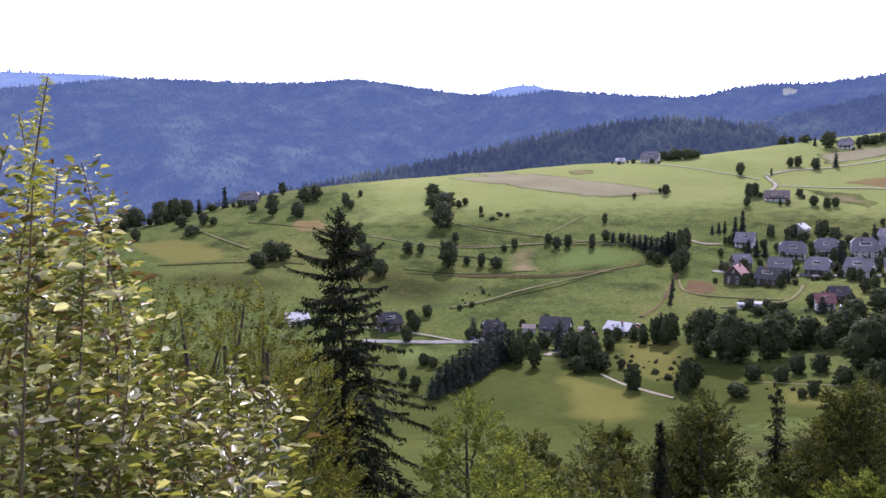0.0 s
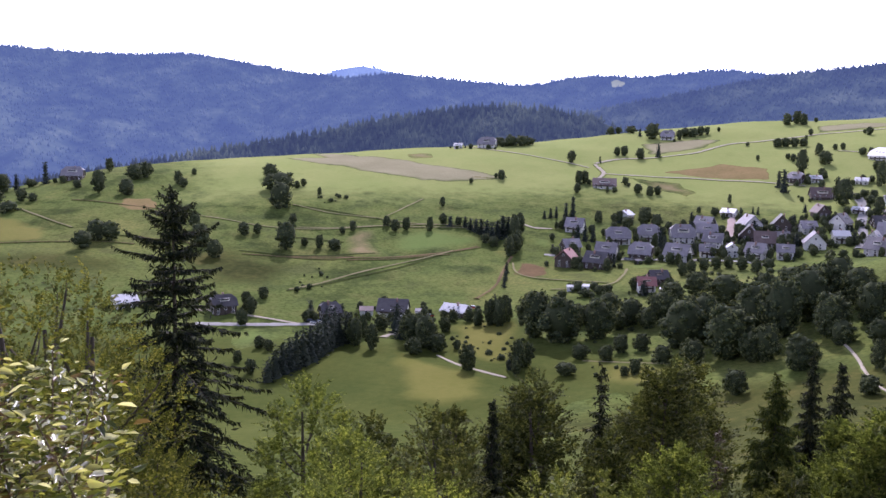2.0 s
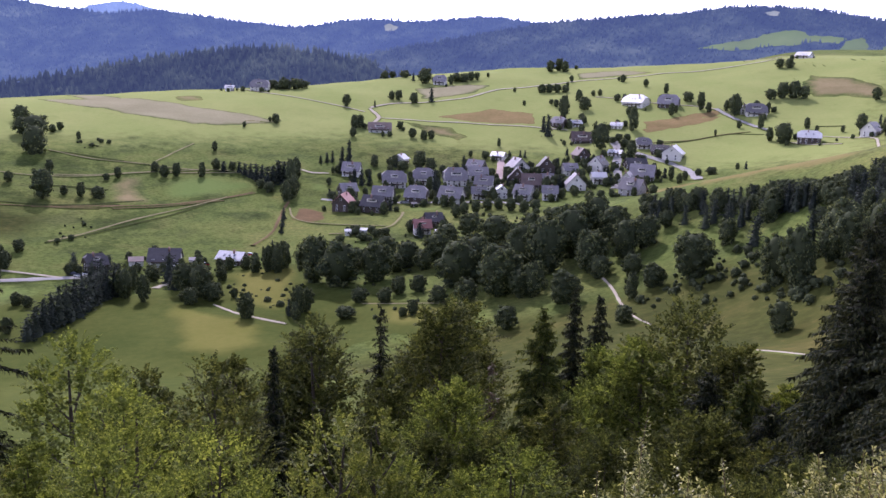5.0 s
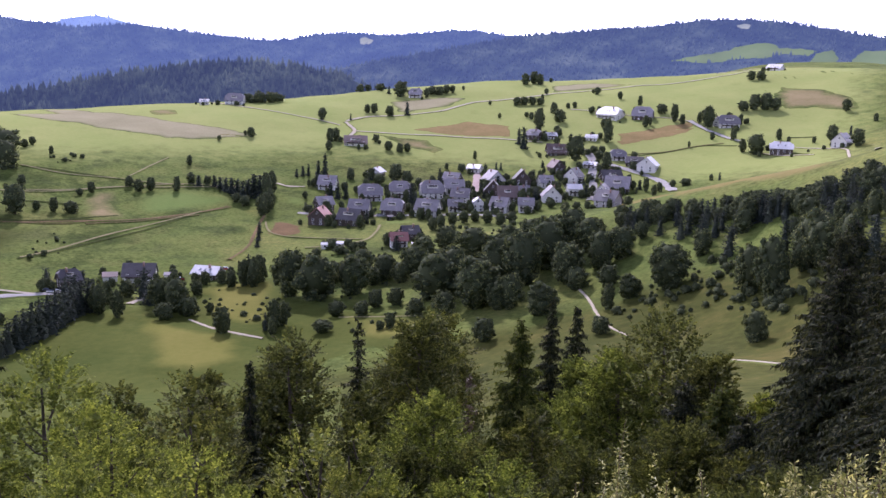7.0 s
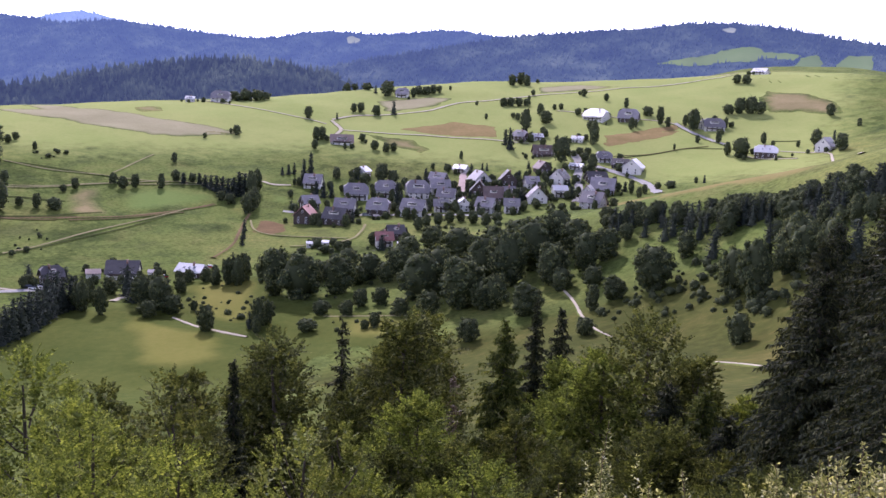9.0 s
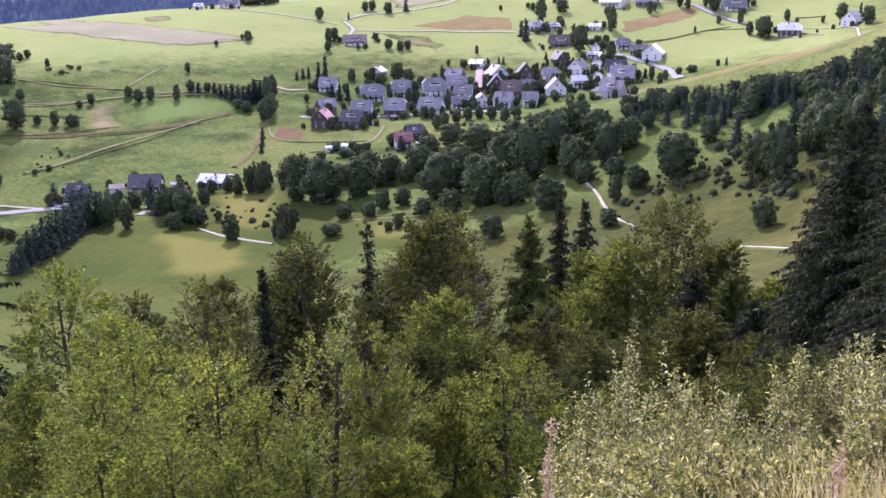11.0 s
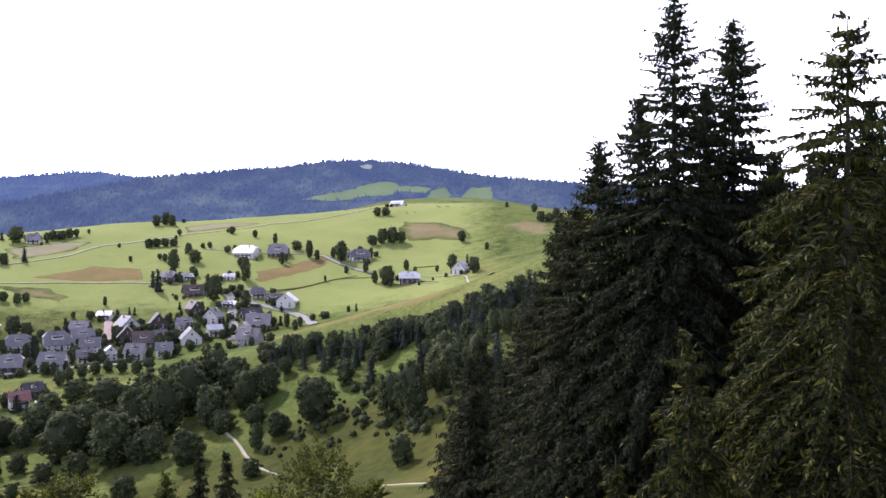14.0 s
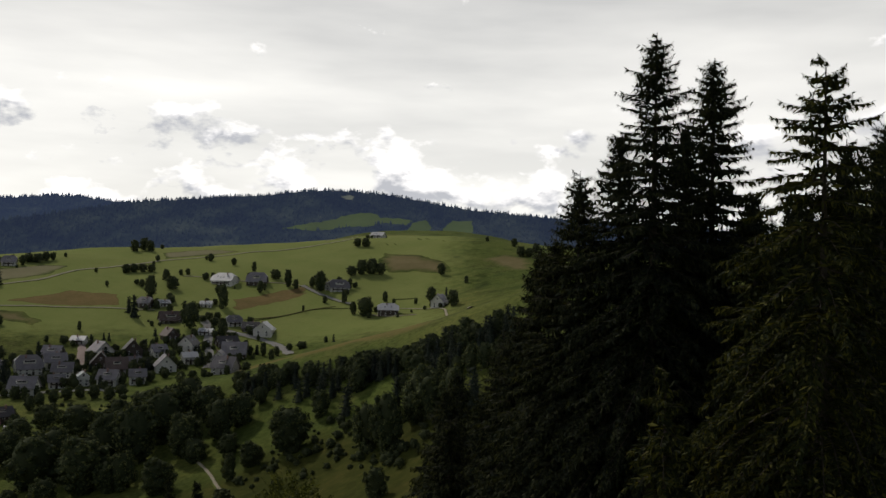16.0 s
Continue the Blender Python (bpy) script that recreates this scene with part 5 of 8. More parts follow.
HOUSES += [(436.3, 577.5, 14.2, "e", "dark", "wood"), (438.4, 563.8, 15.8, "g", "light", "white"), (399.1, 630.7, 18.3, "e", "brown", "wood"), (416.7, 668.8, 9.7, "e", "light", "white"), (402.9, 673.5, 12.5, "h", "grey", "wood"), (444.3, 648.9, 10.6, "e", "light", "white"), (501.6, 704.8, 22.3, "h", "light", "white"), (524.8, 687.6, 20.2, "h", "grey", "wood"), (570.5, 626.7, 19.8, "h", "grey", "white"), (565.9, 634.4, 9.4, "g", "dark", "white"), (535.8, 528.4, 18.5, "h", "light", "wood"), (572.2, 504.1, 13.1, "g", "grey", "white"), (197, 455.7, 10.4, "e", "dark", "wood"), (184.9, 442.4, 10, "e", "red", "white"), (149.8, 459.1, 4.7, "e", "light", "white"), (157.4, 456.5, 4.7, "e", "light", "white")]
HOUSES += [(190.4, 432.6, 4.1, "e", "light", "white"), (291, 492.3, 10.5, "e", "grey", "white"), (277.8, 501.2, 12.7, "e", "grey", "white"), (209.3, 515.3, 2.7, "e", "dark", "wood"), (84.6, 438.2, 13.7, "e", "light", "wood"), (55, 450.8, 16.2, "e", "dark", "white"), (41.7, 453.1, 7.8, "e", "brown", "white"), (23, 444.8, 10.4, "h", "dark", "wood"), (67.8, 445.3, 5.5, "e", "grey", "white"), (-28.3, 451.4, 12.8, "h", "dark", "wood"), (-75.9, 461.6, 12.1, "e", "light", "white"), (-159.2, 753, 17, "h", "grey", "wood"), (170.1, 887.8, 8.9, "e", "light", "white"), (197.6, 882.1, 18.9, "h", "grey", "white"), (255.9, 707.7, 20.4, "e", "brown", "white"), (377.2, 867.1, 14, "h", "grey", "white")]
HOUSES += [(240, 617.7, 9.8, "g", "light", "white"), (783.2, 792.3, 17.8, "e", "light", "white")]
# x, y
CARS = []
CARS += [(15.3, 434.7), (19, 437.7), (13.5, 437.5), (36.2, 434.4), (67, 439.8), (71.5, 439.1), (191.3, 429.6), (432.6, 567.3), (441.6, 558.5), (207.1, 526.8), (391, 567.4), (94.8, 445.5), (187, 532.4), (58.5, 443.8), (369.8, 532.9), (419.4, 573.5)]
ROADS = []
ROADS.append((4.5, "gravel", [(274.8, 786.2), (293.3, 796), (326, 794.5), (371.6, 793.9), (387.5, 802.4), (410.6, 812.6), (426.9, 820.1), (456.5, 816), (526.5, 822), (596.5, 821.1), (658.6, 805.1), (731.4, 799.6), (786.7, 801.8)]))
ROADS.append((3, "gravel", [(178.9, 899.4), (191.9, 871.1), (212.3, 835.8), (245.8, 794.8), (264.6, 771)]))
ROADS.append((4.5, "gravel", [(273.4, 782.2), (272.1, 751.7), (253.6, 725)]))
ROADS.append((3.5, "gravel", [(271.5, 750.1), (300.4, 731.1), (326.6, 718.9), (359.2, 697.8), (385, 675.6), (404.2, 661.5)]))
ROADS.append((4.5, "asphalt", [(161.6, 549.8), (172.1, 544.7), (183.6, 535.4), (196.9, 531.3), (216.4, 523.6), (235.2, 514.2), (267.1, 499.7), (269.9, 476)]))
ROADS.append((3.5, "gravel", [(156.2, 607.3), (165.6, 613.5), (169.3, 605.8), (182.4, 603.3)]))
ROADS.append((2.4, "track", [(-77.7, 641.3), (-49.1, 629), (-17.7, 612.2), (5, 605.6), (39, 611.2), (81.5, 618.5), (100.5, 617.7), (129.2, 609), (151, 606)]))
ROADS.append((2.4, "track", [(7.7, 662.7), (25.4, 647.5), (44.8, 639.8), (67.5, 630.6), (103.8, 614.5)]))
ROADS.append((2.2, "track", [(72.2, 637.3), (86.9, 659.8), (105.1, 685.3)]))
ROADS.append((1.8, "earth", [(-73.8, 641.8), (-91.1, 652.4), (-117.7, 666.8), (-144.3, 675.9)]))
ROADS.append((2.4, "track", [(-172.5, 655.5), (-150.6, 630.2), (-130.6, 608.8)]))
ROADS.append((2.2, "earth", [(31.4, 546.3), (72.8, 552), (101.2, 557.5), (124.3, 568.5)]))
ROADS.append((2, "earth", [(38, 543.1), (72.3, 548.1), (102.1, 553.2)]))
ROADS.append((2.6, "track", [(3.6, 487.9), (25.7, 503.5), (56.8, 530.3), (85.6, 546.2), (105.3, 560.9)]))
ROADS.append((1.6, "earth", [(-182.5, 580.7), (-138.9, 579.3), (-87, 568.2)]))
ROADS.append((1.6, "earth", [(-23, 551.8), (4.3, 547.7), (31.3, 544.1)]))
ROADS.append((1.6, "earth", [(-89.5, 585.3), (-66.6, 575.1), (-44.7, 567.2)]))
ROADS.append((3, "earth", [(99.9, 462), (114.1, 479.5), (131.5, 526), (139.5, 545)]))
ROADS.append((1.8, "track", [(136.1, 529.4), (131.6, 506.8), (134, 496.3), (146.3, 488.4), (173.3, 466.9)]))
ROADS.append((4, "asphalt", [(-40.4, 433.6), (-16, 433.8), (11.2, 433.1), (22.1, 435.3)]))
ROADS.append((3, "gravel", [(-42, 453.1), (-24.9, 449.7), (-7.9, 443.5), (8.5, 433.6)]))
ROADS.append((5, "gravel", [(44.6, 405.4), (49.3, 411.6), (53.2, 410.3)]))
ROADS.append((2.2, "gravel", [(63.1, 365.7), (69.3, 346.8), (78.9, 332), (82.9, 326.7)]))
ROADS.append((2.4, "track", [(140.8, 465), (157.3, 458.1), (175.1, 462.9), (189, 483.7), (196.9, 500.4)]))
ROADS.append((5, "paving", [(277.2, 538.4), (294.2, 567.7), (314.8, 605)]))
ROADS.append((6, "asphalt", [(348.1, 505.5), (374, 539.7), (389.9, 567.3), (405.9, 586.8), (418.1, 610), (424.6, 628.8)]))
ROADS.append((6, "asphalt", [(416.8, 590.8), (424.2, 570), (429.3, 548.9), (423.2, 521.5), (403.5, 490.1)]))
ROADS.append((4, "asphalt", [(554.9, 659), (548.8, 628.7), (544.4, 595.4), (544.4, 582)]))
ROADS.append((2.6, "gravel", [(483.8, 744), (501.1, 722.5), (521.6, 697.8), (551.2, 670.1), (553.8, 657.6)]))
ROADS.append((3, "gravel", [(527.7, 538.7), (527.8, 521.3), (538.6, 499)]))
ROADS.append((2.6, "gravel", [(555.5, 540.7), (563.6, 522.9), (563.8, 491.4), (300.9, 247.8)]))
ROADS.append((1.4, "gravel", [(192.7, 283.7), (188.1, 269.3), (179, 251.8), (170.1, 233.3), (167.7, 219.2)]))
ROADS.append((1.2, "gravel", [(154.9, 161.8), (155.5, 153.6), (153.8, 142.9)]))
ROADS.append((2, "track", [(116.4, 337.8), (130.1, 323.8), (147.1, 308.3)]))
ROADS.append((1.8, "earth", [(448.2, 603.5), (482.6, 597.6), (502.8, 595.3), (530.9, 586.7)]))
ROADS.append((3, "gravel", [(727.7, 824), (810.1, 862.8), (879.1, 902.4)]))
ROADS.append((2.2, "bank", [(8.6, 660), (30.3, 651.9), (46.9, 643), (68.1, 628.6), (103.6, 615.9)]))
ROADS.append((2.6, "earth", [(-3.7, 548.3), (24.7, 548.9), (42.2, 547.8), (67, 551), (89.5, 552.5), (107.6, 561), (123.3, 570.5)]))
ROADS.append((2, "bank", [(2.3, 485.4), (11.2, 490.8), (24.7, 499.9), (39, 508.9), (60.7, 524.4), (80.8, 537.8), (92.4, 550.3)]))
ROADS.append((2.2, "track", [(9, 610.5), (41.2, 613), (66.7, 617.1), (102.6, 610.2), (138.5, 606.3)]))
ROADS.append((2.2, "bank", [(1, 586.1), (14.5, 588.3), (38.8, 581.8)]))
# dark line of a hedge, drawn as a bank
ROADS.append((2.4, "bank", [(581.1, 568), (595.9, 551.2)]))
# dark line of a drive, drawn as a bank
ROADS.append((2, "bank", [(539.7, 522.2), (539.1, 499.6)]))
# dark line of a track, drawn as a bank
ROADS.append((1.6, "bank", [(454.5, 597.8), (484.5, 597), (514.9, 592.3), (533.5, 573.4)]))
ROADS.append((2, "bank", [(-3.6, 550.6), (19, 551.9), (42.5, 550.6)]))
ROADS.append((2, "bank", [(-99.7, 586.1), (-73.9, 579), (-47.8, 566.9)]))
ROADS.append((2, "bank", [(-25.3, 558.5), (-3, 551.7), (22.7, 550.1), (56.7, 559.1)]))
FIELDS = []
FIELDS.append(("stubble", [(85.3, 841.4), (110.4, 820.3), (142.1, 787.5), (165.7, 766.3), (186.5, 745.9), (182.6, 739.6), (146.2, 738.2), (111.2, 735), (77, 761.9), (50.2, 788.8), (22.1, 806.5), (-2.2, 844)]))
FIELDS.append(("bare2", [(459.5, 636.2), (492.2, 645.5), (525.8, 650.3), (550.2, 642.3), (549.5, 633.8), (522.2, 630.2), (489.9, 626.5), (457.3, 625)]))
FIELDS.append(("stubble", [(24, 874.5), (50.5, 869.8), (87.4, 816.3), (130.5, 774.7), (172.1, 748.6), (176.1, 736.4), (123.4, 732.2), (81.4, 759.8), (46.8, 805.4)]))
FIELDS.append(("bare", [(140.4, 764), (172.5, 750.1), (175.2, 738.2), (149.4, 738.3)]))
FIELDS.append(("bare", [(111.5, 847.1), (126.3, 859.3), (139.7, 854.6), (138.9, 830.7), (115.7, 821.3)]))
FIELDS.append(("bare", [(37.2, 594), (48.3, 608.7), (61.3, 606.9), (63.2, 573.7), (61.5, 554.6), (38.4, 549.8), (34.4, 560.9)]))
FIELDS.append(("bare", [(279.5, 741.1), (294.1, 728.5), (320.8, 705.7), (320.6, 674), (307.9, 665.7), (294.1, 691)]))
FIELDS.append(("bare2", [(315.3, 741.8), (378.8, 748.4), (404.7, 716.2), (387.7, 682.3), (344.4, 711.5)]))
FIELDS.append(("stubble", [(345.8, 858.5), (400.5, 856.6), (425.6, 840.1), (391.8, 811.6), (365.3, 805.8), (331.7, 808.5)]))
FIELDS.append(("earth", [(139.4, 534.4), (146.7, 530.7), (155, 517.8), (149.6, 498.5), (137, 495.5), (132.1, 503.9)]))
FIELDS.append(("bare2", [(473.4, 655.4), (511.3, 658.5), (561.4, 659.2), (557.9, 647.2), (512.8, 636.8), (474.8, 632.9), (458, 633.3)]))
FIELDS.append(("stubble", [(536, 869.2), (593.4, 869.9), (616.5, 828.5), (568.7, 833.1), (517.1, 829.1)]))
FIELDS.append(("bare2", [(-113.6, 661.9), (-109.8, 682.4), (-89, 684), (-82.3, 652.8), (-89.5, 640.4), (-104.7, 648.9)]))
FIELDS.append(("mown", [(43, 383.9), (52.4, 375.2), (62.2, 354.9), (77.9, 327.6), (74.7, 302.1), (51.7, 296.3), (40.8, 307.5), (39.7, 334.7)]))
FIELDS.append(("hay", [(-232, 639.9), (-182.1, 645.8), (-147.6, 614.1), (-131.3, 577.4), (-179.2, 581.7)]))
FIELDS.append(("mown", [(75.1, 419.5), (94.3, 418.8), (111.8, 414), (96, 346.9), (80, 336.8), (68.2, 363.6)]))
FIELDS.append(("lush", [(68.8, 607.3), (102.5, 607), (129.1, 591), (132.7, 574.6), (101.8, 560.9), (64.7, 555.9)]))
FIELDS.append(("lush", [(162.1, 591.3), (179.8, 589.4), (173.3, 561.8), (153.5, 565.6)]))
FIELDS.append(("lush", [(197.4, 522.5), (231, 509.1), (221.7, 488.1), (193.2, 501.9)]))
FIELDS.append(("mown", [(116.7, 338.5), (134.3, 322.5), (145.9, 305.8), (124.2, 287.4), (109.9, 306)]))
FIELDS.append(("lush", [(-26.6, 429.7), (0.3, 429.2), (-2.3, 404.5), (-17, 391.9), (-25.1, 402.9)]))
FIELDS.append(("tan", [(339.3, 483), (394.3, 485.1), (449.3, 482.6), (499.2, 461.6), (286.5, 249), (280.9, 259.4), (274.4, 294.3), (262.4, 322.6)]))
FIELDS.append(("olive", [(-78.2, 554.8), (-31.2, 579.3), (20.8, 536.8), (3.5, 474.6), (-44.4, 481.4)]))
FIELDS.append(("olive", [(-207.2, 569), (-136.1, 567), (-76.4, 541.8), (-71, 500.7), (-154.9, 510.4)]))
FIELDS.append(("bare", [(669.5, 679.1), (711.8, 709.5), (721.6, 660.9), (700.9, 604.0), (679.2, 581.3), (662.6, 620.7), (643.0, 639.9)]))
FIELDS.append(("bare", [(732.0, 594.5), (761.2, 582.5), (759.5, 543.8), (708.8, 503.9), (698.9, 527.6), (714.1, 565.8)]))
# x, y, height, width, kind
NEAR_TREES = []
NEAR_TREES += [(-6.2, 54.6, 30.4, 14.5, "tallspruce"), (-3.5, 12.5, 9.6, 3, "hazel"), (-4.4, 13.3, 10.1, 2.6, "hazel"), (-3.7, 15.6, 11, 3.1, "hazel"), (-3, 14.7, 10.4, 3.3, "hazel"), (-2.7, 16.8, 10.1, 2.1, "hazel"), (-3.9, 11.3, 8.6, 2.5, "hazel"), (-2.9, 10.6, 7.2, 2.8, "hazel"), (-2.2, 11.8, 7.3, 2.9, "hazel"), (-2, 13.9, 7.1, 1.9, "hazel"), (30.4, 26, 10.5, 5.9, "spruce"), (34.4, 27.4, 11.7, 5.9, "spruce")]
NEAR_TREES += [(29, 21.4, 12.6, 5.8, "spruce"), (27.3, 18.6, 14.2, 5.7, "spruce"), (26.9, 17.4, 15.8, 5.7, "spruce"), (26.7, 15.7, 16.4, 5.7, "spruce"), (26.4, 14.3, 18.9, 6.6, "spruce"), (30.8, 14.4, 19.6, 6.9, "spruce"), (29.5, 14.8, 17.1, 5.3, "spruce"), (33.2, 13.9, 15.2, 6.6, "spruce"), (35.6, 13.2, 15.1, 7, "spruce"), (17, 5.8, 10.7, 6.4, "yspruce"), (17.6, 7.3, 8.1, 3.9, "yspruce"), (14.5, 9, 3.3, 1.6, "yspruce")]
NEAR_TREES += [(35.8, 27.3, 14.6, 5.5, "spruce"), (32.7, 23.1, 16.5, 5.4, "spruce"), (39.8, 33.5, 15.5, 6.4, "spruce"), (14.2, 7.4, 5.1, 2.2, "yspruce"), (32, 11.5, 14.2, 6.9, "spruce"), (29.5, 9.4, 13.4, 6.5, "spruce"), (29, 7.8, 14.4, 7.4, "spruce"), (27.3, 6.4, 14.1, 7.2, "spruce"), (25, 7.3, 9.6, 5.3, "spruce"), (36.4, 31.3, 14, 5.9, "spruce"), (31.8, 31.9, 5.4, 3.9, "spruce"), (32.9, 37.7, 8, 4.9, "spruce")]
NEAR_TREES += [(2.3, 29.9, 11.1, 4.1, "beech"), (4.1, 23.6, 8.6, 4.3, "beech"), (1.1, 22, 8.2, 2.9, "beech"), (4.4, 20, 6.6, 2.3, "beech"), (1.3, 50, 17.3, 6.2, "beech"), (7.9, 46.3, 14.9, 6.1, "darkbeech"), (3.6, 43.9, 13.2, 4.3, "beech"), (11.7, 60.9, 17.5, 3.6, "darkbeech"), (13.5, 56.4, 17.4, 2.2, "spruce"), (19.7, 67.2, 20, 7.4, "darkbeech"), (19.2, 71.5, 19.6, 4.3, "darkbeech"), (26.3, 71.3, 21.6, 4.6, "thin")]
NEAR_TREES += [(52.1, 110.3, 24, 12, "darkbeech"), (46.6, 108.4, 21, 6, "darkbeech"), (42.2, 90.7, 18.4, 3.5, "spruce"), (39.7, 76.3, 15.7, 3.6, "dead"), (19.1, 40.7, 12.8, 4.5, "beech"), (6.6, 21, 8.6, 2.2, "ash"), (8, 21.6, 8.9, 1.4, "ash"), (10.1, 25, 7.9, 2.7, "beech"), (14.8, 26.1, 7.9, 4.4, "beech"), (11.8, 24.3, 7.4, 2.2, "beech"), (35.7, 60.2, 18.7, 5.3, "larch"), (51.7, 80.9, 20.6, 4.2, "spruce")]
NEAR_TREES += [(51.7, 76.1, 18.6, 4.6, "spruce"), (37.4, 54.4, 12.6, 4.6, "beech"), (39.7, 47.7, 13.8, 8.6, "darkbeech"), (36, 48, 12.1, 5.7, "beech"), (39.3, 42.6, 10.2, 4.4, "darkbeech"), (34.3, 36.4, 7.4, 3.5, "larch"), (43.1, 41.7, 7, 4.2, "beech"), (28.9, 33.2, 5.1, 4.9, "darkbeech"), (21.9, 31, 5.2, 3.8, "darkbeech"), (30.1, 29.3, 2.8, 3.9, "darkbeech"), (18.5, 48.6, 14.4, 4, "darkbeech"), (16, 36.6, 9.6, 2.9, "darkbeech")]
NEAR_TREES += [(25.3, 40.8, 9.9, 3.8, "darkbeech"), (5.2, 51.7, 15.7, 4.7, "darkbeech"), (19.8, 37, 9.6, 3.3, "darkbeech"), (29.5, 65.7, 21.2, 6.8, "darkbeech"), (-0.7, 34, 9.9, 2.7, "beech")]
NEAR_TREES += [(2, 17.4, 5.8, 2.7, "beech"), (0.7, 17, 5.8, 2.1, "beech"), (5, 17.8, 5.4, 2.4, "beech"), (7.6, 18.5, 5, 2.2, "beech"), (3.1, 16.2, 4.8, 1.8, "beech")]
NEAR_TREES += [(28.1, 10.6, 12.6, 3.1, "spruce"), (26, 7.4, 11.9, 4, "spruce"), (27.4, 9.5, 11.2, 3.6, "spruce")]
NEAR_TREES += [(24.8, 7.9, 12.6, 5.3, "spruce"), (24.1, 6.8, 12.2, 4.7, "spruce"), (11.1, 11.5, 1.4, 2, "darkbeech"), (10.4, 13.5, 2.1, 1.9, "darkbeech"), (11.3, 9.9, 1.6, 1.9, "darkbeech")]
# x, y, height, width
WILLOWS = []
WILLOWS += [(5.66, 4.12, 1.72, 1.40), (6.17, 4.26, 1.90, 1.40), (6.35, 4.87, 1.59, 1.20), (6.58, 5.38, 1.50, 1.10), (4.95, 3.39, 1.40, 1.30), (4.99, 3.69, 1.13, 1.30), (3.21, 4.46, 0.67, 1.30), (3.16, 3.88, 0.34, 1.30), (3.40, 3.67, 0.36, 1.30), (3.47, 3.31, 0.42, 1.20), (3.86, 4.59, 0.54, 1.40), (4.03, 4.17, 0.59, 1.40), (3.70, 5.47, 1.35, 1.20), (3.78, 3.27, 0.60, 1.20), (6.19, 5.07, 1.29, 1.30), (6.76, 5.15, 1.49, 1.30), (5.49, 7.13, 2.23, 0.70), (4.84, 6.99, 2.07, 0.90), (5.19, 6.09, 1.28, 1.00), (5.73, 6.28, 1.40, 1.00), (4.39, 5.46, 1.04, 1.30), (4.88, 5.02, 0.79, 1.30), (5.93, 5.37, 1.40, 1.10), (6.15, 5.11, 1.44, 1.30)]
WILLOWS += [(4.80, 4.39, 0.80, 1.30), (4.03, 4.44, 0.61, 1.30), (3.86, 5.23, 0.86, 1.20), (3.70, 5.70, 1.45, 0.80), (3.94, 3.83, 0.50, 1.20), (6.11, 4.35, 1.68, 1.20), (5.97, 3.65, 1.42, 1.30), (5.29, 2.83, 1.19, 1.30)]
# tips of the near shrub's shoots
SHOOT_TIPS = []
SHOOT_TIPS += [(-1.05, 2.48, 1.79), (-1.22, 2.67, 1.70), (-1.02, 2.60, 1.56), (-1.15, 2.75, 1.54), (-1.03, 2.82, 1.45), (-1.04, 2.33, 1.51), (-1.07, 2.27, 1.61), (-1.35, 2.87, 1.36), (-0.99, 2.52, 1.36), (-1.03, 2.48, 1.27), (-1.36, 3.01, 1.20), (-0.99, 2.70, 1.14), (-1.34, 2.87, 1.07), (-1.07, 2.67, 1.01), (-1.21, 2.76, 0.95), (-0.87, 2.47, 1.00), (-0.88, 2.88, 0.89), (-0.74, 3.11, 0.86), (-0.56, 2.86, 0.84), (-0.83, 2.98, 0.78), (-0.65, 2.97, 0.74), (-0.81, 2.42, 0.91), (-0.56, 3.06, 0.78), (-1.07, 2.77, 0.81), (-1.10, 2.51, 0.85), (-0.63, 2.44, 0.83), (-0.64, 3.13, 0.57), (-0.85, 2.75, 0.70), (-1.29, 2.79, 0.66), (-1.12, 3.00, 0.58), (-0.71, 2.99, 0.52), (-0.89, 3.11, 0.44)]
SHOOT_TIPS += [(-1.23, 2.53, 0.94), (-1.23, 2.89, 0.55), (-0.93, 2.70, 0.58), (-1.43, 2.92, 1.21), (-1.15, 2.99, 1.05), (-1.02, 2.37, 1.40)]


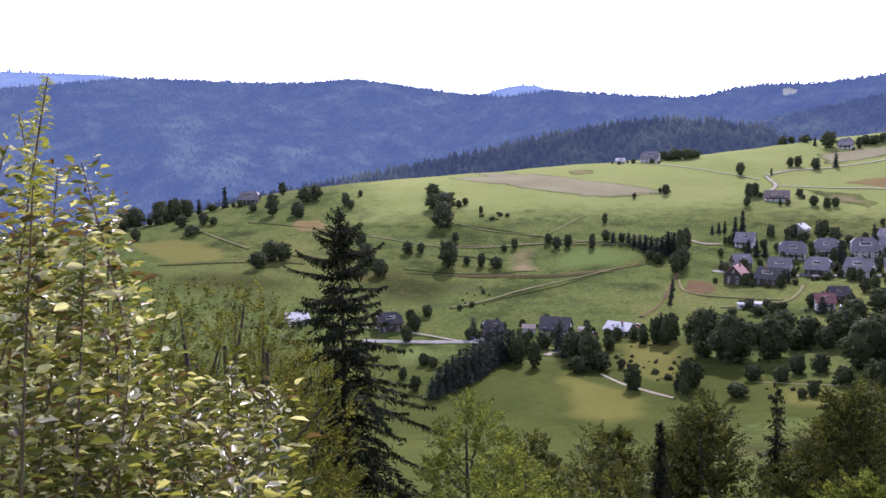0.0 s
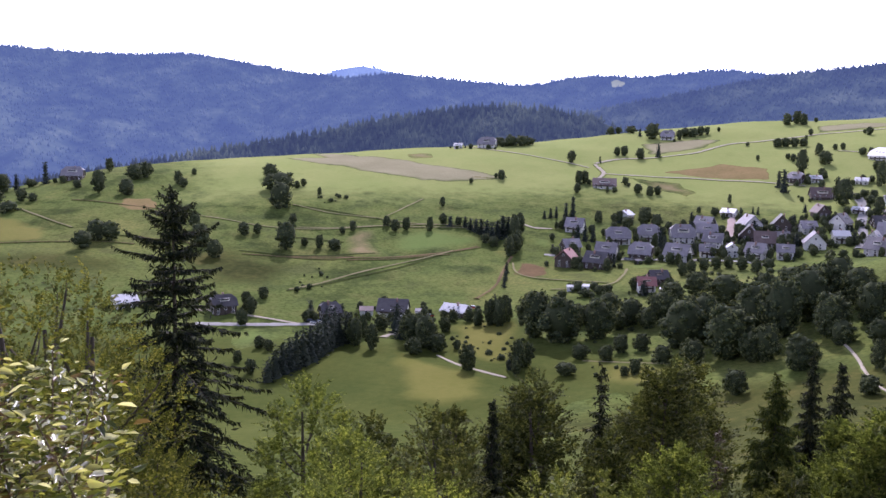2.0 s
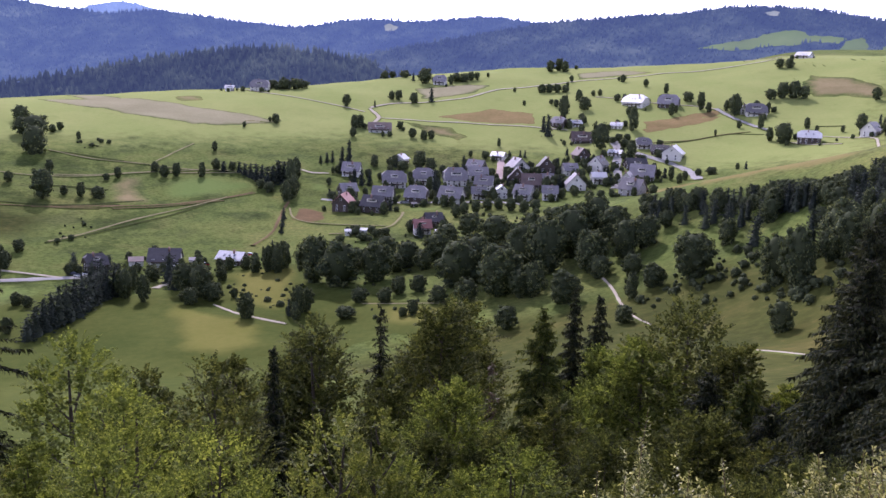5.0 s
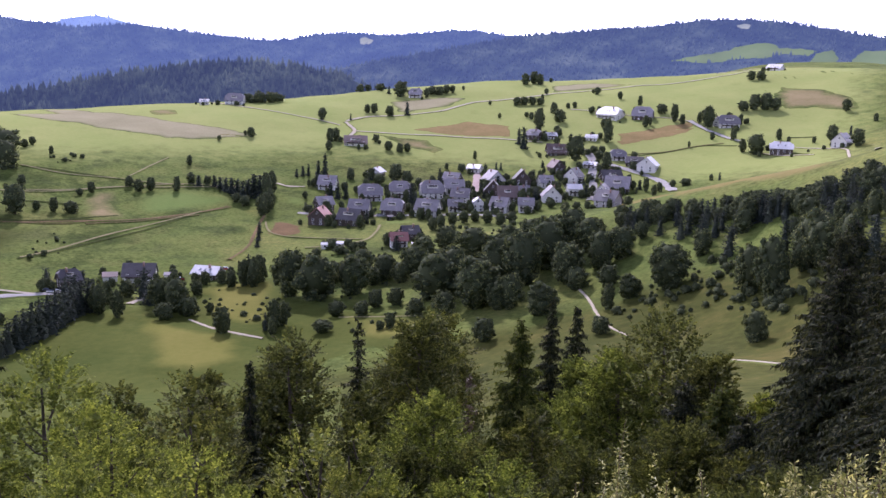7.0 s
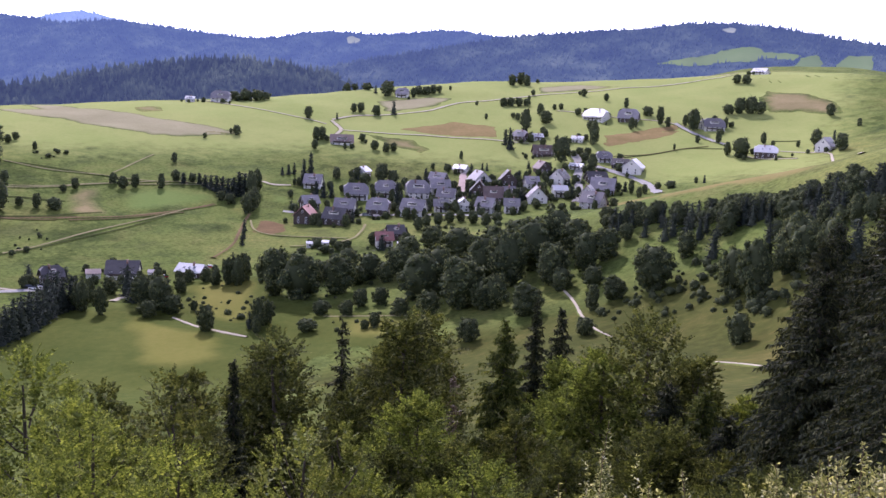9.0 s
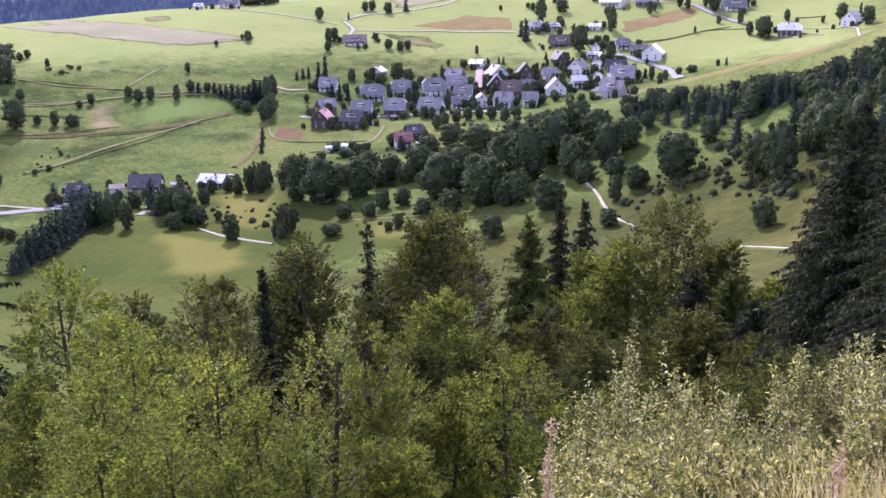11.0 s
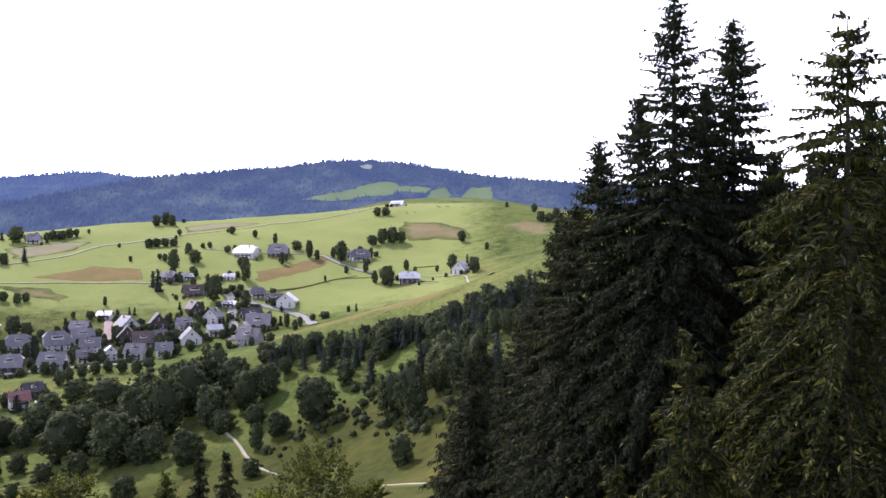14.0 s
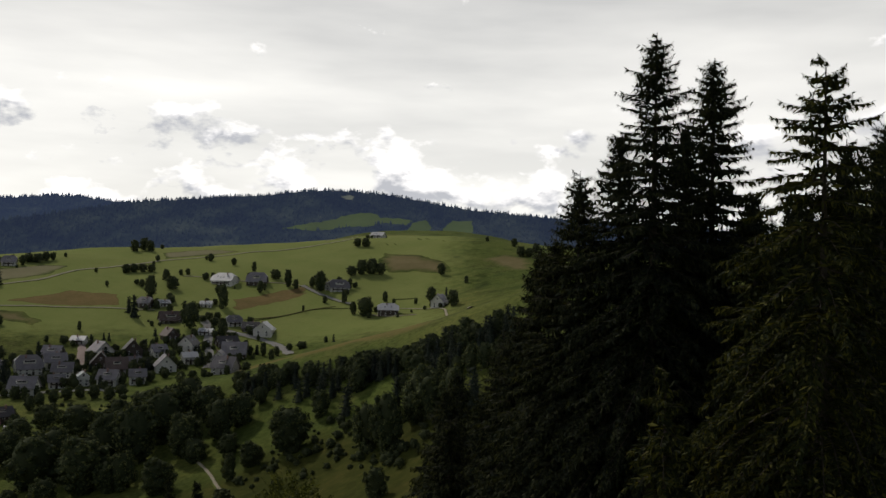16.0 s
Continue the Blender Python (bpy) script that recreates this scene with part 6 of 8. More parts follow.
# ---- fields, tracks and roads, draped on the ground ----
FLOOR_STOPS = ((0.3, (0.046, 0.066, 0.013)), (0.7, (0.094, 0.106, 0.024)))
M_FIELD = {
    "stubble": worn("stubble_field", ((0.3, (0.215, 0.20, 0.11)), (0.7, (0.30, 0.275, 0.165))), 0.03, 0.6, 0.6, 0.5),
    "bare": worn("dry_field", ((0.3, (0.165, 0.145, 0.066)), (0.7, (0.26, 0.205, 0.105))), 0.05, 0.5, 0.9, 0.9),
    "bare2": worn("worn_pasture", ((0.3, (0.16, 0.135, 0.05)), (0.7, (0.27, 0.185, 0.085))), 0.05, 0.4, 0.6, 0.8),
    "earth": worn("bare_earth", ((0.3, (0.10, 0.068, 0.035)), (0.7, (0.18, 0.12, 0.06))), 0.1, 1.2, 0.4, 0.4),
    "hay": worn("dry_meadow", ((0.3, (0.145, 0.15, 0.036)), (0.7, (0.19, 0.178, 0.05))), 0.03, 0.4, 0.5, 0.6),
    # mown grass, brightened: the sun on the upper slope is put into the colour
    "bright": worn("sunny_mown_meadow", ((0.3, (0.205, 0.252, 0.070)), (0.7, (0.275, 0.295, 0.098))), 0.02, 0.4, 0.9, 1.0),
    "olive": worn("coarse_olive_pasture", ((0.35, (0.034, 0.043, 0.011)), (0.55, (0.07, 0.076, 0.019)), (0.7, (0.122, 0.105, 0.032))), 0.03, 0.3, 0.9, 0.8),
    "mown": worn("mown_valley_meadow", ((0.3, (0.12, 0.128, 0.026)), (0.7, (0.165, 0.155, 0.04))), 0.03, 0.4, 0.7, 0.6, FLOOR_STOPS),
    # valley grass, darkened: shade is put into the colour
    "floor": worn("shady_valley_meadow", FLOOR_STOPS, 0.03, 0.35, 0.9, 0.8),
    "tan": worn("rough_tan_grass", ((0.3, (0.15, 0.132, 0.044)), (0.7, (0.215, 0.176, 0.065))), 0.04, 0.5, 0.6, 0.7),
    "lush": worn("lush_meadow", ((0.3, (0.115, 0.17, 0.042)), (0.7, (0.15, 0.20, 0.055))), 0.05, 0.5, 0.9, 0.8),
    "gravel": worn("pale_gravel", ((0.3, (0.31, 0.28, 0.21)), (0.7, (0.44, 0.39, 0.31))), 0.2, 2, 0.25, 0.25),
    "asphalt": worn("grey_asphalt", ((0.3, (0.26, 0.25, 0.24)), (0.7, (0.36, 0.35, 0.33))), 0.2, 3, 0.15, 0.1),
    "paving": worn("pinkish_paving", ((0.3, (0.36, 0.28, 0.255)), (0.7, (0.47, 0.38, 0.345))), 0.3, 3, 0.15, 0.1),
    "track": worn("worn_track", ((0.3, (0.16, 0.15, 0.075)), (0.7, (0.27, 0.235, 0.13))), 0.08, 1, 0.5, 0.7),
    "tread": worn("earth_track", ((0.3, (0.09, 0.07, 0.035)), (0.7, (0.2, 0.14, 0.075))), 0.08, 1, 0.5, 0.7),
    # dark lines beside tracks and terraces: shade is painted into the grass colour
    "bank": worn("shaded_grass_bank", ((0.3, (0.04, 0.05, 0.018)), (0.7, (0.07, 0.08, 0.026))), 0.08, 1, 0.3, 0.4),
}
FIELD_LABEL = {"mown": "mown yellowish meadow on the valley floor", "tan": "rough tan grass along the crest", "floor": "deep green grass of the valley floor, shade in its colour", "stubble": "pale mown stubble field on the hillside", "bare": "dry reddish-brown field in the meadows", "bare2": "worn brownish pasture on the slope", "earth": "patch of bare brown earth", "hay": "yellowish dry meadow on the slope", "bright": "bright yellow-green mown meadow near the crest, sunlight in its colour", "olive": "coarse olive-green pasture on the slope", "lush": "fresh green meadow strip by the village"}
ROAD_LABEL = {"gravel": "pale gravel farm road across the meadows", "asphalt": "light grey asphalt village street", "paving": "pinkish paved steep lane between houses", "track": "worn pale grass track on the hillside", "earth": "brown earth track along the slope", "bank": "dark strip along the slope, shade put into its colour"}


def edge_distance(x, y, outline):
    """How far inside an outline places lie; negative outside."""
    p = np.array(outline, float)
    best, odd = np.full(x.shape, 1e9), np.zeros(x.shape, bool)
    for (ax, ay), (bx, by) in zip(p, np.roll(p, -1, 0)):
        t = np.clip(((x - ax) * (bx - ax) + (y - ay) * (by - ay)) / ((bx - ax) ** 2 + (by - ay) ** 2 + 1e-9), 0, 1)
        best = np.minimum(best, np.hypot(x - ax - t * (bx - ax), y - ay - t * (by - ay)))
        if by != ay:
            odd ^= ((ay > y) != (by > y)) & (x < (bx - ax) * (y - ay) / (by - ay) + ax)
    return np.where(odd, best, -best)


def cells(x, y, keep):
    """Points and faces of the kept cells of a grid."""
    nx, ny = keep.shape
    i, j = np.nonzero(keep[:-1, :-1] | keep[1:, :-1] | keep[:-1, 1:] | keep[1:, 1:])
    f = np.stack([i * ny + j, (i + 1) * ny + j, (i + 1) * ny + j + 1, i * ny + j + 1], 1)
    used, f = np.unique(f, return_inverse=True)
    return used, f.reshape(-1, 4)


def draped_patch(outline, material, seed, kind_):
    p = np.array(outline, float)
    lo, hi = p.min(0) - 8, p.max(0) + 8
    belt_like = float(max(hi - lo)) > 330
    step = max(2.5, float(max(hi - lo)) / (75 if not belt_like else 190))
    x, y = np.meshgrid(np.arange(lo[0], hi[0] + step, step), np.arange(lo[1], hi[1] + step, step), indexing="ij")
    wob = 2.2 * (np.sin(x / 9 + seed) * np.sin(y / 7 + seed * 2) + 0.5 * np.sin(x / 3.1) * np.sin(y / 3.7))
    deep = edge_distance(x, y, outline) + wob
    used, f = cells(x, y, deep > -step)
    x, y, deep = x.ravel()[used], y.ravel()[used], deep.ravel()[used]
    z = ground(x, y) + np.clip(deep * 0.06, -0.3, 0.16 if belt_like or kind_ in ("floor", "olive") else 0.45) + 0.004 * (seed % 15) + (0.4 if kind_ == "mown" else 0.0)
    me = mesh_from("field", np.stack([x, y, z], 1), f, material, True)
    me.attributes.new("inside", "FLOAT", "POINT").data.foreach_set("value", np.clip(deep / {"bright": 70.0, "olive": 30.0, "floor": 35.0, "hay": 14.0, "mown": 12.0, "bare": 15.0, "stubble": 12.0, "tan": 14.0, "lush": 16.0}.get(kind_, 5.0), -0.5, 1).astype(np.float32))
    return me


def draped_strip(line, width, material, seed, rise=(0.0, 0.5, 0.68, 0.72, 0.68, 0.5, 0.0)):
    rng = np.random.default_rng(seed)
    p = np.array(line, float)
    d = np.concatenate([[0], np.cumsum(np.linalg.norm(np.diff(p, axis=0), axis=1))])
    n = max(6, int(d[-1] / 2.5))
    s = np.linspace(0, d[-1], n)
    c = np.stack([np.interp(s, d, p[:, 0]), np.interp(s, d, p[:, 1])], 1)
    w = min(5, max(1, n // 8))
    k = np.ones(2 * w + 1) / (2 * w + 1)
    for q in (0, 1):
        c[:, q] = np.convolve(np.pad(c[:, q], w, "reflect", reflect_type="odd"), k, "valid")
    t = unit(np.gradient(c, axis=0))
    side = np.stack([-t[:, 1], t[:, 0]], 1)
    half = width / 2 * (1 + 0.12 * rng.normal(size=n))
    cols = np.array([-2.2, -1.2, -0.6, 0, 0.6, 1.2, 2.2])
    v = c[:, None] + side[:, None] * (half[:, None] * cols[None])[..., None]
    z = ground(v[..., 0], v[..., 1]) + np.array(rise)[None]
    me = mesh_from("road", np.concatenate([v, z[..., None]], -1), grid_faces(n, 7)[:, ::-1], material, True)
    inside_ = np.repeat(np.array([[0, 0.12, 0.75, 1, 0.75, 0.12, 0]]), n, 0)
    me.attributes.new("inside", "FLOAT", "POINT").data.foreach_set("value", inside_.astype(np.float32).ravel())
    return me


def belt(inner, outer):
    """Outline of a belt of land between two lines of (bearing, distance)."""
    line = inner + outer[::-1]
    return [(r * math.sin(radians(b)), r * math.cos(radians(b))) for b, r in line]


# brighter belt at the crest, darker on the valley floor: painted sun and shade
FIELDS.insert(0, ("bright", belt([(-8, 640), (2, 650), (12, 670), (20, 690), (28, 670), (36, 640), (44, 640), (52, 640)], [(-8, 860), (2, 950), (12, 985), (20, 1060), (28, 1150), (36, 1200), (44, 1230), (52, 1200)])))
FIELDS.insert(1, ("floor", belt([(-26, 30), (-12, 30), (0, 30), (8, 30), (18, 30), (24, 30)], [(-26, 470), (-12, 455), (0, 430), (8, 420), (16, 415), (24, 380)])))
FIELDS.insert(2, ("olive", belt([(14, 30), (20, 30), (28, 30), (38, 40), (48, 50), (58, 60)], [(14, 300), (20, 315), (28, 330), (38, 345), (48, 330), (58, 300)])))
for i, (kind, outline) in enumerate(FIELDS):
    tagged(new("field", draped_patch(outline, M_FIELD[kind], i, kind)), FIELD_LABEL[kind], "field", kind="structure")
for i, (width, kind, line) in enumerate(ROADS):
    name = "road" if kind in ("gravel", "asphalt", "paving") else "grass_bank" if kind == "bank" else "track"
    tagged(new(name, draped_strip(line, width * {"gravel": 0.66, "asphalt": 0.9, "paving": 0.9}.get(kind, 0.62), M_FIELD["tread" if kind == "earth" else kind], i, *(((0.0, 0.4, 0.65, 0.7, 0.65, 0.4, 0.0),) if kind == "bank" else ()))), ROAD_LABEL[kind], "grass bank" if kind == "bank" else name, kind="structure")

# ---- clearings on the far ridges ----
# bluish haze is put into the clearings as emission too
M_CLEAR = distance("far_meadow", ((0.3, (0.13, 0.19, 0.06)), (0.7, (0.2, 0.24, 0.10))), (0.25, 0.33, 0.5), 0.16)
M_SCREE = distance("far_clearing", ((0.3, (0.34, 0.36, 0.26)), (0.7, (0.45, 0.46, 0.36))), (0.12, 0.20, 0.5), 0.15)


def ridge_patch(ridge, bearing, r, half_turn, half_r, material, label, lift=1.5):
    nodes, crest_at, depth, rough, seed = ridge
    u = np.linspace(0, 2 * math.pi, 40, endpoint=False)
    wob = 1 + 0.12 * np.sin(3 * u + bearing) + 0.08 * np.sin(5 * u)
    rings = np.linspace(1, 0.02, 9)
    b = bearing + half_turn * np.cos(u)[None] * wob * rings[:, None]
    q = r + half_r * np.sin(u)[None] * wob * rings[:, None]
    x, y = polar(b, q)
    v = np.stack([x, y, ridge_height(nodes, crest_at, depth, b, q, rough, seed) + lift], -1)
    v = np.concatenate([v, v[:, :1]], 1)
    tagged(new("clearing", mesh_from("clearing", v, grid_faces(9, 41), material, True)), label, "clearing", kind="structure")


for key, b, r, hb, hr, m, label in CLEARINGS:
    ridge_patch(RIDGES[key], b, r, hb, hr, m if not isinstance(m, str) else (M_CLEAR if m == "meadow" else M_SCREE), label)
for outline in UPLAND_MEADOWS:
    nodes, crest_at, depth, rough, seed = RIDGES["backdrop_summit"]
    p = np.array(outline)
    bb, rr = np.meshgrid(np.arange(p[:, 0].min() - 0.1, p[:, 0].max() + 0.1, 0.05), np.arange(p[:, 1].min() - 4, p[:, 1].max() + 4, 2.0), indexing="ij")
    deep = edge_distance(bb * 40, rr, [(a * 40, c) for a, c in outline]) + 2.5 * np.sin(bb * 9) * np.sin(rr / 11)
    used, f = cells(bb, rr, deep > 0)
    bb, rr = bb.ravel()[used], rr.ravel()[used]
    x, y = polar(bb, rr)
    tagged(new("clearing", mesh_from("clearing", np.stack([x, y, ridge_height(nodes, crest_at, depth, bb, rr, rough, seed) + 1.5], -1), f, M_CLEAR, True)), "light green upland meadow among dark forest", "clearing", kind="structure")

# ---- trees farther off ----
FAR_BROAD = [tree_kind("broadleaf_tree", crown_meshes("far_broadleaf", 1.0, 0.44, 600, 0.075, 20 + k, M_DARKLEAF, 20, (0.06, 0.12, 0.03)[k % 3], (0.5, 0.58, 0.42)[k % 3], 0.40), "green broadleaved tree standing in the meadow") for k in range(6)]
FAR_SPRUCE = [tree_kind("conifer_tree", spruce_meshes("far_conifer", 1.0, 0.28, 14, 6, 8, 30 + k, M_FARNEEDLE, 1.0, 0.03, 0.3, 0.12, 0.5, inner=1, heart=0.55), "dark green conifer tree on the hillside") for k in range(4)]
FAR_BUSH = [tree_kind("bush", crown_meshes("far_bush", 1.0, 0.65, 100, 0.16, 40 + k, M_DARKLEAF, 10, 0.02, 0.4, 0.42), "low dark green bush on the slope", "bush") for k in range(3)]
MID_BROAD = [tree_kind("valley_tree", crown_meshes("mid_broadleaf", 1.0, 0.42, 2100, 0.048, 50 + k, M_DARKLEAF, (34, 42, 30)[k % 3], (0.04, 0.08, 0.03)[k % 3], (0.5, 0.56, 0.44, 0.6)[k % 4], 0.32), "large dark green broadleaved tree on the valley side") for k in range(6)]
MID_SPRUCE = [tree_kind("valley_spruce", spruce_meshes("mid_conifer", 1.0, 0.27, 18, 6, 11, 60 + k, M_FARNEEDLE, 1.0, 0.03, 0.35, 0.075, 0.42, inner=2, heart=0.55), "dark spruce tree on the valley side") for k in range(4)]


def plant_all(rows, kinds, ratio, label, group, count=[0]):
    for x, y, h, w in rows:
        count[0] += 1
        ob = plant(kinds[count[0] % len(kinds)], x, y, h, 0.02 * h, squash=min(1.8, max(0.55, (w / h) / ratio)), label=label)
        tagged(ob, group=group)


plant_all(SLOPE_TREE_BROAD, FAR_BROAD, 0.9, "round dark green tree on the grazed slope", "trees on the grazed slope")
plant_all(SLOPE_TREE_BUSH, FAR_BUSH, 1.4, "low dark bush on the grazed slope", "bushes on the grazed slope")
plant_all(SLOPE_TREE_CONIFER, FAR_SPRUCE, 0.5, "single dark conifer on the meadow crest", "trees on the grazed slope")
plant_all(WOODLAND_TREE_BROAD, FAR_BROAD, 0.9, "dark woodland tree at the meadow's edge", "trees of the wood edge")
plant_all(WOODLAND_TREE_CONIFER, FAR_SPRUCE, 0.5, "dark conifer at the meadow's edge", "trees of the wood edge")
plant_all(HEDGEROW_TREE_BROAD, FAR_BROAD, 0.9, "dark broadleaved tree in a hillside hedgerow", "trees of the hedgerow")
plant_all([(x, y, h * 0.75, w * 1.15) for x, y, h, w in HEDGEROW_TREE_CONIFER], FAR_SPRUCE, 0.5, "dark conifer in a dense hillside row", "trees of the hedgerow")
plant_all(HILL_TREE_BROAD, FAR_BROAD, 0.9, "small round tree on the upper meadows", "trees of the upper meadows")
plant_all(HILL_TREE_CONIFER, FAR_SPRUCE, 0.5, "small dark conifer on the upper meadows", "trees of the upper meadows")
plant_all(HILL_TREE_BUSH, FAR_BUSH, 1.4, "dark clump of bushes beside the hilltop farm", "bushes of the upper meadows")
plant_all(BROOKSIDE_TREE_BROAD, FAR_BROAD, 0.9, "green tree along the brook above the village", "trees along the brook")
plant_all(BROOKSIDE_TREE_CONIFER, FAR_SPRUCE, 0.5, "dark conifer along the brook above the village", "trees along the brook")
plant_all(FARM_TREE_BROAD, FAR_BROAD, 0.9, "green tree near the scattered farmhouses", "trees near the farms")
plant_all(FARM_TREE_CONIFER, FAR_SPRUCE, 0.5, "small dark conifer near a farmhouse", "trees near the farms")
plant_all(STREET_TREE_BROAD, FAR_BROAD, 0.9, "green tree beside the village road", "trees beside the road")
plant_all(VILLAGE_TREE_BROAD, FAR_BROAD, 0.9, "green garden tree between village houses", "garden trees")
plant_all(VILLAGE_TREE_CONIFER, FAR_SPRUCE, 0.5, "dark conifer between village houses", "garden trees")
plant_all(VILLAGE_TREE_BUSH, FAR_BUSH, 1.4, "low garden bush by the street", "garden bushes")
_rows = []
for hx, hy, hw_, *_rest in HOUSES:
    for k in range(3 if math.hypot(hx, hy) < 700 else 1):
        a_ = RNG.uniform(0, 6.28)
        d_ = hw_ * RNG.uniform(0.75, 1.15)
        h_ = RNG.uniform(1.8, 5.5)
        _rows.append((hx + math.cos(a_) * d_, hy + math.sin(a_) * d_ * 0.9, h_, h_ * RNG.uniform(0.8, 1.3)))
plant_all(_rows, FAR_BROAD + FAR_BUSH, 1.1, "green garden bush close to a house", "garden bushes")
plant_all(LANE_TREE_BROAD, MID_BROAD, 0.9, "dark green tree beside the valley lane", "trees along the lane")
plant_all([(x, y, h * 0.92, w * 1.35) for x, y, h, w in LANE_TREE_CONIFER], MID_SPRUCE, 0.36, "tall dark spruce below the valley lane", "trees along the lane")
plant_all(VALLEY_TREE_BROAD, MID_BROAD, 0.75, "large dark broadleaved tree of the valley wood", "trees of the valley wood")
plant_all(VALLEY_TREE_CONIFER, MID_SPRUCE, 0.5, "dark conifer of the valley wood", "trees of the valley wood")
plant_all(SPUR_TREE_BROAD, MID_BROAD, 0.9, "dark tree on the rough slope below the spur", "trees on the spur")
plant_all(SPUR_TREE_CONIFER, MID_SPRUCE, 0.5, "dark spruce on the rough slope below the spur", "trees on the spur")
plant_all([(x, y, h * 0.78, w) for x, y, h, w in SPUR_ROW_BROAD], MID_BROAD, 0.95, "dark broadleaved tree in the row below the crest", "tree row below the crest")
plant_all([(x, y, h * 0.8, w) for x, y, h, w in SPUR_ROW_CONIFER], MID_SPRUCE, 0.44, "dark conifer in the row below the crest", "tree row below the crest")


def inside(x, y, outline):
    hit = False
    for (a, b), (c, d) in zip(outline, outline[1:] + outline[:1]):
        if (b > y) != (d > y) and x < (c - a) * (y - b) / (d - b) + a:
            hit = not hit
    return hit


def scrub(count, outline):
    xs, ys = [p[0] for p in outline], [p[1] for p in outline]
    rows, tries = [], 0
    while len(rows) < count and tries < 4000:
        tries += 1
        x, y = RNG.uniform(min(xs), max(xs)), RNG.uniform(min(ys), max(ys))
        if inside(x, y, outline):
            h = RNG.choice((1.0, 1.3, 1.6, 2.2, 3.2))
            rows.append((x, y, h, h * RNG.uniform(1.1, 1.7)))
    plant_all(rows, FAR_BUSH, 1.4, "low green scrub bush on rough grassland", "scrub bushes")


for item in (SCRUB_0, SCRUB_1, SCRUB_2, SCRUB_3, SCRUB_4, SCRUB_5, SCRUB_6, SCRUB_7, SCRUB_8):
    scrub(*item)


# ---- houses ----
def boxes(*list_of):
    """Points and faces of boxes given as (x0, x1, y0, y1, z0, z1)."""
    out = []
    f = np.array([[0, 1, 3, 2], [4, 6, 7, 5], [0, 4, 5, 1], [2, 3, 7, 6], [0, 2, 6, 4], [1, 5, 7, 3]])
    for x0, x1, y0, y1, z0, z1 in list_of:
        v = np.array([(x, y, z) for x in (x0, x1) for y in (y0, y1) for z in (z0, z1)], float)
        out.append((v, f))
    return join(out)


ROOF = {
    "grey": surface("grey_shingle_roof", ((0.3, (0.18, 0.165, 0.172)), (0.7, (0.30, 0.275, 0.288))), 0.3, 4, 0.55, 0.4, obj=0.25),
    "dark": surface("dark_slate_roof", ((0.3, (0.06, 0.055, 0.06)), (0.7, (0.12, 0.11, 0.115))), 0.3, 4, 0.5, 0.4, obj=0.2),
    "brown": surface("brown_tile_roof", ((0.3, (0.13, 0.095, 0.085)), (0.7, (0.21, 0.155, 0.14))), 0.3, 4, 0.6, 0.35, obj=0.2),
    "red": surface("faded_red_tile_roof", ((0.3, (0.28, 0.13, 0.115)), (0.7, (0.40, 0.20, 0.175))), 0.3, 4, 0.6, 0.35),
    "light": surface("pale_metal_roof", ((0.3, (0.46, 0.46, 0.48)), (0.7, (0.62, 0.62, 0.64))), 0.4, 4, 0.4, 0.5),
}
WALL = {
    "white": surface("white_render", ((0.3, (0.58, 0.56, 0.52)), (0.7, (0.74, 0.72, 0.68))), 0.6, 6),
    "wood": surface("weathered_wood_cladding", ((0.3, (0.055, 0.045, 0.04)), (0.7, (0.12, 0.095, 0.08))), 0.8, 5),
    "grey": surface("grey_render", ((0.3, (0.34, 0.33, 0.33)), (0.7, (0.45, 0.44, 0.43))), 0.6, 6),
}
M_GLASS, _nt, _b = mat("window_glass", 0.08, 0.6)
_b.inputs["Base Color"].default_value = (0.03, 0.035, 0.045, 1)
M_TRIM = surface("painted_window_frame", ((0.3, (0.66, 0.64, 0.60)), (0.7, (0.8, 0.78, 0.75))), 2, 12)
M_CHIMNEY = surface("chimney_brick", ((0.3, (0.24, 0.15, 0.12)), (0.7, (0.36, 0.24, 0.2))), 2, 12)
WIN_FRAME = mesh_from("window_frame", *boxes((-0.65, 0.65, -0.06, 0.06, -0.8, -0.65), (-0.65, 0.65, -0.06, 0.06, 0.65, 0.8), (-0.65, -0.52, -0.06, 0.06, -0.65, 0.65), (0.52, 0.65, -0.06, 0.06, -0.65, 0.65), (-0.04, 0.04, -0.05, 0.05, -0.65, 0.65)), M_TRIM)
WIN_PANE = mesh_from("window_pane", *boxes((-0.52, 0.52, -0.02, 0.02, -0.65, 0.65)), M_GLASS)
DOOR = mesh_from("door", *boxes((-0.55, 0.55, -0.06, 0.06, 0, 2.1), (-0.65, -0.55, -0.08, 0.08, 0, 2.2), (0.55, 0.65, -0.08, 0.08, 0, 2.2), (-0.65, 0.65, -0.08, 0.08, 2.1, 2.25)), WALL["wood"])
M_SKYLIGHT, _nt, _b = mat("skylight_glass", 0.5, 0.3)
_b.inputs["Base Color"].default_value = (0.2, 0.22, 0.25, 1)
SKYLIGHT = mesh_from("skylight", *boxes((-0.5, 0.5, -0.7, 0.7, -0.03, 0.05), (-0.58, 0.58, -0.78, -0.7, -0.03, 0.08), (-0.58, 0.58, 0.7, 0.78, -0.03, 0.08)), M_SKYLIGHT)
CHIMNEY = mesh_from("chimney", *boxes((-0.4, 0.4, -0.4, 0.4, -1.0, 1.1), (-0.48, 0.48, -0.48, 0.48, 1.1, 1.22)), M_CHIMNEY)


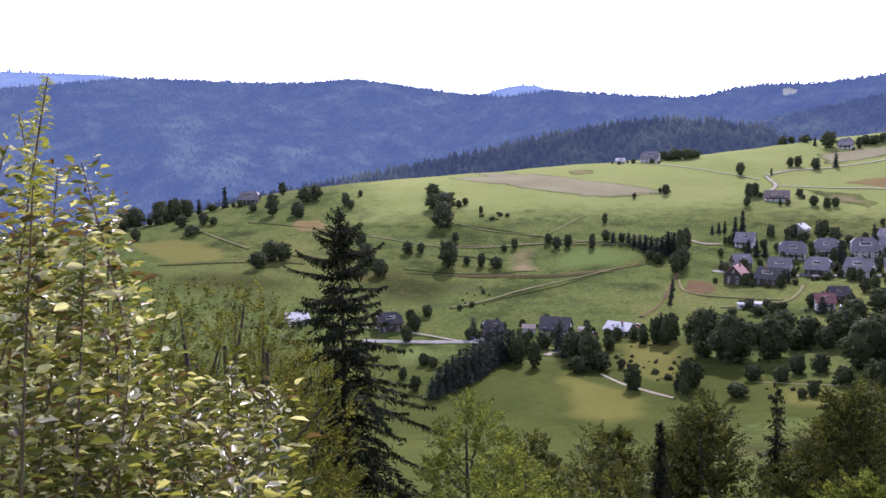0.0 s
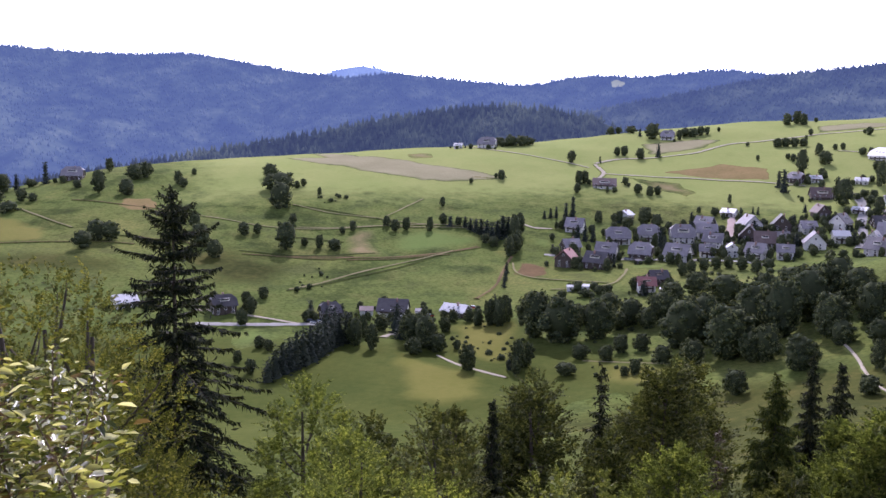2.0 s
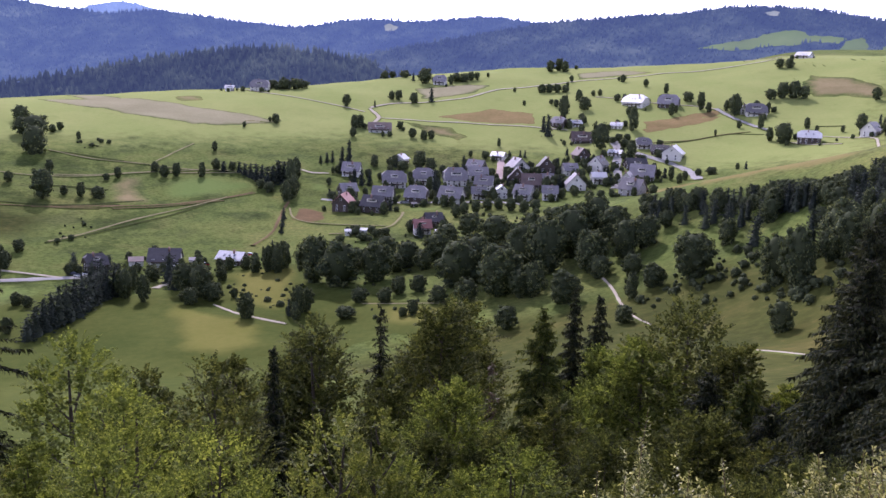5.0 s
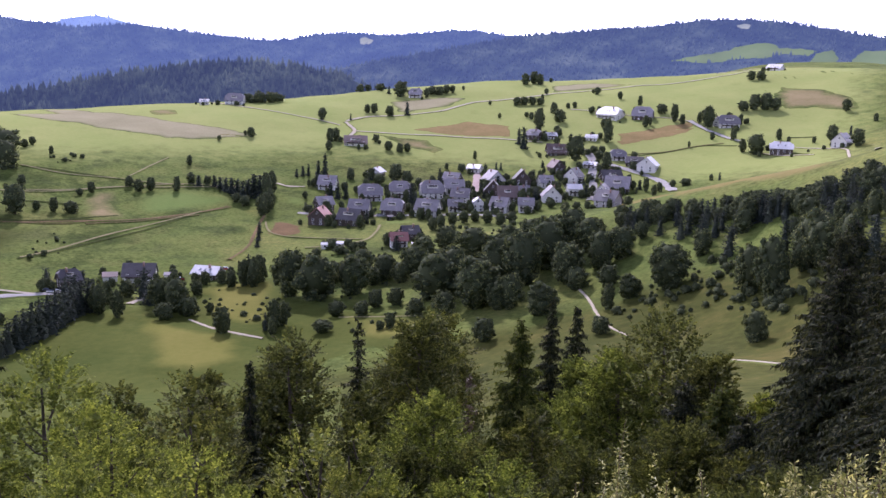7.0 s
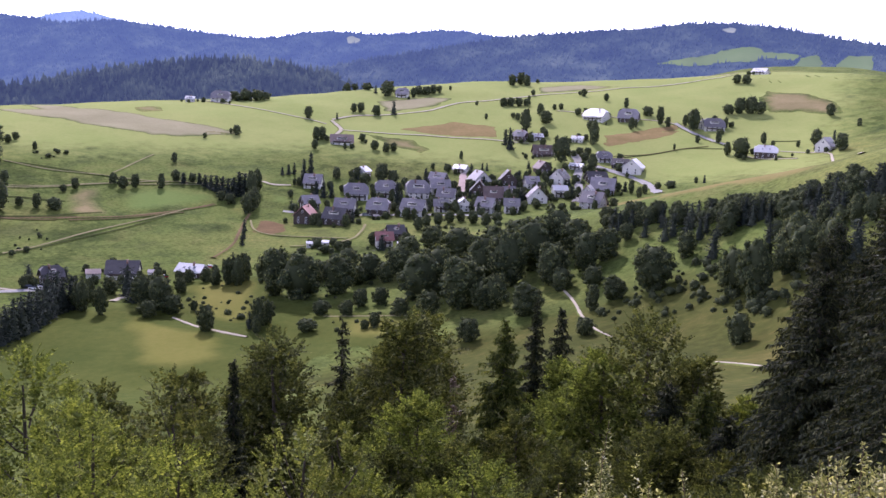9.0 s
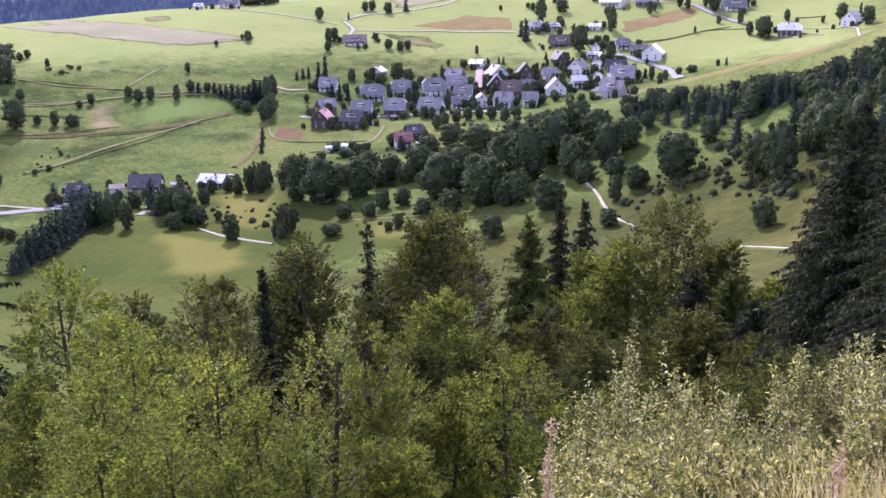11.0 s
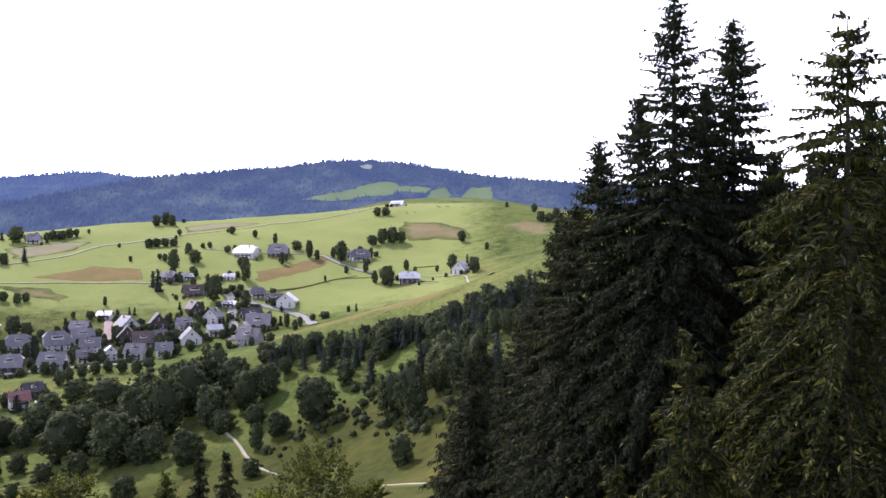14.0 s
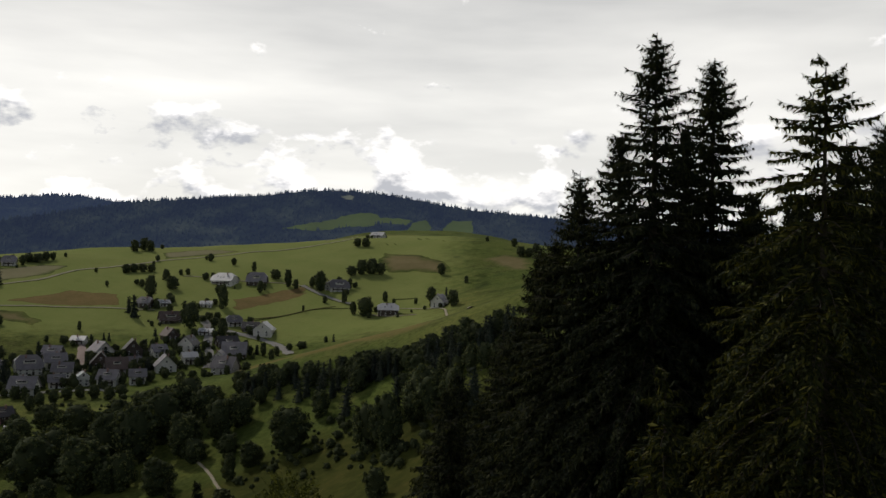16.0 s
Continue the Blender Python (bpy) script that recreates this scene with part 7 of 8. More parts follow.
def house(x, y, width, show, roof, walls, n):
    rng = random.Random(n * 7 + 3)
    far = math.hypot(x, y)
    face = -math.degrees(math.atan2(x, y)) + rng.uniform(-28, 28)
    w = max(3.5, width * 0.9 - 0.5)
    village = 450 < far < 680 and x > 150
    small = w < 7
    long_ = w if show != "g" else w * rng.uniform(1.1, 1.35)
    deep = (w * rng.uniform(0.72, 0.88)) if show != "g" else w
    if show == "g":
        face += 90
    hw = 2.4 if small else rng.uniform(3.0, 3.6) if show == "e" and not village else rng.uniform(4.4, 5.4)
    rise = deep * 0.5 * (0.55 if small else rng.uniform(0.8, 0.98) if show == "e" and not village else rng.uniform(0.95, 1.15))
    if roof == "light" and not small:
        rise *= 0.7
    z = min(float(ground(x + dx, y + dy)) for dx in (-w / 3, w / 3) for dy in (-w / 3, w / 3))
    kind = {"grey": "grey-roofed", "dark": "dark-roofed", "brown": "brown-roofed", "red": "red-roofed", "light": "pale-roofed"}[roof]
    what = "small shed" if small else {"h": "farmhouse with a half-hipped roof", "e": "house with a broad gabled roof", "g": "house, gable towards the valley"}[show]
    ob = tagged(new("shed" if small else "house"), f"{kind} {what}, {walls if walls != 'wood' else 'timber'} walls", "shed" if small else "house", "village houses")
    ob.matrix_basis = pose(x, y, z, 0, 0, face)
    L, D = long_ / 2, deep / 2
    hip = rise * 0.45 if show == "h" else 0.0
    cut = hip * D / rise
    # walls: a solid body with its gables
    v = [(sx * L, sy * D, zz) for sx in (-1, 1) for sy in (-1, 1) for zz in (-2.5, hw)]
    bm = bmesh.new()
    bv = [bm.verts.new(p) for p in v]
    for f in ((0, 1, 3, 2), (4, 6, 7, 5), (0, 4, 5, 1), (2, 3, 7, 6), (0, 2, 6, 4)):
        bm.faces.new([bv[i] for i in f])
    zt = hw + rise - hip - 0.25
    yt = D * (hip + 0.25) / rise if hip else 0.05
    for sx, (a, b) in ((-1, (1, 3)), (1, (5, 7))):
        t0, t1 = bm.verts.new((sx * L, -yt, zt)), bm.verts.new((sx * L, yt, zt))
        bm.faces.new([bv[a], bv[b], t1, t0])
    me = bpy.data.meshes.new("wall")
    bmesh.ops.recalc_face_normals(bm, faces=bm.faces)
    bm.to_mesh(me)
    bm.free()
    me.materials.append(WALL[walls])
    part("wall", me, ob)
    # roof: two slabs with eaves and, where half-hipped, end slopes
    o, th = (0.4 if small else 0.95), 0.28
    e = L + o * 0.8
    ze = hw - o * rise / D
    bm = bmesh.new()
    r_in = e - (cut + 0.4 if hip else 0)
    lo = [bm.verts.new(p) for p in ((-e, -D - o, ze), (e, -D - o, ze), (e, D + o, ze), (-e, D + o, ze))]
    rd = [bm.verts.new((-r_in, 0, hw + rise)), bm.verts.new((r_in, 0, hw + rise))]
    if hip:
        q = [bm.verts.new((sx * e, sy * cut, hw + rise - hip)) for sx, sy in ((-1, -1), (1, -1), (1, 1), (-1, 1))]
        faces = [bm.faces.new(k) for k in ((lo[0], lo[1], q[1], rd[1], rd[0], q[0]), (lo[2], lo[3], q[3], rd[0], rd[1], q[2]), (q[0], rd[0], q[3]), (q[1], q[2], rd[1]))]
    else:
        faces = [bm.faces.new(k) for k in ((lo[0], lo[1], rd[1], rd[0]), (lo[2], lo[3], rd[0], rd[1]))]
    ext = bmesh.ops.extrude_face_region(bm, geom=faces)
    for g in ext["geom"]:
        if isinstance(g, bmesh.types.BMVert):
            g.co.z += th
    bmesh.ops.recalc_face_normals(bm, faces=bm.faces)
    me = bpy.data.meshes.new("roof")
    bm.to_mesh(me)
    bm.free()
    me.materials.append(ROOF[roof])
    rf = part("roof", me, ob)
    if not small:
        ch = part("chimney", CHIMNEY, rf)
        ch.location = (rng.uniform(-0.4, 0.4) * L, rng.choice((-0.25, 0.25)) * D, hw + rise * 0.85 + 0.4)
        if show != "g" and roof != "light" and rng.random() < 0.75:
            # a wide dormer with a band of windows in the front slope
            half, z0, z1 = L * rng.uniform(0.28, 0.5), hw + rise * 0.3, hw + rise * 0.62
            y0, y1 = -D * 0.72, -D * 0.3
            part("dormer", mesh_from("dormer", *boxes((-half, half, y0, y1, z0, z1)), WALL["white"]), rf, "pale dormer front")
            part("dormer_roof", mesh_from("dormer_roof", *boxes((-half - 0.35, half + 0.35, y0 - 0.5, y1 + 0.25, z1 + 0.004, z1 + 0.22)), ROOF[roof]), rf)
            part("dormer_window", mesh_from("dormer_window", *boxes((-half * 0.8, half * 0.8, y0 - 0.04, y0 - 0.004, z0 + 0.55 * (z1 - z0), z1 - 0.15)), M_GLASS), rf, "dark dormer windows")
        elif rng.random() < 0.65:
            pitch = math.atan2(rise, D)
            cols_ = rng.randint(2, 4)
            for k in range(cols_):
                sk = part("skylight", SKYLIGHT, rf)
                up_ = rng.choice((0.38, 0.42, 0.5))
                sk.location = ((k + 0.5) / cols_ * 1.3 * L - 0.65 * L, -D * (1 - up_) - 0.05, hw + rise * up_ + th + 0.04)
                sk.rotation_euler = (pitch, 0, 0)
    # windows by storey on the long and gable sides
    def window(px, py, pz, turn):
        fr = part("window", WIN_FRAME, ob)
        fr.location, fr.rotation_euler = (px, py, pz), (0, 0, turn)
        part("pane", WIN_PANE, fr)
    if small:
        window(0, -D - 0.03, 1.5, 0)
    else:
        cols = max(3, int(long_ / 3.6))
        for fl in (1.3, 3.3):
            for k in range(cols):
                px = (k + 0.5) / cols * 2 * L - L
                if fl == 1.3 and k == cols // 2:
                    dr = part("door", DOOR, ob)
                    dr.location = (px, -D - 0.04, 0.1)
                else:
                    window(px, -D - 0.03, fl, 0)
            for k in range(2):
                for s in (-1, 1):
                    window(s * (L + 0.03), (k - 0.5) * D * 0.9, fl, math.pi / 2)
        if not hip:
            for s in (-1, 1):
                window(s * (L + 0.03), 0, hw + rise * 0.4, math.pi / 2)
        if walls == "white" and rng.random() < 0.6:
            bal = mesh_from("balcony", *boxes((-L * 0.8, L * 0.8, -D - 1.1, -D - 0.05, 2.25, 2.4), (-L * 0.8, L * 0.8, -D - 1.12, -D - 1.04, 2.4, 3.2)), WALL["wood"])
            part("balcony", bal, ob, "dark wooden balcony")


for n, row in enumerate(HOUSES):
    house(*row, n)

# garden bushes and small trees by the houses
GARDEN = [tree_kind("garden_shrub", crown_meshes("garden_shrub", 1.0, 0.5, 160, 0.13, 140 + k, (M_DARKLEAF, M_DARKNEAR)[k % 2], 9, 0.02, 0.45, 0.42), "leafy green garden bush beside a village house", "bush", "garden bushes in the village") for k in range(3)]
for n, (x, y, w, *_) in enumerate(HOUSES):
    if w < 8:
        continue
    for k in range(RNG.randint(2, 4)):
        a, d = RNG.uniform(0, 6.28), w * RNG.uniform(0.75, 1.05)
        px, py = x + d * math.sin(a), y + d * math.cos(a)
        if all(math.hypot(px - hx, py - hy) > hw * 0.62 for hx, hy, hw, *_ in HOUSES):
            plant(RNG.choice(GARDEN), px, py, RNG.uniform(2.6, 7.4))

# taller trees standing between the village houses
_rows = []
for x, y, w, *_ in HOUSES:
    if 450 < math.hypot(x, y) < 680 and x > 150 and w > 8:
        for k in range(2):
            a, d = RNG.uniform(0, 6.28), w * RNG.uniform(0.7, 0.95)
            px, py, h = x + d * math.sin(a), y + d * math.cos(a), RNG.uniform(5.0, 9.5)
            if all(math.hypot(px - hx, py - hy) > hw * 0.58 for hx, hy, hw, *_ in HOUSES):
                _rows.append((px, py, h, h * RNG.uniform(0.55, 0.85)))
plant_all(_rows[::3], FAR_SPRUCE, 0.5, "dark conifer between village houses", "garden trees")
plant_all(_rows[1::3] + _rows[2::3], FAR_BROAD, 0.9, "green garden tree between village houses", "garden trees")

# ---- parked cars ----
CAR_PAINT = {}
for _name, _c in (("white", (0.75, 0.75, 0.74)), ("dark", (0.04, 0.045, 0.055)), ("silver", (0.42, 0.43, 0.44)), ("red", (0.3, 0.03, 0.03))):
    m_, nt_, b_ = mat(_name + "_car_paint", 0.25, 0.5)
    b_.inputs["Base Color"].default_value = (*_c, 1)
    CAR_PAINT[_name] = m_
M_TYRE = surface("tyre_rubber", ((0.3, (0.02, 0.02, 0.02)), (0.7, (0.04, 0.04, 0.04))), 4, 20)
a_ = np.arange(14) * 2 * math.pi / 14
_wv = np.concatenate([np.stack([np.cos(a_) * 0.32, np.full(14, s), np.sin(a_) * 0.32], 1) for s in (-0.1, 0.1)] + [np.array([[0, -0.1, 0], [0, 0.1, 0]])])
_k = np.arange(14)
_wf = np.concatenate([np.stack([_k, (_k + 1) % 14, (_k + 1) % 14 + 14, _k + 14], 1), np.stack([_k, np.full(14, 28), (_k + 1) % 14, (_k + 1) % 14], 1), np.stack([_k + 14, (_k + 1) % 14 + 14, np.full(14, 29), np.full(14, 29)], 1)])


def car_mesh(name, outline, half, inset, material):
    """A body from a side outline, drawn in towards the top."""
    p = np.array(outline, float)
    n = len(p)
    zz = (p[:, 1] - p[:, 1].min()) / np.ptp(p[:, 1])
    v = np.concatenate([np.stack([p[:, 0], s * (half - inset * zz), p[:, 1]], 1) for s in (-1, 1)])
    me = bpy.data.meshes.new(name)
    faces = [(i, (i + 1) % n, (i + 1) % n + n, i + n) for i in range(n)] + [tuple(range(n))[::-1], tuple(range(n, 2 * n))]
    me.from_pydata([tuple(q) for q in v], [], faces)
    me.materials.append(material)
    return me


WHEEL = bpy.data.meshes.new("wheel")
WHEEL.from_pydata([tuple(q) for q in _wv], [], [tuple(dict.fromkeys(f)) for f in _wf.tolist()])
WHEEL.materials.append(M_TYRE)
for n, (x, y) in enumerate(CARS):
    paint = ("white", "white", "dark", "silver", "white", "red")[n % 6]
    ob = tagged(new("car"), f"{paint} passenger car parked beside the houses", "car", "parked cars")
    ob.matrix_basis = pose(x, y, float(ground(x, y)) + 0.55, 0, 0, -math.degrees(math.atan2(x, y)) + (n * 37) % 50 - 25)
    part("body", car_mesh("car_body", [(-2.1, 0.25), (2.1, 0.25), (2.12, 0.7), (1.2, 0.88), (-1.9, 0.95), (-2.12, 0.8)], 0.86, 0.06, CAR_PAINT[paint]), ob)
    part("cabin", car_mesh("car_cabin", [(-1.85, 0.92), (1.2, 0.88), (0.45, 1.42), (-1.3, 1.45)], 0.78, 0.14, M_GLASS), ob, "dark car windows")
    for sx in (-1.3, 1.3):
        for sy in (-0.78, 0.78):
            wh = part("wheel", WHEEL, ob)
            wh.location = (sx, sy, 0.32)


# ---- trees of the slope below the viewpoint ----
M_HAZEL = foliage("hazel_leaves", ((0, (0.042, 0.052, 0.014)), (0.6, (0.08, 0.09, 0.02)), (1, (0.19, 0.185, 0.045))), 0.36, 0.7, 0.1)
M_ASH = foliage("ash_leaves", ((0, (0.06, 0.078, 0.022)), (0.6, (0.115, 0.135, 0.036)), (1, (0.22, 0.235, 0.075))), 0.38, 0.6, 0.2)
# yellower copy of the spruce needles, with sunlight put into the colour
M_YSPRUCE = foliage("sunlit_spruce_needles", ((0, (0.016, 0.021, 0.009)), (0.55, (0.03, 0.037, 0.012)), (0.8, (0.07, 0.072, 0.018)), (1, (0.15, 0.14, 0.032))), 0.18, 0.75, 0.08)
M_LARCH = foliage("light_conifer_needles", ((0, (0.03, 0.042, 0.012)), (0.6, (0.058, 0.076, 0.02)), (1, (0.14, 0.155, 0.036))), 0.25, 0.8, 0.05)
M_DEAD = foliage("withered_needles", ((0, (0.06, 0.045, 0.03)), (0.6, (0.10, 0.075, 0.045)), (1, (0.15, 0.11, 0.065))), 0.1)
NEAR_LABEL = {
    "tallspruce": ("spruce_tree", "tall old spruce with drooping boughs and gaps"),
    "spruce": ("spruce_tree", "tall dark green spruce on the steep slope"), "yspruce": ("spruce_tree", "near spruce with yellowish green sunlit boughs"),
    "hazel": ("hazel_tree", "leafy young hazel with small green leaves"), "beech": ("beech_tree", "bright green beech on the steep slope"),
    "darkbeech": ("beech_tree", "dark green broad-crowned beech below the viewpoint"), "ash": ("ash_tree", "slender young ash with pale green leaves"),
    "thin": ("spruce_tree", "thin-crowned ragged spruce among beeches"), "larch": ("fir_tree", "lighter green conifer below the viewpoint"), "dead": ("spruce_tree", "withered brownish spruce on the slope")}


def near_tree(x, y, h, w, kind, n):
    far = math.hypot(x, y)
    name, label = NEAR_LABEL[kind]
    r = w / 2 * (1.3 if kind in ("beech", "darkbeech", "hazel") else 1.9 if kind == "ash" else 1.0)
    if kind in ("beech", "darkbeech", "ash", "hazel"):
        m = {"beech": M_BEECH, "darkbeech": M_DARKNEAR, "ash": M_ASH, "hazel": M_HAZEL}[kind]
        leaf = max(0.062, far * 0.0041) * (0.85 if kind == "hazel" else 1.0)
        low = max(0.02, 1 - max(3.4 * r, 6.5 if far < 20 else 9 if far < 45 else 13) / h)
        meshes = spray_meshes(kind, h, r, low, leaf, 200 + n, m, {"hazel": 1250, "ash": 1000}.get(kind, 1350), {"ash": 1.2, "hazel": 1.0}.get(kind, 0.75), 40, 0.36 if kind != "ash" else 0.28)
    else:
        m = {"spruce": M_SPRUCE, "tallspruce": M_SPRUCE, "yspruce": M_YSPRUCE, "thin": M_SPRUCE, "larch": M_LARCH, "dead": M_DEAD}[kind]
        r *= {"spruce": 1.45, "yspruce": 1.4, "larch": 2.0, "thin": 1.5, "tallspruce": 1.45}.get(kind, 1.0)
        twig = max(0.12, min(0.5, far * (0.0055 if kind == "yspruce" else 0.0054)))
        loose = kind in ("thin", "dead", "tallspruce")
        meshes = conifer_meshes(kind, h, r, twig, 200 + n, m, 0.62 if loose else 0.36 if kind == "yspruce" else max(0.3, twig * 1.2), 6 if loose else 8, 0.72, 0.4 if kind != "yspruce" else 0.62, 0.4 if loose else 0.15, 13.0 if far < 50 else 24.0, (1.25 if kind == "tallspruce" else 0.6) if loose else 1.15 if kind == "yspruce" else 0.95)
    ob = tree_kind(name, meshes, label, "tree", "trees on the near slope")
    ob.matrix_basis = pose(x, y, float(ground(x, y)) - 0.2, 0, 0, (n * 67) % 360)


for n, row in enumerate(NEAR_TREES):
    near_tree(*row, n)


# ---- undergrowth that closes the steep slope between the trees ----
# mostly the dark leaf copy, painting the gaps between trees as shade
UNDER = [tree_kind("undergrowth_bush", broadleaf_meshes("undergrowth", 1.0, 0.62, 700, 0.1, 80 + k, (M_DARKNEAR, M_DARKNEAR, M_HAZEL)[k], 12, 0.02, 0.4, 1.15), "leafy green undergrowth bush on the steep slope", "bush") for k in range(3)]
_made = 0
while _made < 100:
    b_, r_ = RNG.uniform(-26, 62), RNG.uniform(15, 130)
    if b_ > 36 and r_ < 26:
        continue
    x_, y_ = r_ * math.sin(radians(b_)), r_ * math.cos(radians(b_))
    h_ = RNG.uniform(1.6, 3.4) if r_ < 60 else RNG.uniform(3, 6)
    tagged(plant(UNDER[_made % 3], x_, y_, h_, 0.2, squash=RNG.uniform(0.9, 1.4)), group="undergrowth of the slope")
    _made += 1


# ---- shrubs within reach ----
def ovate_leaf(length, width, curl):
    """One leaf, two halves folded along the rib, its tip bent down."""
    v = [(0, 0, 0), (0.28, -0.5, 0.10), (0.68, -0.36, 0.08), (1, 0, -curl), (0.68, 0.36, 0.08), (0.28, 0.5, 0.10), (0.35, 0, 0), (0.7, 0, -curl * 0.4)]
    v = np.array(v) * (length, width, length)
    f = [(0, 1, 6, 6), (1, 2, 7, 6), (2, 3, 7, 7), (0, 6, 5, 5), (6, 7, 4, 5), (7, 3, 4, 4)]
    return v, [tuple(dict.fromkeys(q)) for q in f]


# the palest leaf tones are sun glare painted into the colour
M_SALLOW = foliage("sallow_leaves", ((0, (0.10, 0.065, 0.03)), (0.1, (0.20, 0.13, 0.06)), (0.16, (0.07, 0.09, 0.022)), (0.5, (0.20, 0.22, 0.05)), (0.68, (0.36, 0.36, 0.09)), (0.8, (0.52, 0.50, 0.24)), (1, (0.75, 0.73, 0.63))), 0.42, 0.3, 0.6)
M_WILLOW = foliage("willow_leaves", ((0, (0.075, 0.085, 0.03)), (0.5, (0.175, 0.185, 0.075)), (0.8, (0.32, 0.31, 0.14)), (1, (0.52, 0.50, 0.34))), 0.42, 0.35, 0.5)
M_TWIG = surface("brown_twig", ((0.3, (0.09, 0.06, 0.04)), (0.7, (0.19, 0.14, 0.09))), 20, 90)
M_STRAW = foliage("dry_grass", ((0, (0.24, 0.19, 0.11)), (0.5, (0.38, 0.31, 0.19)), (1, (0.54, 0.47, 0.32))), 0.35, 0.6, 0.3)
M_SEED = foliage("withered_seed_heads", ((0, (0.22, 0.13, 0.09)), (0.5, (0.36, 0.25, 0.19)), (1, (0.5, 0.4, 0.33))), 0.25)
LEAF_MESHES = []
for _k in range(4):
    v_, f_ = ovate_leaf(1.0, 0.46 + 0.06 * _k, 0.10 + 0.07 * _k)
    me_ = bpy.data.meshes.new("leaf")
    me_.from_pydata([tuple(q) for q in v_], [], f_)
    me_.materials.append(M_SALLOW)
    LEAF_MESHES.append(me_)


def leaf_cloud(places, dirs, normals, lengths, width):
    """Many folded leaves in one mesh."""
    v0, _ = ovate_leaf(1.0, width, 0.16)
    side = unit(np.cross(normals, dirs))
    up = unit(np.cross(dirs, side))
    L = lengths[:, None, None]
    v = places[:, None] + L * (v0[None, :, :1] * dirs[:, None] + v0[None, :, 1:2] * side[:, None] + v0[None, :, 2:] * up[:, None])
    q = np.array([[0, 1, 2, 3], [0, 3, 4, 5]])
    f = (q[None] + 8 * np.arange(len(places))[:, None, None]).reshape(-1, 4)
    return v.reshape(-1, 3), f


def sallow_shrub():
    rng = np.random.default_rng(77)
    foot = np.array([-1.25, 2.1, 0])
    foot[2] = float(ground(foot[0], foot[1]))
    ob = tagged(new("sallow_shrub"), "sunlit sallow shrub with glossy yellow-green leaves", "shrub")
    P, A, N, S = [], [], [], []
    singles = 0
    for i, tip in enumerate(SHOOT_TIPS):
        tip = np.array(tip)
        f = foot + rng.normal(size=3) * (0.25, 0.2, 0)
        f[0] = 0.55 * tip[0] + 0.45 * f[0]
        f[1] = 0.75 * tip[1] + 0.25 * f[1]
        f[2] = min(float(ground(f[0], f[1])) - 0.05, tip[2] - 0.6)
        s = np.linspace(0, 1, 9)[:, None]
        path = f + (tip - f) * s + np.array([0.12 * rng.normal(), 0.1 * rng.normal(), 0]) * np.sin(s * math.pi)
        part("stem", mesh_from("stem", *tube(path, np.linspace(0.011, 0.002, 9), 5), M_TWIG, True), ob)
        length = np.linalg.norm(tip - f)
        n = int(min(560, 320 * length))
        thin = i < 2
        t = 1 - rng.random(n) ** 1.1 * min(1.0, 1.5 / length)
        q = np.array([np.interp(t, s[:, 0], path[:, k]) for k in range(3)]).T
        a = rng.uniform(0, 6.28, n)
        out = unit(np.stack([np.cos(a), np.sin(a), rng.uniform(-0.25, 0.7, n)], 1))
        q = q + out * (rng.random(n)[:, None] ** 1.5 * (0.05 if thin else 0.22) * (1.15 - t[:, None]) * 2)
        ln = (0.022 + 0.042 * rng.random(n) ** 1.4) * (0.6 if thin else 1) * (1 - 0.3 * (t > 0.95))
        nr = unit(np.array([0, 0, 1.0]) + rng.normal(size=(n, 3)) * 0.75)
        for k in range(n):
            if singles < 280 and t[k] > 0.86 and i < 22:
                singles += 1
                lf = part("leaf", LEAF_MESHES[k % 4], ob)
                x = Vector(out[k])
                z = Vector(nr[k])
                y = z.cross(x).normalized()
                m = Matrix((x, y, x.cross(y))).transposed().to_4x4()
                m.translation = Vector(q[k])
                lf.matrix_basis = m @ Matrix.Diagonal((ln[k],) * 3 + (1,))
            else:
                P.append(q[k]), A.append(out[k]), N.append(nr[k]), S.append(ln[k])
    part("foliage", mesh_from("foliage", *leaf_cloud(np.array(P), np.array(A), np.array(N), np.array(S), 0.42), M_SALLOW), ob)


sallow_shrub()


def willow_shrub(x, y, h, w, n):
    rng = np.random.default_rng(300 + n)
    z = float(ground(x, y)) - 0.05
    ob = tagged(new("willow_shrub"), "pale grey-green willow shrub in full sun", "shrub", "willow shrubs on the bank")
    ob.matrix_basis = pose(x, y, z)
    P, A, N, S = [], [], [], []
    h = max(h, 0.55)
    for k in range(16):
        a, d = rng.uniform(0, 6.28), w / 2 * rng.random() ** 0.5
        top = np.array([math.cos(a) * d, math.sin(a) * d, h * rng.uniform(0.55, 1.0) * (1 - 0.35 * d / w)])
        if k == 0:
            top = np.array([0, 0, h])
        s = np.linspace(0, 1, 6)[:, None]
        path = top * (0.25, 0.25, 0) * (1 - s) + top * s + np.array([0.06 * rng.normal(), 0.06 * rng.normal(), 0]) * np.sin(s * math.pi)
        if k < 6:
            part("stem", mesh_from("stem", *tube(path, np.linspace(0.012, 0.003, 6), 5), M_TWIG, True), ob)
        m = 210
        t = 1 - rng.random(m) ** 0.9 * 0.9
        q = np.array([np.interp(t, s[:, 0], path[:, c]) for c in range(3)]).T
        al = unit(rng.normal(size=(m, 3)) + np.array([0, 0, 0.6]))
        q = q + al * (rng.random(m)[:, None] * 0.22 * (1.1 - t[:, None]))
        P.append(q), A.append(al), N.append(unit(rng.normal(size=(m, 3)) + np.array([0, 0, 0.5]))), S.append(rng.uniform(0.025, 0.052, m))
    part("foliage", mesh_from("foliage", *leaf_cloud(*(np.concatenate(q) for q in (P, A, N, S)), 0.42), M_WILLOW), ob)


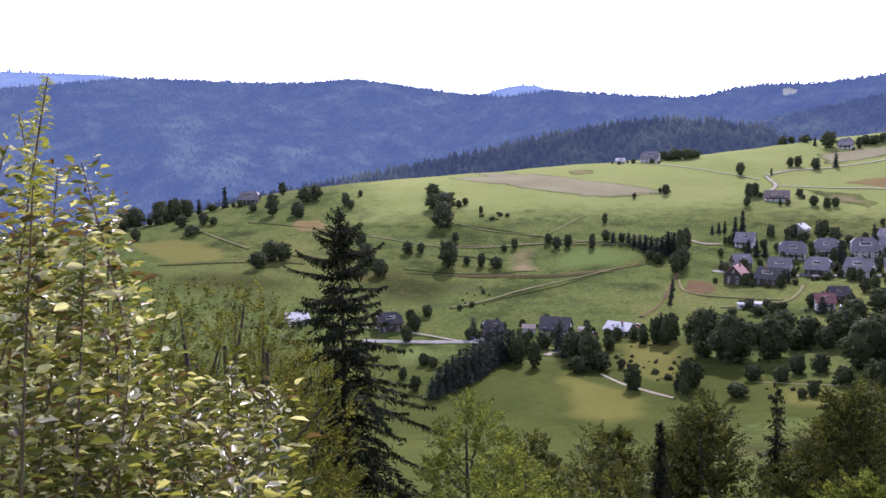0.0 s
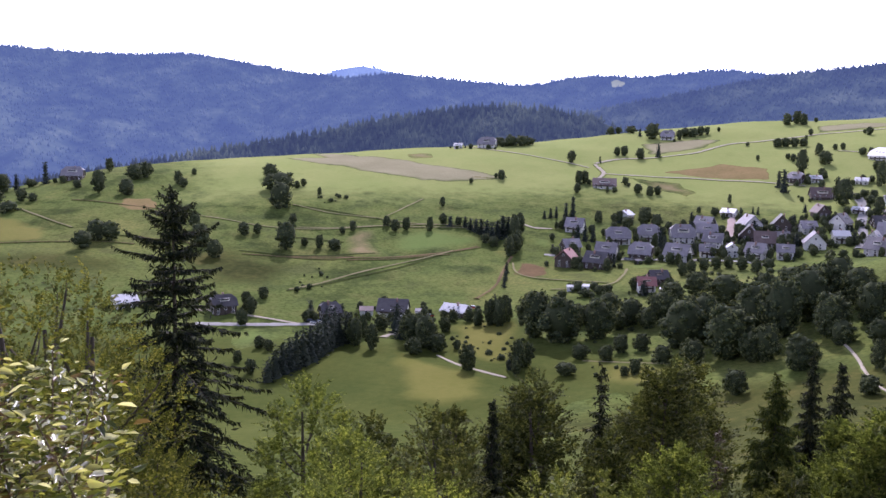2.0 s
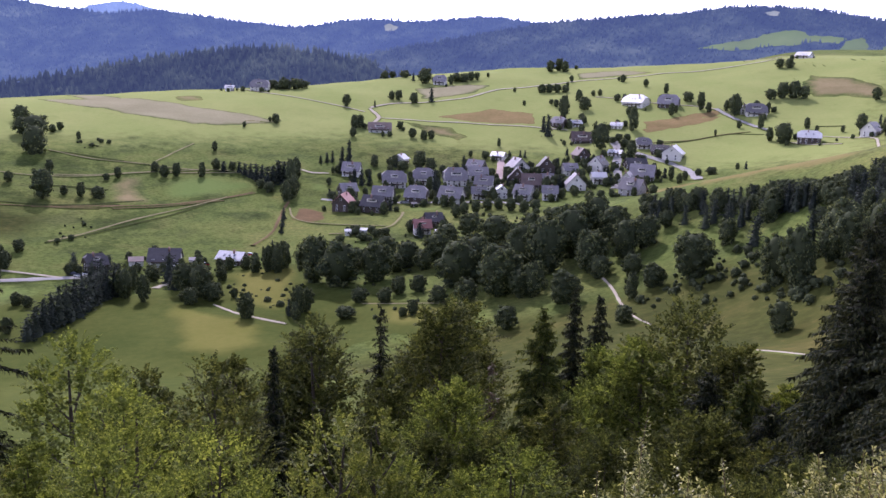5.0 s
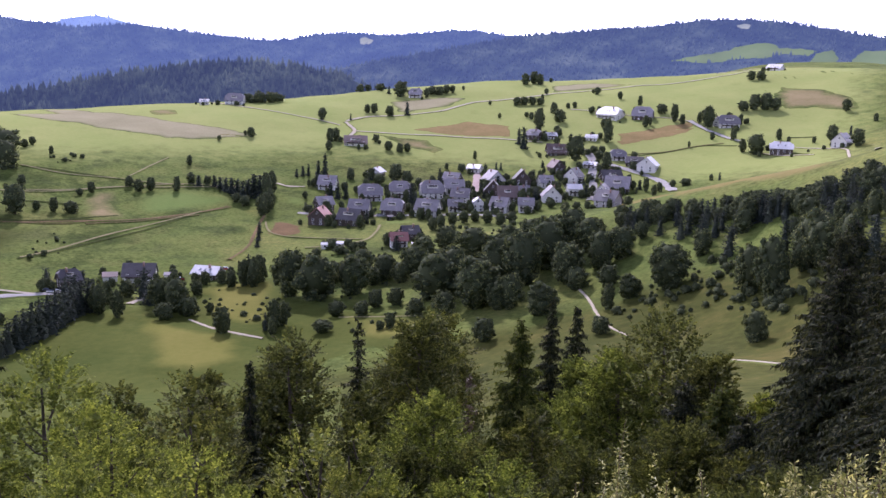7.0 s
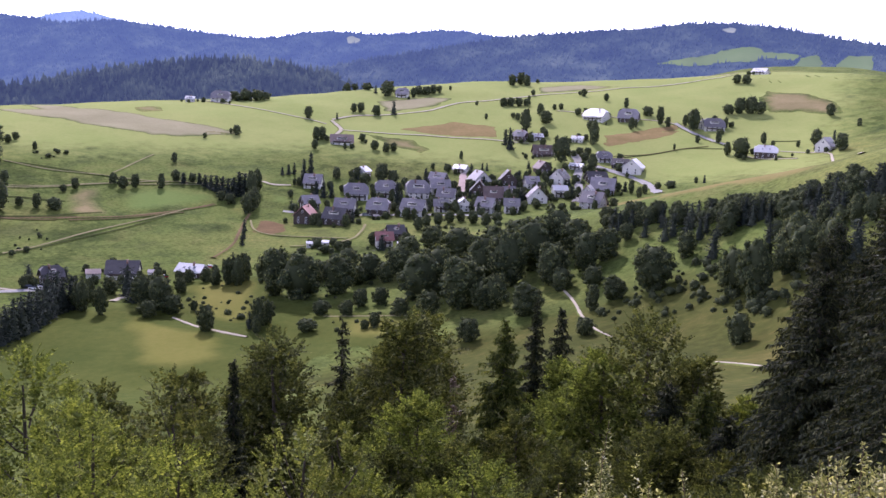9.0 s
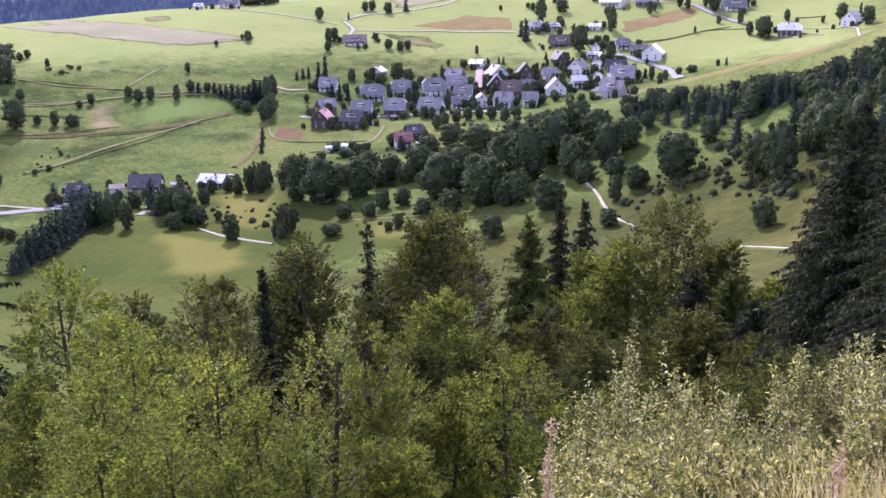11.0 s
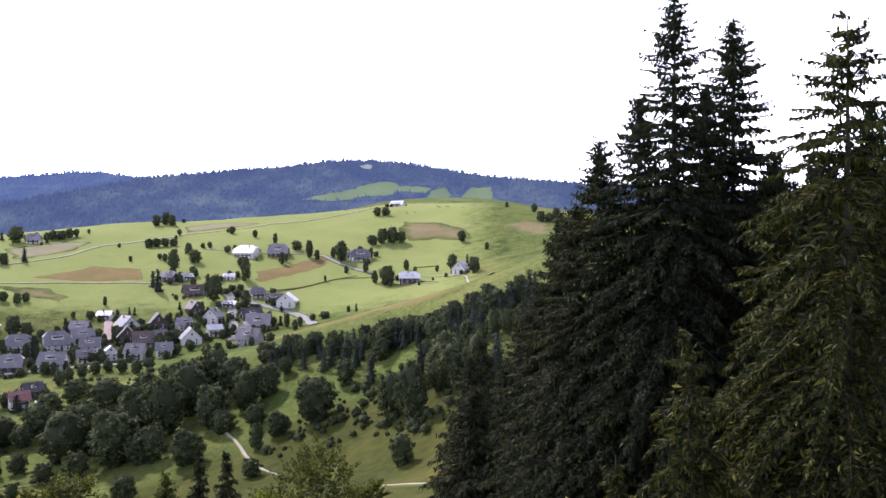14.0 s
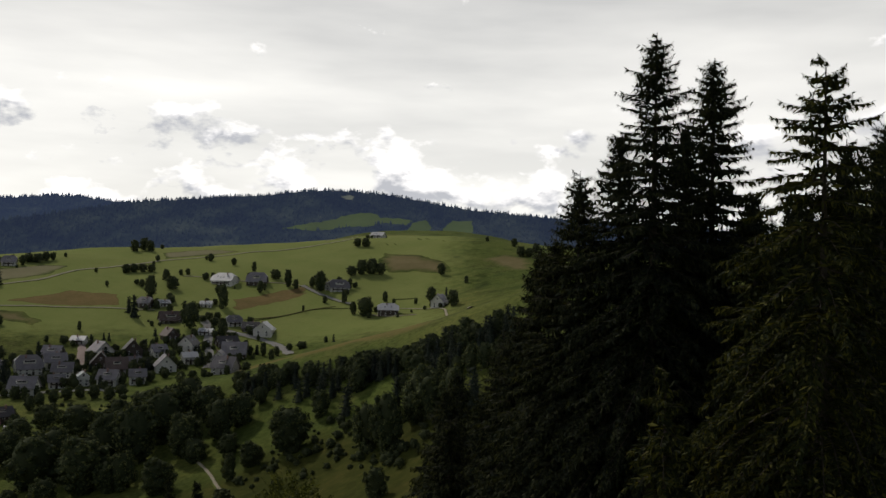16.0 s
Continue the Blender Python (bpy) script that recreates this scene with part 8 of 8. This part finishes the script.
for n, row in enumerate(WILLOWS):
    willow_shrub(*row, n)


# ---- dry grass and seed stalks on the bank ----
def blades(name, count, bearing, spread, near, far, lo, hi, material, seed, width=0.006):
    rng = np.random.default_rng(seed)
    b, r = rng.normal(bearing, spread, count), rng.uniform(near, far, count)
    x, y = polar(b, r)
    base = np.stack([x, y, ground(x, y) - 0.02], 1)
    h = rng.uniform(lo, hi, count)[:, None]
    a = rng.uniform(0, 6.28, count)
    lean = np.stack([np.cos(a), np.sin(a), np.zeros(count)], 1) * rng.uniform(0.05, 0.45, count)[:, None] * h
    up = np.array([0, 0, 1.0])
    sd = np.stack([np.cos(b * 0.0175), -np.sin(b * 0.0175), np.zeros(count)], 1) * width
    mid, top = base + up * h * 0.6 + lean * 0.35, base + up * h + lean
    v = np.stack([base - sd, base + sd, mid - sd * 0.7, mid + sd * 0.7, top - sd * 0.2, top + sd * 0.2], 1)
    q = np.array([[0, 1, 3, 2], [2, 3, 5, 4]])
    f = (q[None] + 6 * np.arange(count)[:, None, None]).reshape(-1, 4)
    return mesh_from(name, v, f, material)


M_GREENBLADE = foliage("green_grass_blades", ((0, (0.08, 0.10, 0.03)), (0.6, (0.14, 0.16, 0.05)), (1, (0.24, 0.24, 0.09))), 0.35, 0.6, 0.3)
tagged(new("dry_grass", blades("dry_grass", 1800, 54, 3.4, 2.3, 4.2, 0.42, 0.92, M_STRAW, 5, 0.003)), "tall straw-coloured dry grass on the bank", "grass", kind="stuff")
tagged(new("bank_grass", blades("bank_grass", 5000, 60, 6, 2.4, 8, 0.15, 0.5, M_GREENBLADE, 6, 0.005)), "mixed green and yellow grass on the bank", "grass", kind="stuff")


def seed_stalk(x, y, top, n):
    rng = np.random.default_rng(400 + n)
    z = float(ground(x, y))
    h = top - z
    ob = tagged(new("dock_plant"), "withered brown dock stalk with seed heads", "plant", "seed stalks on the bank")
    ob.matrix_basis = pose(x, y, z - 0.03)
    s = np.linspace(0, 1, 8)[:, None]
    path = np.array([0.06 * rng.normal(), 0.06 * rng.normal(), h]) * s
    part("stem", mesh_from("stem", *tube(path, np.linspace(0.006, 0.002, 8), 5), M_STRAW, True), ob)
    m = 260
    t = 1 - rng.random(m) * min(0.6, 0.75 / h)
    q = np.array([np.interp(t, s[:, 0], path[:, c]) for c in range(3)]).T
    clump = np.sin(t * 40 + n) * 0.5 + 0.6
    al = unit(rng.normal(size=(m, 3)))
    q = q + al * (0.045 * clump * rng.random(m))[:, None]
    v, f = leaf_cards(q, al, unit(rng.normal(size=(m, 3))), np.full(m, 0.022), np.full(m, 0.014))
    part("seed_head", mesh_from("seed_head", v, f, M_SEED), ob, "rust-brown clustered seeds")


for n, (b, r, h) in enumerate(((32.1, 4.2, -0.40), (32.7, 4.3, -0.7), (31.6, 4.4, -0.95), (51, 3.2, 0.05), (53, 3.0, 0.2), (56, 3.1, 0.25), (49, 3.6, -0.2), (60, 3.0, 0.3))):
    seed_stalk(r * math.sin(radians(b)), r * math.cos(radians(b)), h, n)
